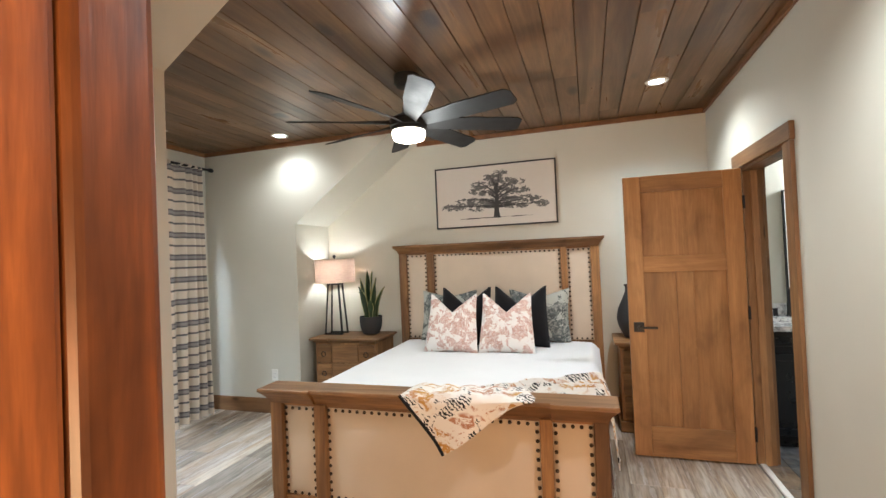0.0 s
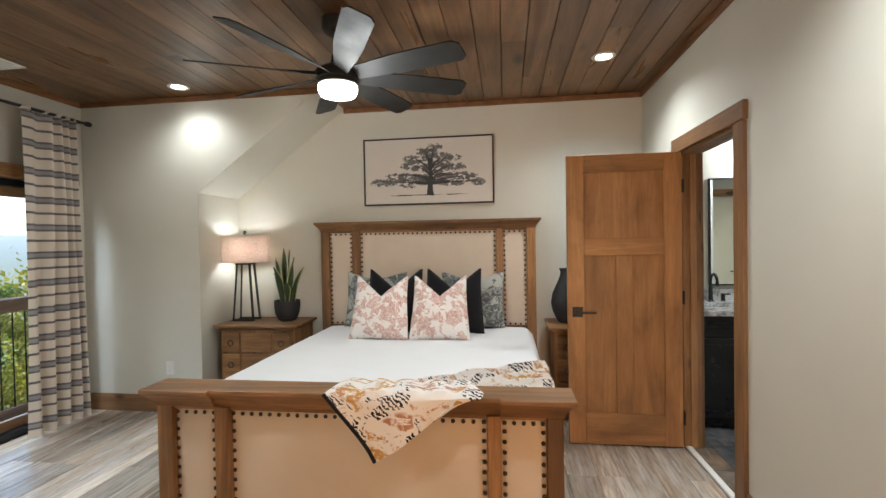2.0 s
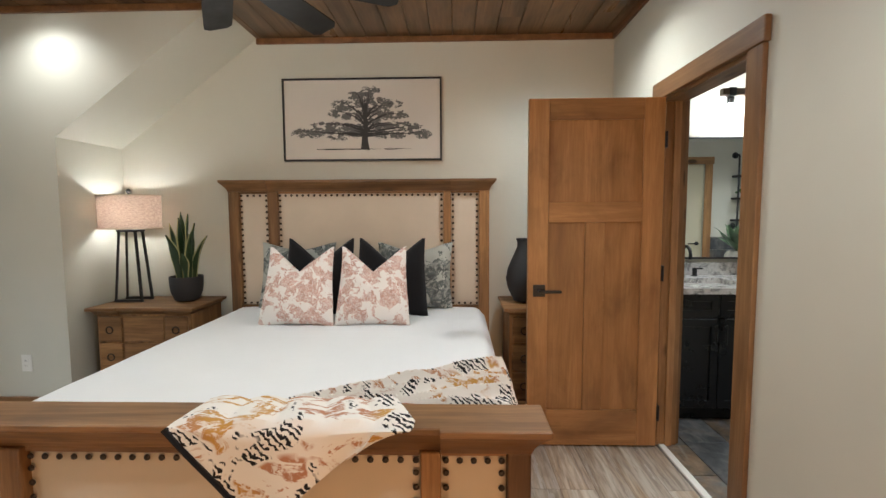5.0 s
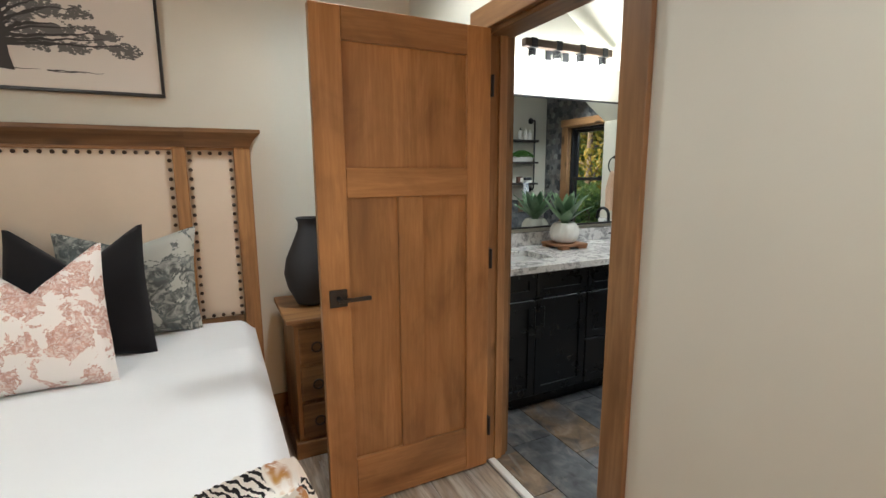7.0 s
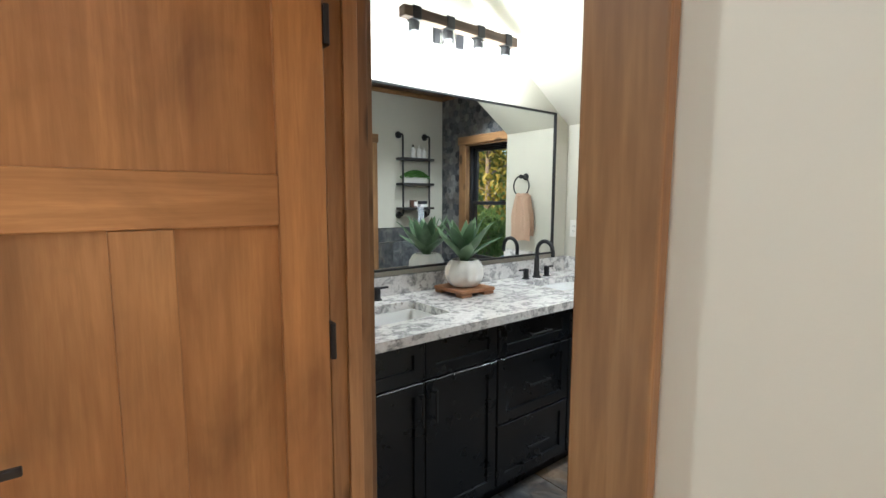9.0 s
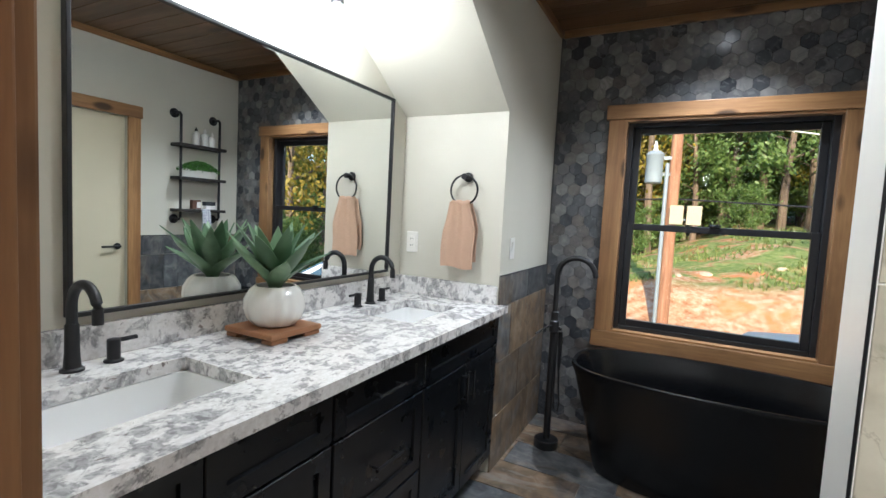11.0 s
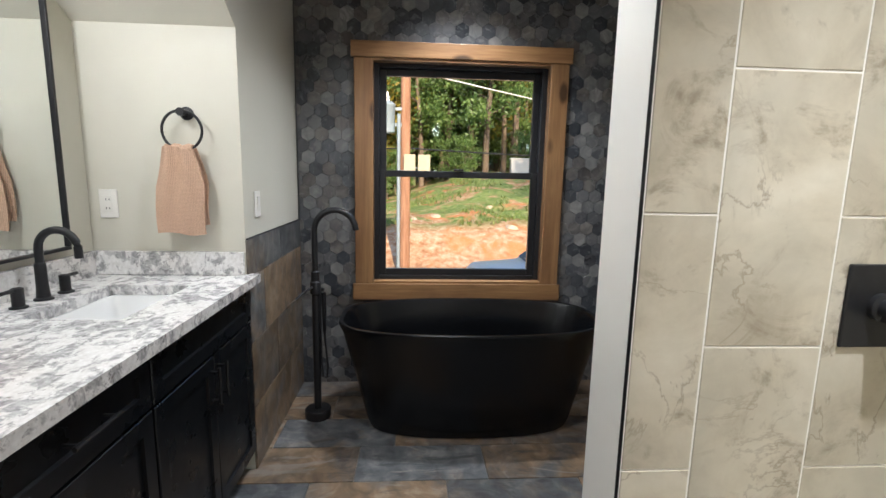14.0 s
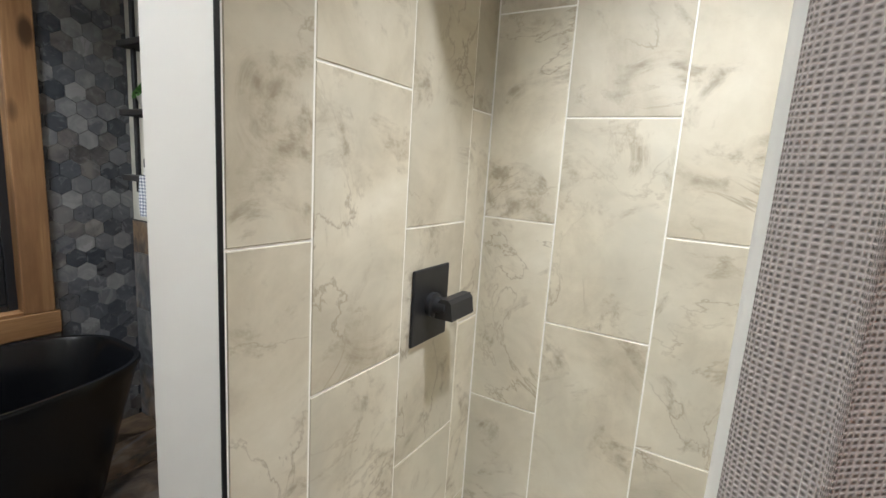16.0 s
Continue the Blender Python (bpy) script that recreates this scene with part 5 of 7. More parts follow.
for a, b in SINKS:
    t = thing("sink", "white rectangular undermount basin", "sink", pose((a + b) / 2, (SY0 + SY1) / 2, CT), "vanity sinks")
    hw, hd = (b - a) / 2, (SY1 - SY0) / 2
    bm = bmesh.new()
    rows = []
    for k, z in ((1.03, -0.0375), (1.0, -0.040), (0.985, -0.09), (0.93, -0.135), (0.80, -0.150), (0.12, -0.153)):
        ring = []
        for i in range(48):
            q = 2 * math.pi * i / 48
            c, s = math.cos(q), math.sin(q)
            e = 0.22
            ring.append(bm.verts.new((hw * k * math.copysign(abs(c) ** e, c), hd * k * math.copysign(abs(s) ** e, s), z)))
        rows.append(ring)
    for p, q in zip(rows, rows[1:]):
        for i in range(48):
            bm.faces.new((p[i], q[i], q[(i + 1) % 48], p[(i + 1) % 48]))
    bm.faces.new(rows[-1])
    part("bowl", bm, BASIN, t, smooth=True)
    part("drain", lathe([(0.0, -0.150), (0.018, -0.150), (0.022, -0.1525), (0.0, -0.153)], 20), BLACK, t, smooth=True)


def arc(c, r, a0, a1, n, plane="yz"):
    out = []
    for i in range(n + 1):
        a = radians(a0 + (a1 - a0) * i / n)
        out.append((c[0], c[1] + r * math.cos(a), c[2] + r * math.sin(a)))
    return out


def vanity_faucet(x, y):
    t = thing("faucet", "matte black gooseneck widespread faucet", "faucet", pose(x, y, CT), "vanity faucets")
    part("escutcheon", lathe([(0.027, 0), (0.027, 0.006), (0.020, 0.010), (0.017, 0.05), (0.016, 0.12), (0.013, 0.125)], 24), BLACK, t, smooth=True)
    part("spout", tube(bmesh.new(), [(0, 0, 0.11), (0, 0, 0.165)] + arc((0, -0.062, 0.17), 0.062, 0, 172, 14) + [(0, -0.1245, 0.14)], 0.0125, 12), BLACK, t, smooth=True)
    for s in (-1, 1):
        h = part("valve_handle", lathe([(0.024, 0), (0.024, 0.005), (0.0165, 0.008), (0.0165, 0.062), (0.012, 0.064)], 20), BLACK, t, "black lever handle", True, pose(s * 0.098, 0, 0))
        part("lever", rbox(min(0, s * 0.062), max(0, s * 0.062), -0.006, 0.006, 0.052, 0.063, 0.003), BLACK, h)
    return t


vanity_faucet(1.768, 4.85)
vanity_faucet(2.998, 4.82)

mir = thing("vanity_mirror", "large mirror in a thin black frame above the vanity", "mirror", pose(0, NY - 0.003, 0))
MX0, MX1, MZ0, MZ1 = 1.779, 3.252, 1.032, 1.955
part("mirror_glass", boxes((MX0 + 0.006, MX1 - 0.006, -0.018, -0.012, MZ0 + 0.006, MZ1 - 0.006)), MIRROR, mir, "silvered glass")
for a in ((MX0, MX1, MZ0, MZ0 + 0.012), (MX0, MX1, MZ1 - 0.012, MZ1), (MX0, MX0 + 0.012, MZ0 + 0.0125, MZ1 - 0.0125), (MX1 - 0.012, MX1, MZ0 + 0.0125, MZ1 - 0.0125)):
    part("frame", soft(boxes((a[0], a[1], -0.028, 0.0, a[2], a[3])), 0.002), BLACK, mir)

BARW = wood("weathered_bar_wood", (0.045, 0.028, 0.018), (0.17, 0.11, 0.07), 0, 0.6, 0.0)
CLEAR = glass("clear_shade_glass")
vl = thing("vanity_light", "rustic wood bar light with four lit glass shades", "wall light", pose(2.355, NY - 0.002, 2.255))
part("backplate", rbox(-0.10, 0.10, -0.02, 0, -0.055, 0.055, 0.004), BLACK, vl)
part("arm", tube(bmesh.new(), [(0, -0.01, 0), (0, -0.11, 0)], 0.012, 10), BLACK, vl)
part("bar", rbox(-0.375, 0.375, -0.155, -0.105, -0.022, 0.028, 0.004), BARW, vl, "dark weathered wooden bar")
for k in range(4):
    x = -0.305 + 0.203 * k
    part("bracket", rbox(x - 0.024, x + 0.024, -0.160, -0.100, -0.028, 0.034, 0.004), BLACK, vl)
    part("socket", lathe([(0.024, -0.075), (0.027, -0.07), (0.027, -0.035), (0.018, -0.028)], 20), BLACK, vl, smooth=True, at=pose(x, -0.13, 0))
    sh = part("glass_shade", grid(28, 5, lambda u, v: (x + 0.040 * math.cos(6.28318 * u), -0.13 + 0.040 * math.sin(6.28318 * u), -0.045 - 0.115 * v), 0.0025), CLEAR, vl, "clear glass cylinder", True)
    sh.visible_shadow = False
    b = part("bulb", lathe([(0.010, -0.078), (0.014, -0.085), (0.024, -0.11), (0.024, -0.125), (0.014, -0.142), (0.002, -0.146)][::-1], 16), BULB, vl, "glowing bulb", True, at=pose(x, -0.13, 0))
    b.visible_shadow = False

# agave in a ribbed pot on a wooden riser
CX, CY = 2.325, 4.735
ris = thing("wooden_riser", "small square wooden riser with notched feet", "tray", pose(CX, CY, CT, 0, 0, 0))
RW = wood("riser_wood", (0.28, 0.12, 0.05), (0.46, 0.23, 0.11), 0, 0.5, 0.0)
part("top", rbox(-0.115, 0.115, -0.115, 0.115, 0.016, 0.036, 0.006), RW, ris)
for sx in (-1, 1):
    for sy in (-1, 1):
        part("foot", rbox(sx * 0.075 - 0.035, sx * 0.075 + 0.035, sy * 0.085 - 0.025, sy * 0.085 + 0.025, 0.0, 0.0155, 0.004), RW, ris)
ag = thing("agave_plant", "green agave in a white ribbed ceramic pot", "plant", pose(CX, CY, CT + 0.0365))
part("pot", lathe([(0.055, 0), (0.070, 0.004), (0.092, 0.03), (0.103, 0.065), (0.100, 0.098), (0.083, 0.128), (0.068, 0.140), (0.060, 0.138), (0.064, 0.12), (0.0, 0.118)], 72,
                  rib=lambda a: 0.022 * math.cos(12 * a + 0.6 * math.sin(3 * a))), CERAMIC, ag, "white pot ribbed like a pumpkin", True)
part("soil", lathe([(0.0, 0.112), (0.066, 0.122), (0.0, 0.126)], 18), SOIL, ag)
rnd = random.Random(3)
for k in range(21):
    a = 2.39996 * k + rnd.uniform(-0.15, 0.15)
    f = k / 20
    L = 0.14 + 0.125 * math.sin(0.5 + 2.1 * f)
    out = 0.18 + 1.0 * f
    tip = rnd.uniform(0.15, 0.35)
    ca, sa = math.cos(a), math.sin(a)

    def agl(u, v):
        s = 2 * u - 1
        wdt = 0.036 * (0.62 + 0.9 * v) if v < 0.38 else 0.036 * 0.96 * (1 - ((v - 0.38) / 0.62) ** 1.8)
        el = math.pi / 2 - out * (0.55 + 0.45 * v) + tip * v * v * f
        r = 0.008 + L * v * math.sin(math.pi / 2 - el) * 1.0
        z = 0.122 + L * v * math.sin(el)
        cup = 0.016 * s * s * (1 - v)
        x = r * ca - s * wdt * sa
        y = r * sa + s * wdt * ca
        return (x - cup * ca * 0.8, y - cup * sa * 0.8, z + cup)
    part("leaf", grid(6, 12, agl, 0.003), AGAVE, ag, smooth=True)

# towel ring with towel
tr = thing("towel_ring", "black towel ring on the wall beside the vanity", "towel ring", pose(TX - 0.001, 4.515, 1.56))
part("rosette", lathe([(0.026, 0), (0.026, 0.008), (0.012, 0.012), (0.011, 0.048), (0.016, 0.050), (0.016, 0.062)], 24), BLACK, tr, smooth=True, at=pose(0, 0, 0, 0, -90, 0))
part("ring", tube(bmesh.new(), [(-0.052, 0.076 * math.sin(2 * math.pi * k / 40), -0.070 - 0.076 * math.cos(2 * math.pi * k / 40)) for k in range(41)], 0.0055, 8), BLACK, tr, smooth=True)


def towel_f(front):
    def f(u, v):
        s = 2 * u - 1
        pinch = 0.055 + 0.037 * min(1, (1 - v) * 2.2)
        y = s * pinch + 0.004 * math.sin(7 * v)
        x = -0.052 + (-0.017 if front else 0.014) + 0.011 * math.sin(6.5 * s + 1) * (0.4 + 0.6 * v) - (0.008 if front else 0)
        return (x, y, (-0.475 if front else -0.44) + (0.475 - 0.136 if front else 0.44 - 0.136) * v + 0.006 * math.sin(3 * s))
    return f


tw = thing("hand_towel", "peach waffle-weave hand towel hanging on the ring", "towel", pose(TX - 0.001, 4.530, 1.56))
part("front_fold", grid(24, 24, towel_f(True), 0.007), TOWEL, tw, smooth=True)
part("back_fold", grid(24, 24, towel_f(False), 0.007), TOWEL, tw, smooth=True)
part("top_fold", tube(bmesh.new(), [(-0.053, -0.052 + 0.104 * k / 8, -0.140 + 0.004 * math.sin(k * 1.7)) for k in range(9)], 0.017, 10), TOWEL, tw, smooth=True)

# ---- bathroom: tub and its filler ----
tub = thing("bathtub", "matte black oval freestanding bathtub under the window", "bathtub", pose(3.862, 3.292, 0))
prof = [(0.64, 0.74, 0.0), (0.69, 0.775, 0.008), (0.72, 0.80, 0.05), (0.79, 0.85, 0.20), (0.88, 0.915, 0.38), (0.965, 0.975, 0.54), (1.0, 1.0, 0.578), (0.998, 0.998, 0.588),
        (0.985, 0.993, 0.592), (0.945, 0.968, 0.590), (0.925, 0.958, 0.575), (0.86, 0.90, 0.42), (0.76, 0.80, 0.24), (0.66, 0.70, 0.16), (0.45, 0.5, 0.142), (0.05, 0.05, 0.138)]


def stadium(a, kx, ky):
    c, s = math.cos(a), math.sin(a)
    return 0.352 * kx * math.copysign(abs(c) ** 0.58, c), 0.698 * ky * math.copysign(abs(s) ** 0.92, s)


bm = bmesh.new()
rows = []
for kx, ky, z in prof:
    rows.append([bm.verts.new((*stadium(2 * math.pi * i / 72 + 0.0437, kx, ky), z)) for i in range(72)])
for p, q in zip(rows, rows[1:]):
    for i in range(72):
        bm.faces.new((p[i], p[(i + 1) % 72], q[(i + 1) % 72], q[i]))
bm.faces.new(rows[0][::-1]), bm.faces.new(rows[-1])
part("shell", bm, TUBM, tub, smooth=True)
part("drain", lathe([(0.0, 0.1415), (0.026, 0.1415), (0.030, 0.139), (0.0, 0.1385)], 24), BLACK, tub, smooth=True)

ff = thing("tub_faucet", "floor-standing black tub filler with hand shower", "faucet", pose(3.878, 4.125, 0))
part("base", lathe([(0.068, 0), (0.070, 0.004), (0.070, 0.046), (0.066, 0.050), (0.02, 0.052)], 32), BLACK, ff, smooth=True)
part("column", tube(bmesh.new(), [(0, 0, 0.05), (0, 0, 0.72), (0, 0, 0.74)], 0.0205, 16), BLACK, ff, smooth=True)
part("valve_body", lathe([(0.024, 0.70), (0.029, 0.705), (0.029, 0.765), (0.022, 0.772), (0.022, 0.82), (0.016, 0.826)], 24), BLACK, ff, smooth=True)
part("spout", tube(bmesh.new(), [(0, 0, 0.81), (0, 0, 1.03)] + arc((0, -0.108, 1.04), 0.108, 0, 165, 18) + [(0, -0.216, 1.045)], 0.0155, 14), BLACK, ff, smooth=True)
part("lever", tube(bmesh.new(), [(-0.025, 0.01, 0.742), (-0.055, 0.03, 0.735), (-0.115, 0.075, 0.70)], 0.0062, 8), BLACK, ff, smooth=True)
hs = part("hand_shower", tube(bmesh.new(), [(0.03, -0.035, 0.70), (0.032, -0.037, 0.60), (0.032, -0.037, 0.50), (0.032, -0.037, 0.47)], 0.0125, 12, [1.0, 1.0, 0.8, 0.6]), BLACK, ff, smooth=True)
part("cradle", tube(bmesh.new(), [(0, 0, 0.735), (0.03, -0.035, 0.715)], 0.010, 8), BLACK, ff)
part("hose", tube(bmesh.new(), [(0.032, -0.037, 0.47), (0.03, -0.045, 0.36), (0.02, -0.055, 0.27), (0.0, -0.052, 0.225), (-0.012, -0.035, 0.24), (-0.012, -0.026, 0.34), (-0.006, -0.024, 0.52), (0, -0.022, 0.70)], 0.0055, 8), BLACK, hs, smooth=True)

# ---- bathroom: pipe shelf on the south wall ----
WOODBLK = wood("black_stained_shelf", (0.010, 0.009, 0.008), (0.035, 0.030, 0.026), 0, 0.6, 0.0)
ps = thing("pipe_shelf", "black iron pipe wall shelf with three dark boards", "shelf", pose(3.855, SY, 0))
for x in (-0.185, 0.185):
    part("pipe", tube(bmesh.new(), [(x, 0.01, 2.115), (x, 0.085, 2.115), (x, 0.10, 2.10), (x, 0.10, 1.215), (x, 0.085, 1.20), (x, 0.01, 1.20)], 0.011, 10), BLACK, ps, smooth=True)
    for z in (2.115, 1.20):
        part("flange", lathe([(0.040, 0), (0.040, 0.008), (0.024, 0.014), (0.017, 0.03)], 24), BLACK, ps, smooth=True, at=pose(x, 0.0005, z, -90, 0, 0))
for z in (1.265, 1.545, 1.83):
    part("board", rbox(-0.225, 0.225, 0.012, 0.150, z, z + 0.026, 0.004), WOODBLK, ps)
BOTTLE = paint("white_bottle", (0.75, 0.74, 0.70), 0.3, 10)
for x, mat_, lab, cap in ((-0.03, BOTTLE, "white lotion bottle with a black pump", BLACK), (0.055, CERAMIC, "frosted bottle with a white cap", PLASTIC), (0.125, CERAMIC, "short frosted bottle with a white cap", PLASTIC)):
    hgt = 0.115 if x < 0.1 else 0.095
    b = thing("lotion_bottle", lab, "bottle", pose(3.855 + x, SY + 0.075, 1.8565), "bottles on the shelf")
    part("bottle_body", lathe([(0.027, 0), (0.030, 0.004), (0.030, hgt - 0.012), (0.022, hgt), (0.010, hgt + 0.004), (0.010, hgt + 0.012)], 24), mat_, b, smooth=True)
    part("cap", lathe([(0.013, hgt + 0.012), (0.013, hgt + 0.030), (0.005, hgt + 0.032), (0.005, hgt + 0.045)], 16), cap, b, smooth=True)
mo = thing("moss_bowl", "long white boat-shaped bowl of green moss", "planter", pose(3.855, SY + 0.078, 1.5715))
part("bowl", grid(40, 8, lambda u, v: ((0.155 + 0.045 * v) * math.cos(6.28318 * u), (0.034 + 0.030 * v) * math.sin(6.28318 * u), 0.062 * v + 0.012 * v * abs(math.cos(6.28318 * u)) ** 3), 0.004), CERAMIC, mo, smooth=True)
part("bowl_base", lathe([(0.0, 0.0), (0.152, 0.0), (0.155, 0.004), (0.0, 0.005)], 30, 0.22), CERAMIC, mo)
bm = bmesh.new()
rnd = random.Random(8)
for _ in range(2200):
    a, r = rnd.uniform(0, 6.283), math.sqrt(rnd.random())
    x, y = 0.205 * r * math.cos(a), 0.066 * r * math.sin(a)
    z = 0.060 + 0.080 * (1 - r * r) + rnd.uniform(-0.006, 0.008)
    s = rnd.uniform(0.005, 0.011)
    d = Vector((rnd.gauss(0, 1), rnd.gauss(0, 1), rnd.gauss(0.6, 0.6))).normalized()
    e = d.orthogonal().normalized()
    g = d.cross(e)
    bm.faces.new([bm.verts.new(Vector((x, y, z)) + s * (math.cos(q) * e + math.sin(q) * g)) for q in (0, 1.5, 3.1, 4.6)])
tagged(part("moss", bm, MOSS, mo, "tufted green moss"), kind="stuff")
BROWNBOX, LABELP, NAVY = paint("brown_carton", (0.10, 0.045, 0.028), 0.6), paint("label_paper", (0.74, 0.72, 0.70), 0.6), paint("dark_carton", (0.03, 0.032, 0.038), 0.5)
cb = thing("soap_box", "brown carton with a white label", "box", pose(3.835, SY + 0.06, 1.2915))
part("carton", rbox(-0.040, 0.040, -0.02, 0.02, 0, 0.082, 0.002), BROWNBOX, cb)
part("label", boxes((0.002, 0.038, 0.0202, 0.0208, 0.012, 0.066)), LABELP, cb)
cb = thing("soap_bar_box", "dark carton stacked on folded white cloths", "box", pose(3.965, SY + 0.065, 1.2915))
part("cloth_stack", soft(boxes((-0.05, 0.05, -0.03, 0.03, 0, 0.017), (-0.048, 0.05, -0.03, 0.03, 0.0175, 0.034)), 0.006), LABELP, cb)
part("carton", rbox(-0.05, 0.05, -0.026, 0.026, 0.0345, 0.072, 0.002), NAVY, cb)


def gingham():
    n = Nodes("gingham_cotton", 0.9)
    v = n.coords()
    a = n.ramp(n.math("FRACT", n.math("MULTIPLY", n.split(v, 0), 70)), [(0.0, 0.0), (0.5, 1.0)], True)
    b = n.ramp(n.math("FRACT", n.math("MULTIPLY", n.split(v, 2), 70)), [(0.0, 0.0), (0.5, 1.0)], True)
    n.colour(n.mix(n.mix(0.5, a, b), (0.72, 0.72, 0.72), (0.11, 0.13, 0.19)))
    return n.m


solid("wash_cloth", grid(10, 20, lambda u, v: (3.875 + 0.085 * (u - 0.5) + 0.008 * math.sin(v * 5), SY + (0.158 if v < 0.75 else 0.158 - (v - 0.75) * 0.36) + 0.004 * math.sin(u * 9), 1.12 + (0.174 * v / 0.75 if v < 0.75 else 0.174)), 0.004), gingham(),
      "blue and white checked cloth hanging off the shelf", "cloth", smooth=True)

# ---- shower ----
tagged(setting("shower_pan", soft(boxes((BX + 0.002, SH0 - 0.012, SY + 0.012, SHY, 0.0, 0.03), (BX + 0.002, SH0 - 0.002, SHY - 0.09, SHY + 0.01, 0.0005, 0.11)), 0.006), PLASTIC), "white shower pan with a raised curb", "shower")
strip("tile_edge", (SH0 - 0.012, SH0 - 0.001, SHY - 0.002, SHY + 0.006, 0.11, BZ - 0.002), mat=BLACK, label="black metal tile edge strip")
sv = thing("shower_valve", "black shower valve with a square plate and lever", "shower valve", pose(SH0 - 0.0105, 2.608, 1.077))
part("plate", soft(boxes((-0.008, 0.0, -0.078, 0.078, -0.092, 0.092)), 0.004), BLACK, sv)
part("stem", lathe([(0.030, 0), (0.030, 0.012), (0.022, 0.016), (0.022, 0.048), (0.018, 0.05)], 24), BLACK, sv, smooth=True, at=pose(-0.008, 0, 0, 0, -90, 0))
part("lever", prism([(-0.020, -0.028), (-0.014, 0.012), (-0.006, 0.021), (0.014, 0.021), (0.020, 0.014), (0.028, -0.028)], 1, -0.090, 0.018), BLACK, sv, at=pose(-0.058, 0.0, 0.002))
hd = thing("overhead_shower", "black round overhead shower on a wall arm", "shower", pose(SH0 - 0.0105, 2.62, 2.04))
part("arm", tube(bmesh.new(), [(0, 0, 0), (-0.08, 0, 0.0), (-0.16, 0, -0.03)], 0.010, 10), BLACK, hd, smooth=True)
part("flange", lathe([(0.03, 0), (0.03, 0.008), (0.012, 0.012)], 24), BLACK, hd, smooth=True, at=pose(0, 0, 0, 0, -90, 0))
part("spray_plate", lathe([(0.0, -0.012), (0.075, -0.012), (0.078, 0.0), (0.02, 0.014), (0.0, 0.016)], 32), BLACK, hd, smooth=True, at=pose(-0.165, 0, -0.048, 0, 12, 0))
rd = thing("shower_rod", "black shower curtain rod", "curtain rod", pose(0, SHY - 0.03, 2.02))
part("rod", tube(bmesh.new(), [(BX + 0.001, 0, 0), (SH0 - 0.012, 0, 0)], 0.0125, 12), BLACK, rd, smooth=True)


def shower_f(u, v):
    x = BX + 0.02 + (0.342 + 0.012 * (1 - v)) * u
    ph = 6.283 * 3.6 * u + 0.5 * math.sin(3 * v)
    return (x + 0.012 * math.sin(2 * ph), SHY - 0.03 + 0.042 * math.sin(ph) * (0.6 + 0.4 * (1 - v)) + 0.010 * math.sin(2 * v), 0.13 + 1.86 * v)


sc = thing("shower_curtain", "taupe waffle-weave shower curtain drawn aside", "curtain", pose(0, 0, 0))
part("panel", grid(110, 40, shower_f, 0.003, (0.80, 1.86)), SHOWERC, sc, smooth=True)
LINER = paint("white_liner", (0.78, 0.77, 0.72), 0.35, 30)
part("liner", grid(110, 30, lambda u, v: (lambda p: (p[0] + 0.009, p[1] - 0.016, p[2] + 0.004 * math.sin(60 * v)))(shower_f(u, v)), 0.002), LINER, sc, "pale inner liner", True)
for k in range(6):
    x = BX + 0.04 + 0.068 * k
    part("ring", tube(bmesh.new(), [(x, SHY - 0.03 + 0.018 * math.cos(2 * math.pi * j / 14), 2.012 + 0.024 * math.sin(2 * math.pi * j / 14)) for j in range(15)], 0.0025, 6), BLACK, sc)


# ---- outside ----
def height(x, y):
    """The lie of the land: a cut bank to the east, a falling wooded slope to the west."""
    if x > 4.5:
        s = max(0.0, min(1.0, (x - 13.6 - 0.05 * (y - 3)) / 2.6))
        side = max(-1.0, min(5.0, y - 1.5))
        bank = (1.05 - 0.02 * side) * s * s * (3 - 2 * s)
        lift = max(0.0, 0.155 - 0.036 * side)
        hill = max(0.0, min(x, 24.0) - 16.0) * lift + max(0.0, min(x, 34.0) - 24.0) * 0.012 + max(0.0, x - 34.0) * 0.07
        rough = noise.noise((x * 0.9, y * 0.9, 0.0)) * 0.16 * s + noise.noise((x * 2.7, y * 2.7, 3.0)) * 0.07 * s
        far = 0.0 if x < 120 else (x - 120) * 0.05
        return -1.25 + max(-0.2, bank) + max(-1.0, min(hill, 9.0)) + rough - far * 0.0
    if x > -4.0:
        return -1.25 - 0.35 * max(0.0, (0 - x))
    d = -4.0 - x
    down = -2.65 - 0.42 * min(d, 45) - 0.02 * max(0, d - 45)
    ridge = 0.0
    if d > 250:
        ridge = min(1, (d - 250) / 500) * (62 + 26 * noise.noise((y * 0.0016, 0.4, 2.0)) + 12 * noise.noise((y * 0.006, 1.4, 2.0)))
    return down + ridge + noise.noise((x * 0.2, y * 0.2, 5.0)) * 0.4


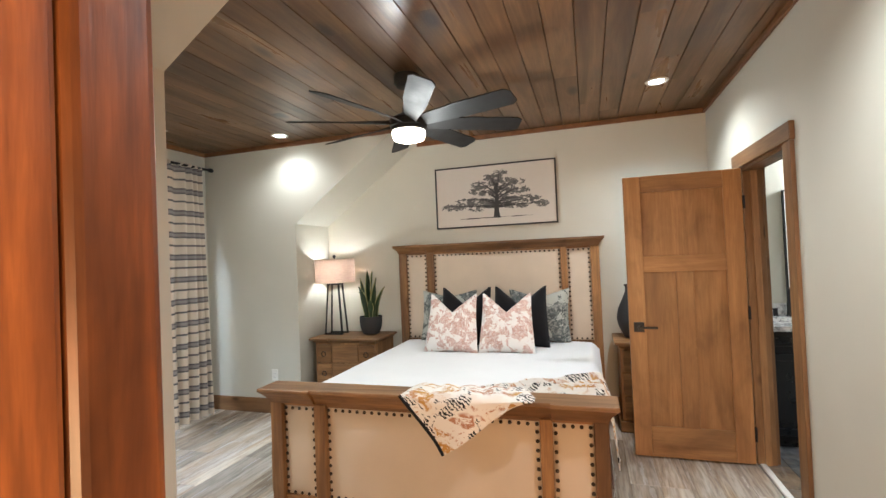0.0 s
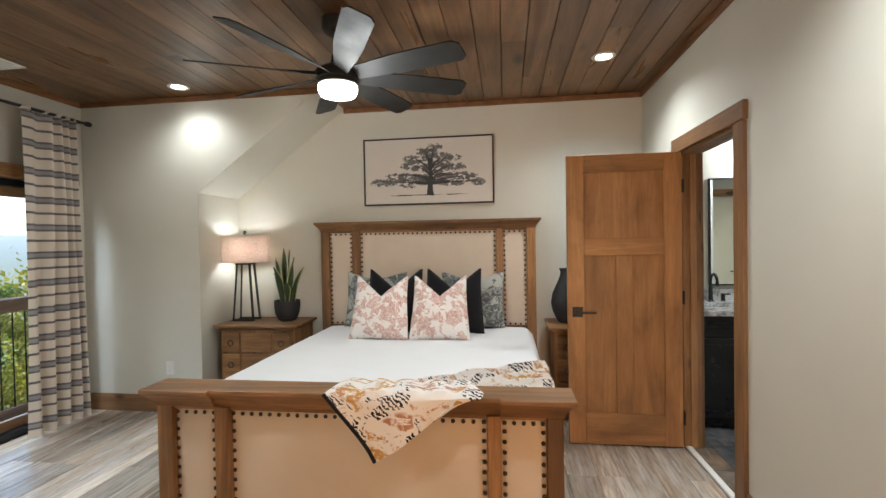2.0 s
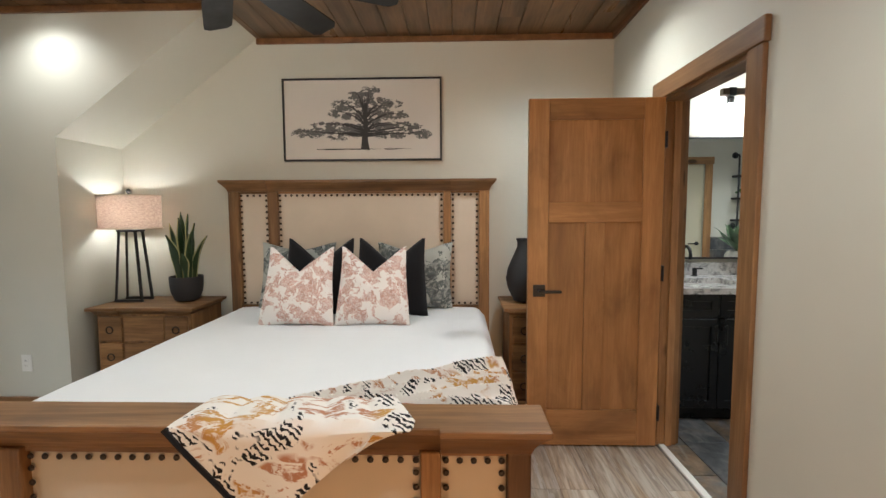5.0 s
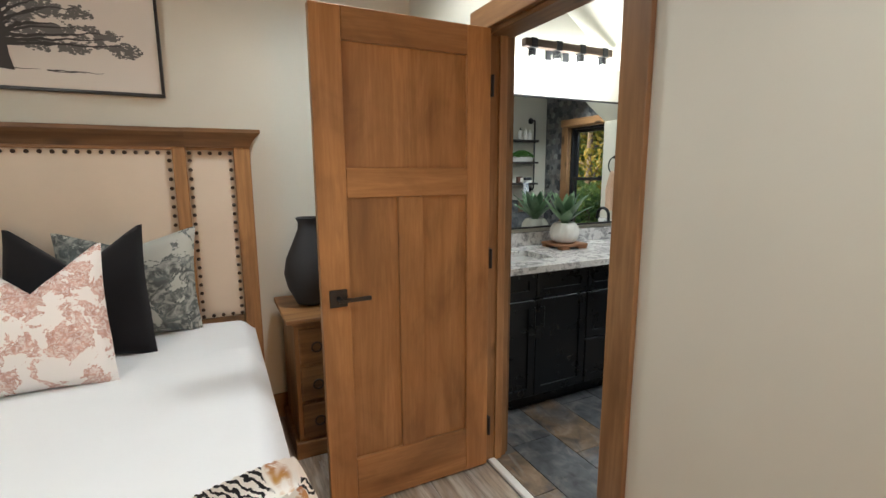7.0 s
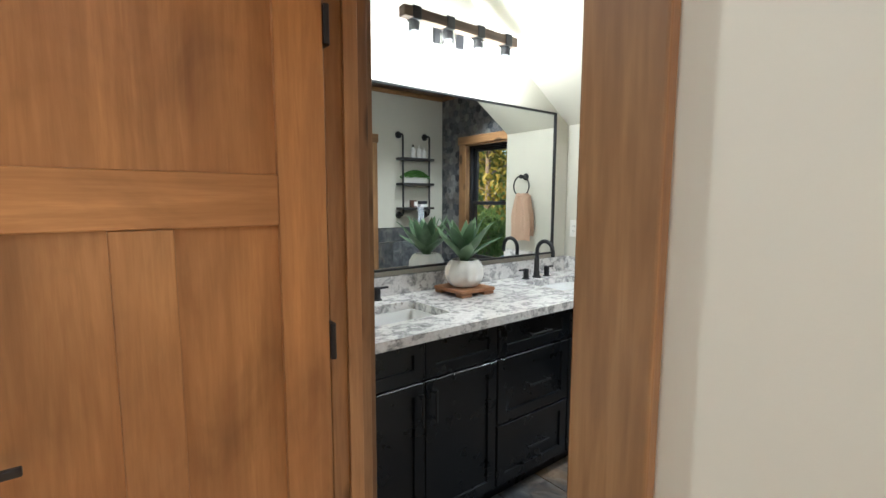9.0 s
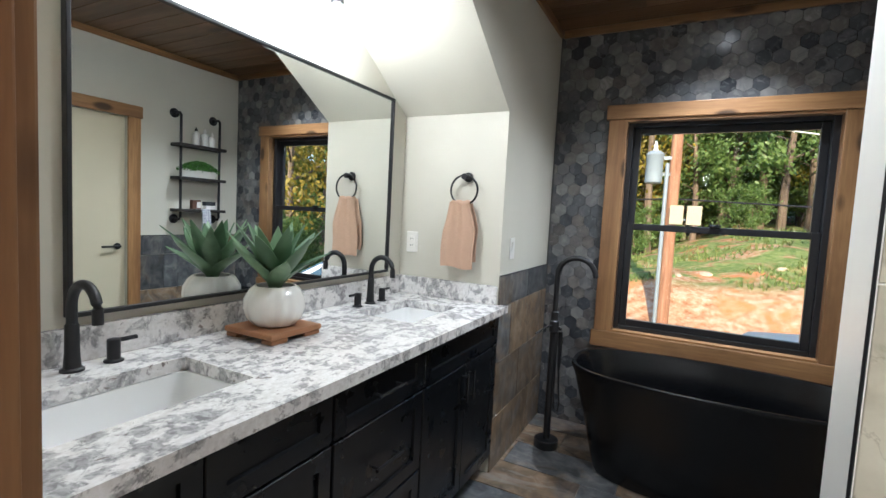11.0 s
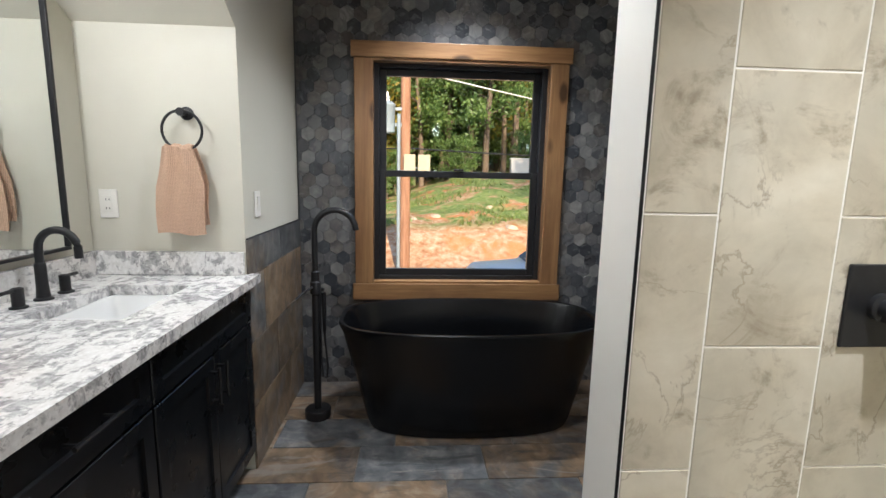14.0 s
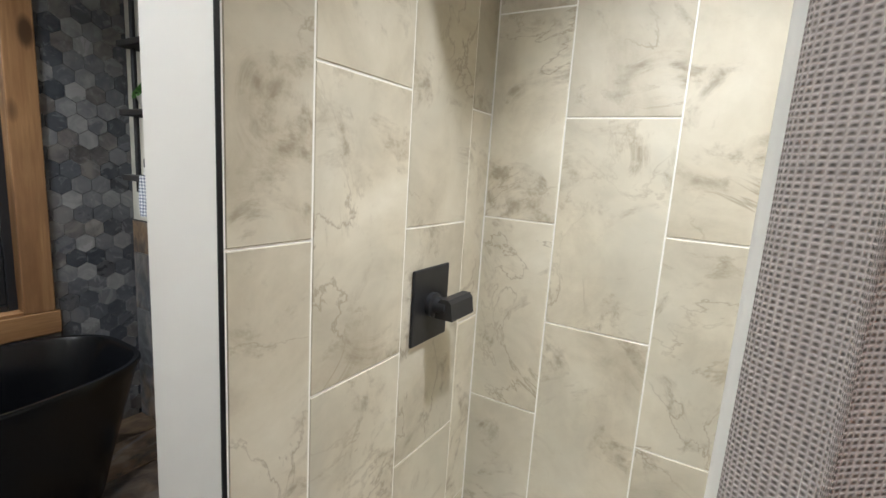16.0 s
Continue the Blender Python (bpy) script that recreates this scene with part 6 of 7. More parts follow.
def ground_material():
    n = Nodes("clay_and_grass", 0.95, spec=0.15)
    v = n.coords()
    px, py = n.split(v, 0), n.split(v, 1)
    f, g, rocks = n.noise(v, 0.9, 5, 0.6), n.noise(v, 5.0, 5), n.voronoi(v, 3.2)
    clay = n.ramp(g, [(0.30, (0.25, 0.115, 0.055)), (0.5, (0.38, 0.235, 0.140)), (0.7, (0.46, 0.36, 0.26))])
    clay = n.mix(n.ramp(rocks, [(0.05, 0.55), (0.22, 0.0)]), clay, (0.42, 0.35, 0.27))
    clay = n.mix(n.ramp(n.noise(v, 0.7, 4, 0.8), [(0.52, 0.0), (0.62, 0.75)]), clay, (0.44, 0.17, 0.06))
    grass = n.ramp(g, [(0.3, (0.08, 0.14, 0.035)), (0.7, (0.24, 0.28, 0.10))])
    up = n.ramp(n.math("DIVIDE", n.math("SUBTRACT", px, 15.6), 3.0), [(0.0, 0.0), (0.4, 1.0)])
    m = n.math("MULTIPLY", n.ramp(f, [(0.41, 0.0), (0.52, 1.0)]), up)
    west = n.ramp(n.math("DIVIDE", n.math("SUBTRACT", 0.0, px), 8.0), [(0.45, 0.0), (0.6, 1.0)])
    c = n.mix(n.math("MAXIMUM", m, west), clay, grass)
    # aerial haze painted in: distant ground fades to pale blue-grey
    painted_haze = n.ramp(n.math("DIVIDE", n.math("ABSOLUTE", px), 1200.0), [(0.10, 0.0), (0.5, 0.92)])
    c = n.mix(painted_haze, c, (0.42, 0.48, 0.54))
    drive = n.ramp(n.math("SUBTRACT", px, 13.2), [(0.0, 1.0), (0.35, 0.0)])
    gravel = n.ramp(n.noise(v, 22, 4), [(0.3, (0.34, 0.31, 0.27)), (0.7, (0.52, 0.48, 0.43))])
    east = n.ramp(n.math("SUBTRACT", px, 4.0), [(0.0, 0.0), (0.2, 1.0)])
    c = n.mix(n.math("MULTIPLY", drive, east), c, gravel)
    n.colour(c).bump(n.mix(0.5, g, n.noise(v, 16, 4)), 0.6, 0.06)
    return n.m


xs = [-2500, -1500, -900, -600, -400, -280, -180, -110, -70, -48, -34, -24, -17, -12, -8, -5.5, -3.9, 0, 4.0, 4.6, 8, 12, 13]
xs += [13.2 + 0.30 * k for k in range(32)] + [23.5 + 1.3 * k for k in range(18)] + [50, 60, 80, 120, 250, 600, 2500]
ys = [-2500, -900, -400, -200, -120, -70, -45, -32, -24] + [-20 + 0.5 * k for k in range(84)] + [24, 32, 45, 70, 120, 200, 400, 900, 2500]
bm = bmesh.new()
gv = [[bm.verts.new((x, y, height(x, y))) for y in ys] for x in xs]
for i in range(len(xs) - 1):
    for j in range(len(ys) - 1):
        bm.faces.new((gv[i][j], gv[i + 1][j], gv[i + 1][j + 1], gv[i][j + 1]))
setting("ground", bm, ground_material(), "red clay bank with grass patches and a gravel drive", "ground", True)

BARK = wood("tree_bark", (0.07, 0.05, 0.034), (0.30, 0.225, 0.155), 2, 0.9, 0.0, density=14)
# the second leaf colour has sunlight painted into it
LEAFS = [leafy("oak_leaves", (0.09, 0.17, 0.045), (0.26, 0.37, 0.10), thin=0.5), leafy("sun_tinted_leaves", (0.17, 0.20, 0.03), (0.42, 0.40, 0.07), thin=0.45), leafy("pine_needles", (0.06, 0.12, 0.045), (0.16, 0.25, 0.085), thin=0.4)]


def tree_meshes(seed, h, spread, leaf, low, clumps):
    rnd = random.Random(seed)
    bm = bmesh.new()
    lean = rnd.uniform(-0.05, 0.05), rnd.uniform(-0.05, 0.05)
    pts = [Vector((lean[0] * h * t * t + 0.12 * math.sin(5 * t + seed), lean[1] * h * t * t, h * t)) for t in [k / 9 for k in range(10)]]
    tube(bm, pts, h * 0.0115, 8, [1.35 - 1.2 * k / 9 for k in range(10)])
    ends = []
    for k in range(13):
        t = low + (0.97 - low) * k / 12
        p = pts[min(9, int(t * 9))].lerp(pts[min(9, int(t * 9) + 1)], t * 9 - int(t * 9))
        a = 2.4 * k + rnd.uniform(-0.4, 0.4)
        L = spread * (1.0 - 0.65 * abs(t - 0.45)) * rnd.uniform(0.6, 1.1)
        q = [p + Vector((math.cos(a) * L * s, math.sin(a) * L * s, L * (0.35 * s + 0.25 * s * s))) for s in (0, 0.35, 0.7, 1.0)]
        tube(bm, q, h * 0.005, 5, [1.0, 0.7, 0.45, 0.2])
        ends += [q[2], q[3], q[1].lerp(q[2], 0.6)]
    ends.append(pts[-1])
    crown = bmesh.new()
    for c in ends:
        for _ in range(int(clumps * 1.9)):
            o = Vector((rnd.gauss(0, 0.42), rnd.gauss(0, 0.42), rnd.gauss(0, 0.30))) * spread * 0.42 + c
            s = rnd.uniform(0.034, 0.075) * (1.0 + 0.03 * h)
            d = Vector((rnd.gauss(0, 1), rnd.gauss(0, 1), rnd.gauss(0.3, 0.8))).normalized()
            e = d.orthogonal().normalized()
            g = d.cross(e)
            crown.faces.new([crown.verts.new(o + s * (math.cos(qq) * e * 1.3 + math.sin(qq) * g * 0.7)) for qq in (0, 1.3, 2.6, 3.9, 5.2)])
    return mesh("trunk", bm, BARK, True), mesh("crown", crown, leaf)


# golden leaf colour carries the low evening sun
LEAFS.append(leafy("evening_tinted_leaves", (0.20, 0.17, 0.02), (0.48, 0.36, 0.05), thin=0.45))
kinds = [tree_meshes(1, 12.0, 2.4, LEAFS[0], 0.20, 92), tree_meshes(2, 10.0, 2.6, LEAFS[1], 0.28, 68), tree_meshes(3, 14.0, 1.9, LEAFS[2], 0.26, 84),
         tree_meshes(4, 8.5, 2.3, LEAFS[1], 0.22, 60), tree_meshes(5, 3.4, 1.5, LEAFS[0], 0.10, 50), tree_meshes(6, 13.0, 1.3, LEAFS[0], 0.62, 26),
         tree_meshes(7, 11.0, 3.2, LEAFS[3], 0.26, 56)]
LABELS = ["tall leafy green tree at the wood's edge", "leafy tree with sunlight painted into its yellow-green leaves", "tall dark pine tree", "small leafy tree with sunlight painted into its yellow-green leaves", "low green bushy sapling", "tall slim tree with a bare lower trunk", "wide-limbed tree with evening sun painted into its golden leaves and a bare forked trunk"]


def plant_tree(k, x, y, turn, s=1.0, group="trees on the hill"):
    t = thing("tree", LABELS[k], "tree", pose(x, y, height(x, y) - 0.12, 0, 0, turn) @ Matrix.Scale(s, 4), group)
    for name, me in zip(("trunk", "crown"), kinds[k]):
        o = new(name, me)
        o.parent = t


rnd = random.Random(31)
for i in range(80):
    y = -17 + 40 * (i + rnd.random()) / 80
    x = 27.5 + rnd.uniform(0, 4) + (i % 4) * 3.6 - 0.10 * (y - 3)
    plant_tree(rnd.choice((0, 2, 1, 3, 0, 5, 1, 6)) if i % 4 else rnd.choice((5, 5, 0, 1, 6)), x, y, rnd.uniform(0, 360), rnd.uniform(0.8, 1.25))
for i in range(16):
    plant_tree(4, rnd.uniform(24.5, 30), -12 + 30 * (i + rnd.random()) / 16, rnd.uniform(0, 360), rnd.uniform(0.4, 0.8))
for x, y, k in ((16.5, 11.4, 3), (19, 13.2, 0), (21, 9.2, 3), (18.5, -4.6, 3), (22, 6.9, 5), (12.5, 11.5, 1), (13.5, 13.4, 0), (11.5, 14.6, 3), (15.5, 15.5, 1), (10.5, 18.0, 0), (17.5, 17.5, 3), (13.0, 20.0, 1), (20.0, 18.5, 2), (16.0, 22.0, 0), (12.0, 24.0, 2), (9.5, 13.2, 4), (12.2, 12.6, 4), (14.6, 11.9, 4), (16.8, 13.5, 4), (10.6, 15.8, 4)):
    plant_tree(k, x, y, 40 * k, 1.0)
for i in range(26):
    x = -9.0 - 4 * rnd.random() - (i % 3) * 3
    y, k = 1.0 + 22 * (i + rnd.random()) / 26, rnd.choice((0, 3, 1))
    plant_tree(k, x, y, rnd.uniform(0, 360), (rnd.uniform(-1.2, 0.5) - height(x, y)) / (12.0, 10.0, 0, 8.5)[k], "trees below the deck")

# unseen trees added to keep the low sun out of the sliding door
for i in range(9):
    plant_tree(0, -10.0 - 1.4 * (i % 3), 0.4 + 0.55 * i, rnd.uniform(0, 360), 1.2, "trees beside the deck")

# the wooded slope to the south-east
for x, y, k, s in ((11.6, -4.6, 6, 0.85), (14.2, -9.6, 6, 1.0), (16.6, -7.6, 1, 0.9), (12.2, -9.2, 0, 0.9), (18.6, -11.5, 6, 1.0), (16.0, -13.5, 0, 1.0), (9.6, -8.4, 3, 0.9), (20.5, -9.0, 2, 1.0)):
    plant_tree(k, x, y, 57 * k + 11 * x, s)
for i in range(34):
    x = 8.5 + 15 * (i + rnd.random()) / 34
    plant_tree(4, x, 3.0 - 0.78 * (x - 4.3) - rnd.uniform(1.8, 6.5), rnd.uniform(0, 360), rnd.uniform(0.45, 0.9))
for i in range(24):
    x = 8 + 26 * (i + rnd.random()) / 24
    plant_tree(rnd.choice((0, 2, 0, 1, 6)), x, -17 - rnd.uniform(0, 12), rnd.uniform(0, 360), rnd.uniform(0.9, 1.4))
for i in range(24):
    plant_tree(rnd.choice((0, 2)), 56 + rnd.uniform(0, 6), -40 + 90 * (i + rnd.random()) / 24, rnd.uniform(0, 360), 2.0)
# more added trees, out of view, that shade the bedroom from the sun
for i in range(26):
    plant_tree(rnd.choice((0, 0, 1)), -9.0 - 2.6 * (i % 3) - rnd.random(), -11 + 11.5 * (i + rnd.random()) / 26, rnd.uniform(0, 360), rnd.uniform(0.95, 1.1), "trees beside the deck")
for x, y in ((38, 2.3), (40, -3.0), (38.5, -0.2), (37, 4.6)):
    plant_tree(4, x, y, 31 * x, 1.6)
for i in range(14):
    plant_tree(4, rnd.uniform(35, 43), -16 + 34 * (i + rnd.random()) / 14, rnd.uniform(0, 360), 1.5)
for i in range(30):
    plant_tree(4, 53 + rnd.uniform(0, 3), -40 + 92 * (i + rnd.random()) / 30, rnd.uniform(0, 360), 3.0)
for i in range(44):
    plant_tree(rnd.choice((0, 2, 1, 0)), 42 + rnd.uniform(0, 9), -28 + 68 * (i + rnd.random()) / 44, rnd.uniform(0, 360), rnd.uniform(1.2, 1.6))
for i in range(20):
    plant_tree(rnd.choice((0, 2, 1, 3)), 6 + 26 * (i + rnd.random()) / 20, 24 + rnd.uniform(0, 10), rnd.uniform(0, 360), rnd.uniform(1.0, 1.4))

# grass tufts on the bank
bm = bmesh.new()
GRASSM = leafy("grass_blades", (0.07, 0.12, 0.02), (0.20, 0.24, 0.06))
for _ in range(17000):
    x, y = rnd.uniform(16.0, 27), rnd.uniform(-7, 11)
    if noise.noise((x * 0.55, y * 0.55, 9.0)) < 0.02:
        continue
    z = height(x, y)
    a = rnd.uniform(0, 6.28)
    hgt = rnd.uniform(0.05, 0.22)
    d = Vector((math.cos(a), math.sin(a), 0)) * 0.028
    p = Vector((x, y, z - 0.02))
    lean = Vector((rnd.gauss(0, 0.06), rnd.gauss(0, 0.06), hgt))
    bm.faces.new([bm.verts.new(q) for q in (p - d, p + d, p + lean)])
solid("grass", bm, GRASSM, "patchy green grass on the clay bank", "grass", kind="stuff")

# rocks in the cut bank
ROCK = paint("bank_rock", (0.46, 0.37, 0.27), 0.9, 14)
rock_meshes = []
for k in range(4):
    b2 = bmesh.new()
    bmesh.ops.create_icosphere(b2, subdivisions=2, radius=1.0)
    for v in b2.verts:
        v.co *= 1 + 0.35 * noise.noise(v.co * 1.4 + Vector((k * 7, 0, 0)))
        v.co.z *= 0.6
    rock_meshes.append(mesh("rock", b2, ROCK))
for k in range(18):
    x, y = rnd.uniform(13.9, 18.5), rnd.uniform(-5, 8.5)
    s = rnd.uniform(0.05, 0.17)
    o = new("rock", rock_meshes[k % 4])
    o.matrix_basis = pose(x, y, height(x, y) - 0.02, rnd.uniform(0, 40), 0, rnd.uniform(0, 360)) @ Matrix.Diagonal((s * 1.4, s, s, 1))
    tagged(o, "pale brown rock in the clay bank", "rock", "rocks in the bank")

# utility pole
PX, PY, TZ, MZ, CARX, CARY = 14.0, 3.85, 2.42, 1.42, 9.6, 0.35
GREYM = paint("galvanised_grey", (0.20, 0.235, 0.25), 0.45, 30)
POLEW = wood("pole_wood", (0.22, 0.10, 0.05), (0.46, 0.25, 0.14), 2, 0.85, 0.2)
up = thing("utility_pole", "wooden utility pole with a grey transformer and cables", "utility pole", pose(PX, PY, height(PX, PY) - 0.1))
G0 = height(PX, PY) - 0.1
part("shaft", tube(bmesh.new(), [(0, 0, 0), (0, 0, 5), (0, 0, 10.5)], 0.135, 16, [1.1, 0.95, 0.75]), POLEW, up, smooth=True)
tf = part("transformer", lathe([(0.17, 0), (0.20, 0.03), (0.20, 0.66), (0.215, 0.68), (0.215, 0.72), (0.13, 0.80), (0.0, 0.81)], 28), GREYM, up, "grey oil transformer can", True, at=pose(-0.05, 0.47, TZ - G0))
part("bushing", lathe([(0.045, 0.77), (0.06, 0.84), (0.04, 0.87), (0.055, 0.92), (0.035, 0.95), (0.018, 1.05)], 14), CERAMIC, tf, smooth=True)
part("hanger", boxes((-0.04, 0.04, -0.40, -0.20, 0.18, 0.26), (-0.04, 0.04, -0.40, -0.20, 0.58, 0.66)), GREYM, tf)
part("conduit", tube(bmesh.new(), [(-0.10, 0.17, 0), (-0.10, 0.17, 2.5), (-0.10, 0.17, 4.2)], 0.05, 10), GREYM, up, "grey conduit", True)
CREAMBOX = paint("cream_box", (0.34, 0.29, 0.19), 0.5)
part("meter_box", rbox(-0.26, -0.14, -0.27, 0.03, MZ - G0, MZ - G0 + 0.46, 0.01), CREAMBOX, up, "cream cable box")
part("meter_box", rbox(-0.26, -0.14, -0.66, -0.34, MZ - G0, MZ - G0 + 0.46, 0.01), CREAMBOX, up, "cream cable box")
part("box_rail", boxes((-0.14, -0.10, -0.66, 0.03, MZ - G0 + 0.10, MZ - G0 + 0.14)), GREYM, up)
CABLEM = paint("pale_cable", (0.62, 0.61, 0.58), 0.5, 30)
for z, x1, y1, z1, look_of in ((4.05 - G0, 20, -27, 4.6 - G0, CABLEM), (6.3 - G0, 0, -30, 4.6 - G0, BLACK), (2.05 - G0, 2, -30, 2.6 - G0, BLACK), (2.05 - G0, 0, 30, 2.1 - G0, BLACK)):
    part("cable", tube(bmesh.new(), [(x1 * s, y1 * s, z + (z1 - z) * s - 0.5 * math.sin(math.pi * s)) for s in [k / 12 for k in range(13)]], 0.02, 6), look_of, up, "overhead cable")

# pale concrete wall at the wood's edge
CONCRETE = paint("pale_concrete", (0.56, 0.54, 0.50), 0.85, 25)
cw = thing("concrete_wall", "low pale concrete wall on top of the bank", "wall", pose(24.2, -2.4, height(24.2, -2.4) - 0.2))
part("wall_body", soft(boxes((-0.15, 0.15, -1.5, 1.3, 0, 1.0)), 0.02), CONCRETE, cw)
part("coping", soft(boxes((-0.19, 0.19, -1.55, 1.35, 1.0005, 1.08)), 0.02), CONCRETE, cw)

# white car on the drive
car = thing("car", "white parked car with dark windows", "car", pose(CARX, CARY, -1.25, 0, 0, -90))
WHITEP, TINT, TYRE = paint("white_car_paint", (0.75, 0.75, 0.75), 0.2, 4), metal_black("tinted_glass", (0.05, 0.09, 0.14), 0.06), metal_black("tyre_rubber", (0.02, 0.02, 0.02), 0.8)
sec = [(-2.2, 0.45), (-2.25, 0.75), (-2.1, 0.92), (-1.2, 1.0), (-0.55, 1.48), (0.75, 1.52), (1.75, 1.05), (2.2, 0.95), (2.25, 0.5), (2.1, 0.32), (-2.0, 0.32)]
body = soft(prism(sec, 1, -0.86, 0.86), 0.07, 3)
part("body", body, WHITEP, car, smooth=True)
part("side_window", prism([(-1.0, 1.03), (-0.5, 1.42), (0.7, 1.45), (1.4, 1.08)], 1, 0.862, 0.868), TINT, car)
part("side_window", prism([(-1.0, 1.03), (-0.5, 1.42), (0.7, 1.45), (1.4, 1.08)], 1, -0.868, -0.862), TINT, car)
part("windscreen", prism([(-1.16, 1.045), (-0.60, 1.45), (-0.63, 1.475), (-1.20, 1.06)], 1, -0.70, 0.70), TINT, car)
part("rear_window", prism([(1.66, 1.115), (0.86, 1.49), (0.88, 1.52), (1.70, 1.14)], 1, -0.70, 0.70), TINT, car)
for x in (-1.4, 1.4):
    for y in (-0.80, 0.80):
        wh = part("wheel", lathe([(0.20, -0.10), (0.31, -0.10), (0.33, -0.06), (0.33, 0.06), (0.31, 0.10), (0.20, 0.10)], 28), TYRE, car, smooth=True, at=pose(x, y, 0.33, 90))
        part("rim", lathe([(0.0, -0.08), (0.205, -0.08), (0.205, 0.08), (0.0, 0.08)], 20), GREYM, wh)

# deck and railing outside the sliding door
deck = thing("deck", "weathered wooden deck outside the sliding door", "deck", kind="structure")
DECKW = wood("deck_wood", (0.20, 0.11, 0.06), (0.42, 0.27, 0.16), 1, 0.7, 0.3)
for k in range(8):
    part("deck_board", soft(boxes((-4.86 + 0.118 * k, -4.86 + 0.118 * k + 0.113, -0.5, 7.5, -0.22, -0.19)), 0.004, 1), DECKW, deck)
rl = thing("deck_railing", "wooden deck railing with thin black balusters", "railing", pose(-4.62, 0, 0))
part("top_rail", soft(boxes((-0.07, 0.07, -0.5, 7.5, 0.945, 0.985)), 0.006), DECKW, rl)
part("sub_rail", soft(boxes((-0.02, 0.02, -0.5, 7.5, 0.85, 0.9445)), 0.004), DECKW, rl)
part("bottom_rail", soft(boxes((-0.02, 0.02, -0.5, 7.5, -0.14, -0.05)), 0.004), DECKW, rl)
for y in (0.1, 2.2, 4.9, 7.2):
    part("post", soft(boxes((-0.045, 0.045, y - 0.045, y + 0.045, -0.19, 0.944)), 0.006), DECKW, rl)
bal = mesh("baluster", tube(bmesh.new(), [(0, 0, -0.06), (0, 0, 0.86)], 0.0065, 6), BLACK)
for k in range(68):
    o = new("baluster", bal)
    o.parent, o.matrix_basis = rl, pose(0, -0.4 + 0.115 * k, 0)


# ---- pieces: floor planks, tiles ----
def piece(name, me, parent, m, label=""):
    ob = new(name, me)
    ob.parent, ob.matrix_basis = parent, m
    return ob


def slab(name, w, l, h, material, e=0.0015):
    """A flat piece with a small chamfer, its corner at the origin."""
    bm = bmesh.new()
    lo = [bm.verts.new(p) for p in ((0, 0, 0), (w, 0, 0), (w, l, 0), (0, l, 0))]
    md = [bm.verts.new(p) for p in ((0, 0, h - e), (w, 0, h - e), (w, l, h - e), (0, l, h - e))]
    hi = [bm.verts.new(p) for p in ((e, e, h), (w - e, e, h), (w - e, l - e, h), (e, l - e, h))]
    for a, b in ((lo, md), (md, hi)):
        for i in range(4):
            bm.faces.new((a[i], a[(i + 1) % 4], b[(i + 1) % 4], b[i]))
    bm.faces.new(hi)
    return mesh(name, bm, material)


cache = {}


def slab_of(name, w, l, h, material):
    key = (name, round(w, 3), round(l, 3), material.name)
    if key not in cache:
        cache[key] = slab(name, w, l, h, material)
    return cache[key]


rnd = random.Random(17)
PW, PL = 0.178, 1.22
x = WX + 0.002
while x < EX - 0.01:
    w = min(PW, EX - x)
    y0, y1 = (-1.59 if x > -1.2 else 1.4), NY - 0.002
    if x + w < -2.60:
        y1 = AY - 0.002
    y = y0 - rnd.choice((0.0, 0.24, 0.48, 0.72, 0.96))
    while y < y1:
        a, b = max(y, y0), min(y + PL, y1)
        if b - a > 0.03:
            piece("plank", slab_of("plank", w - 0.001, b - a - 0.0012, 0.008, PLANK), floor, pose(x, a, -0.008))
        y += PL
    x += PW

# stone floor tiles, long side along y
TW, TL = 0.268, 0.598
k = 0
x = 3.308 - 8 * TW
while x < HX:
    a, b = max(x, EX + 0.055), min(x + TW, HX)
    off = (0.0, 0.36, 0.17)[k % 3]
    y = 3.09 - 3 * TL + off - (TL if off else 0)
    while y < AY + 0.6:
        c, d = max(y, SY), min(y + TL, NY)
        if a < BX:
            c, d = max(c, DOOR0 + 0.026), min(d, DOOR1 - 0.026)
        if b - a > 0.02 and d - c > 0.02:
            piece("tile", slab_of("tile", b - a - 0.004, d - c - 0.004, 0.008, SLATE), bath_floor, pose(a + 0.002, c + 0.002, -0.008))
        y += TL
    x += TW
    k += 1

# wainscot tiles on the wall by the tub and on the south wall
rows = ((0.0, 0.297), (0.297, 0.594), (0.594, 0.891), (0.891, 1.052))
for i, (z0, z1) in enumerate(rows):
    for wall, y, flip, x0, x1 in ((wall_ne, AY, 90, TX, HX - 0.012), (bath_south, SY, -90, 3.386, HX - 0.012)):
        x = x0 - (0.0, 0.22, 0.40, 0.12)[i]
        while x < x1:
            a, b = max(x, x0), min(x + TL, x1)
            if b - a > 0.02:
                m = pose(a + 0.001, y, z0 + 0.002, 90) if flip == 90 else pose(b - 0.001, y, z0 + 0.002, 90, 0, 180)
                piece("tile", slab_of("wall_tile", b - a - 0.003, z1 - z0 - 0.003, 0.010, SLATE), wall, m)
            x += TL
strip("trim_wainscot", (TX - 0.001, HX - 0.012, AY - 0.012, AY, 1.052, 1.058), mat=BLACK, label="black metal strip on top of the wainscot")
strip("trim_wainscot_south", (3.387, HX - 0.012, SY, SY + 0.012, 1.052, 1.058), mat=BLACK, label="black metal strip on top of the wainscot")

# stone tiles of the shower, upright, each column half a tile lower than its neighbour
shower_walls = thing("shower_tiling", "beige stone-look tiles in a stepped upright pattern", "wall tiles", kind="structure")
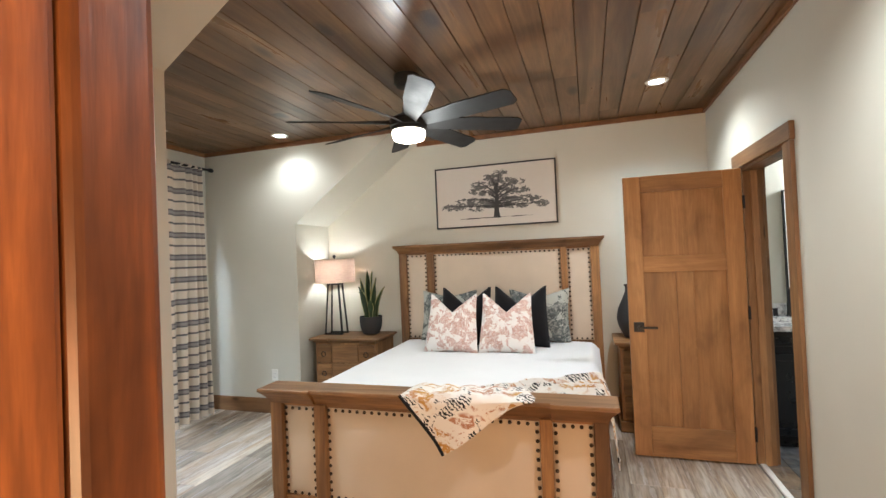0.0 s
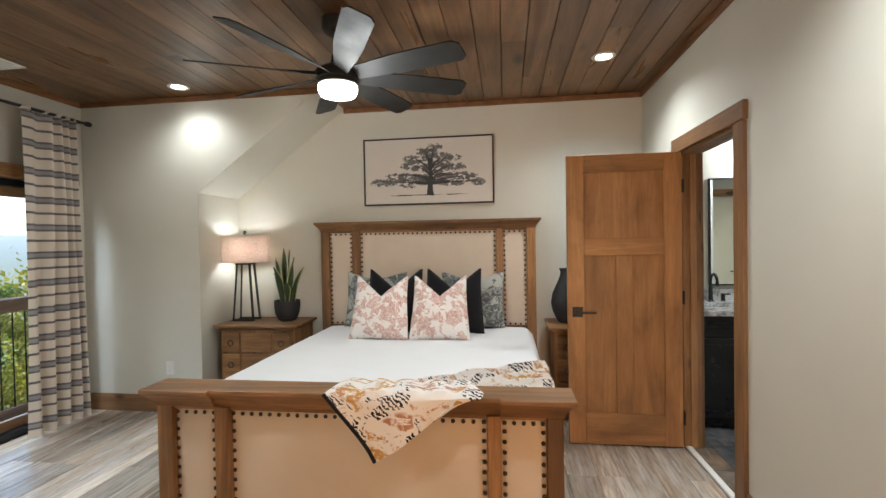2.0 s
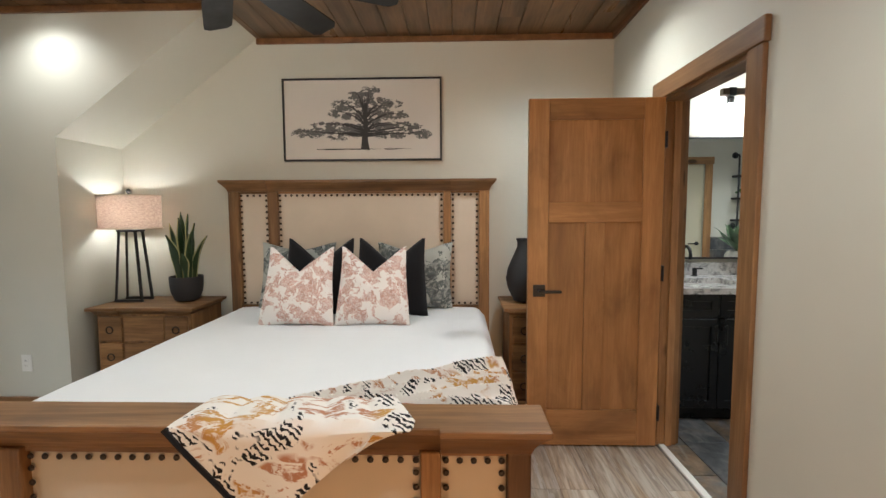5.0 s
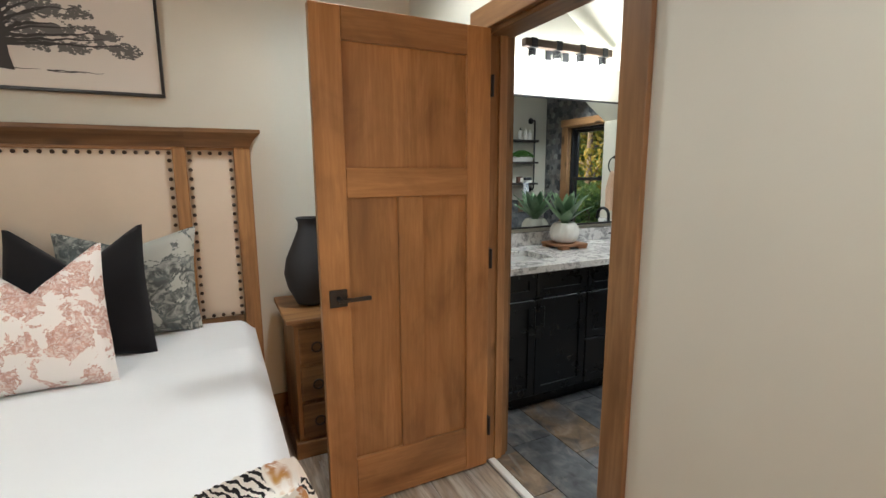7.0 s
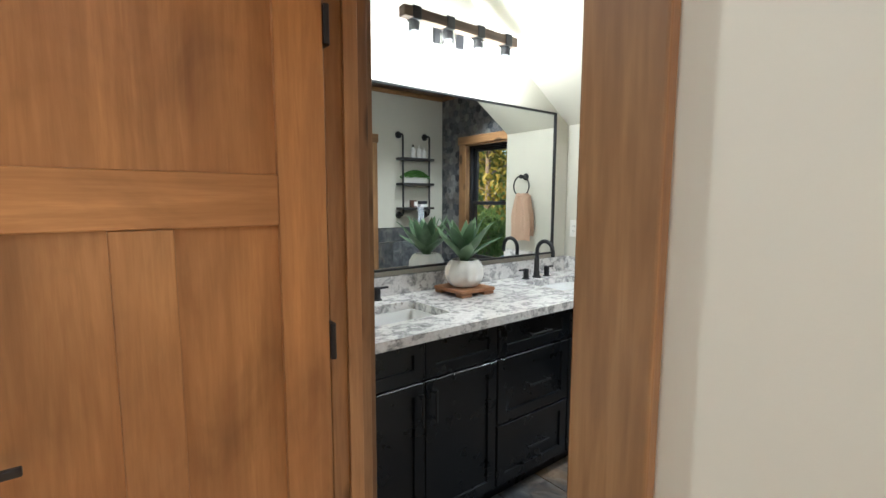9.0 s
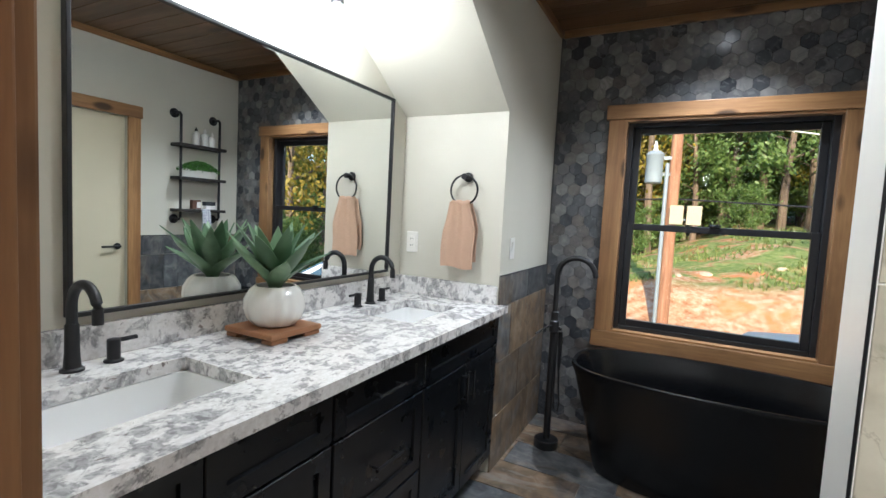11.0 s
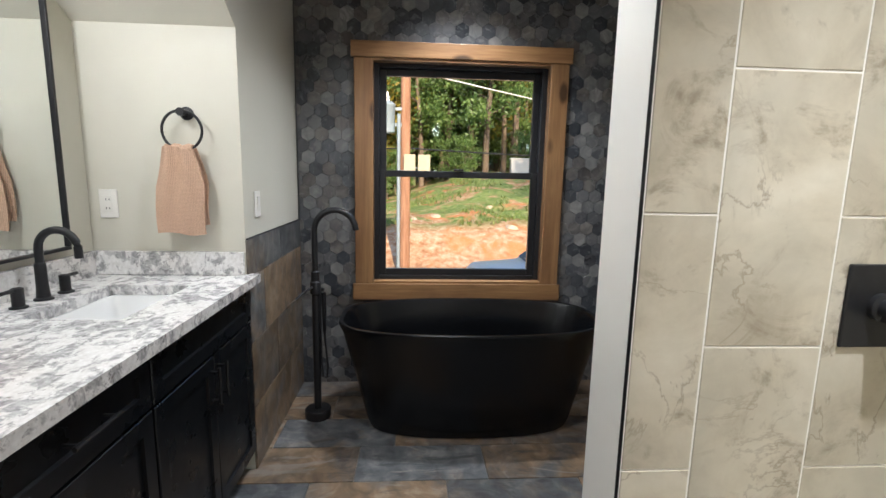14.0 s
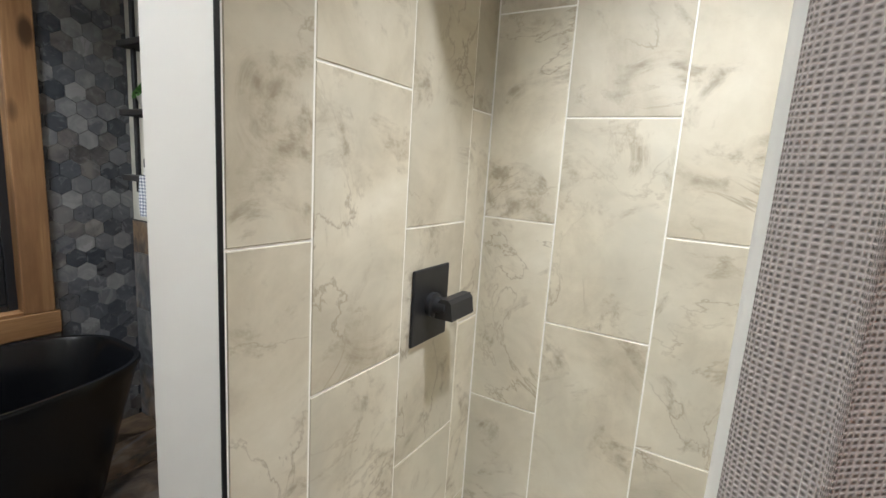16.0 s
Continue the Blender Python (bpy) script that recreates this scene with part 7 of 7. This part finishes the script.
part("bedding", boxes((SH0 - 0.0095, SH0 - 0.0005, SY + 0.0095, SHY, 0.03, BZ - 0.002), (BX + 0.0095, SH0 - 0.0005, SY + 0.0005, SY + 0.0095, 0.03, BZ - 0.002), (BX + 0.0005, BX + 0.0095, SY + 0.0095, SHY, 0.03, BZ - 0.002)), GROUT, shower_walls)
CH = 0.570


def tile_column(a, b, base, place, high=CH):
    z = base - 3 * high
    while z < BZ:
        c, d = max(z, 0.03), min(z + high, BZ - 0.002)
        if d - c > 0.02 and b - a > 0.015:
            piece("tile", slab_of("shower_tile", b - a - 0.004, d - c - 0.004, 0.008, STONE), shower_walls, place(a + 0.002, b - 0.002, c + 0.002))
        z += high


edges_y = [SY + 0.010, 2.452, 2.7185, 2.985, SHY - 0.001]
for i in range(4):
    tile_column(edges_y[i], edges_y[i + 1], 0.985 if i % 2 == 0 else 1.268, lambda a, b, z: pose(SH0 - 0.003, b, z, 90, 0, -90))
    tile_column(edges_y[i], edges_y[i + 1], 0.985 if i % 2 == 0 else 1.268, lambda a, b, z: pose(BX + 0.003, a, z, 90, 0, 90))
edges_x = [SH0 - 0.012 - 0.0, 2.142, 1.878, 1.614, BX + 0.012]
for i in range(4):
    tile_column(edges_x[i + 1], edges_x[i], 1.276 if i % 2 == 0 else 1.01, lambda a, b, z: pose(b, SY + 0.003, z, 90, 0, 180), 0.537)

# hexagon tiles of the window wall
R = 0.0455
HXW = R * math.sqrt(3)


def hex_piece(r, h, e=0.0016):
    bm = bmesh.new()
    rings = []
    for k, z in ((r, 0.0), (r, h - e), (r - e, h)):
        rings.append([bm.verts.new((-z, k * math.sin(math.pi / 3 * j), k * math.cos(math.pi / 3 * j))) for j in range(6)])
    for p, q in zip(rings, rings[1:]):
        for j in range(6):
            bm.faces.new((p[j], p[(j + 1) % 6], q[(j + 1) % 6], q[j]))
    bm.faces.new(rings[-1])
    bmesh.ops.recalc_face_normals(bm, faces=bm.faces[:])
    return bm


hex_wall = thing("hexagon_tiling", "charcoal slate hexagon tiles on the window wall", "wall tiles", kind="structure")
hex_mesh = mesh("tile", hex_piece(R - 0.0007, 0.010, 0.0009), HEXM)
rest = bmesh.new()
count = 0
row = 0
z = 2.66
while z > -0.05:
    y = SY - 0.06 + (HXW / 2 if row % 2 else 0)
    while y < AY + 0.05:
        lo_y, hi_y, lo_z, hi_z = y - HXW / 2, y + HXW / 2, z - R, z + R
        hidden = lo_y > 2.69 and hi_y < 3.96 and lo_z > 0.56 and hi_z < 2.09
        inside = lo_y > SY and hi_y < AY - 0.01 and hi_z < BZ and lo_z > 0
        in_hole = not (hi_y < 2.70 or lo_y > 3.95 or hi_z < 0.58 or lo_z > 2.08)
        if not hidden and not in_hole and inside and z > 0.45 and count < 300:
            piece("tile", hex_mesh, hex_wall, pose(HX, y, z))
            count += 1
        elif not hidden and not (2.75 < y < 3.90 and 0.62 < z < 2.04):
            h = hex_piece(R - 0.0007, 0.010, 0.0009)
            bmesh.ops.translate(h, verts=h.verts[:], vec=(HX, y, z))
            for co, no in () if inside else (((0, SY + 0.001, 0), (0, -1, 0)), ((0, AY - 0.011, 0), (0, 1, 0)), ((0, 0, BZ - 0.002), (0, 0, 1)), ((0, 0, 0.001), (0, 0, -1))):
                bmesh.ops.bisect_plane(h, geom=h.verts[:] + h.edges[:] + h.faces[:], plane_co=co, plane_no=no, clear_outer=True)
            tmp = bpy.data.meshes.new("cut")
            h.to_mesh(tmp)
            h.free()
            rest.from_mesh(tmp)
            bpy.data.meshes.remove(tmp)
        y += HXW
    z -= R * 1.5
    row += 1
tagged(part("cut_tiles", rest, HEXM_CUT, hex_wall, "cut and low hexagon tiles"), kind="stuff")
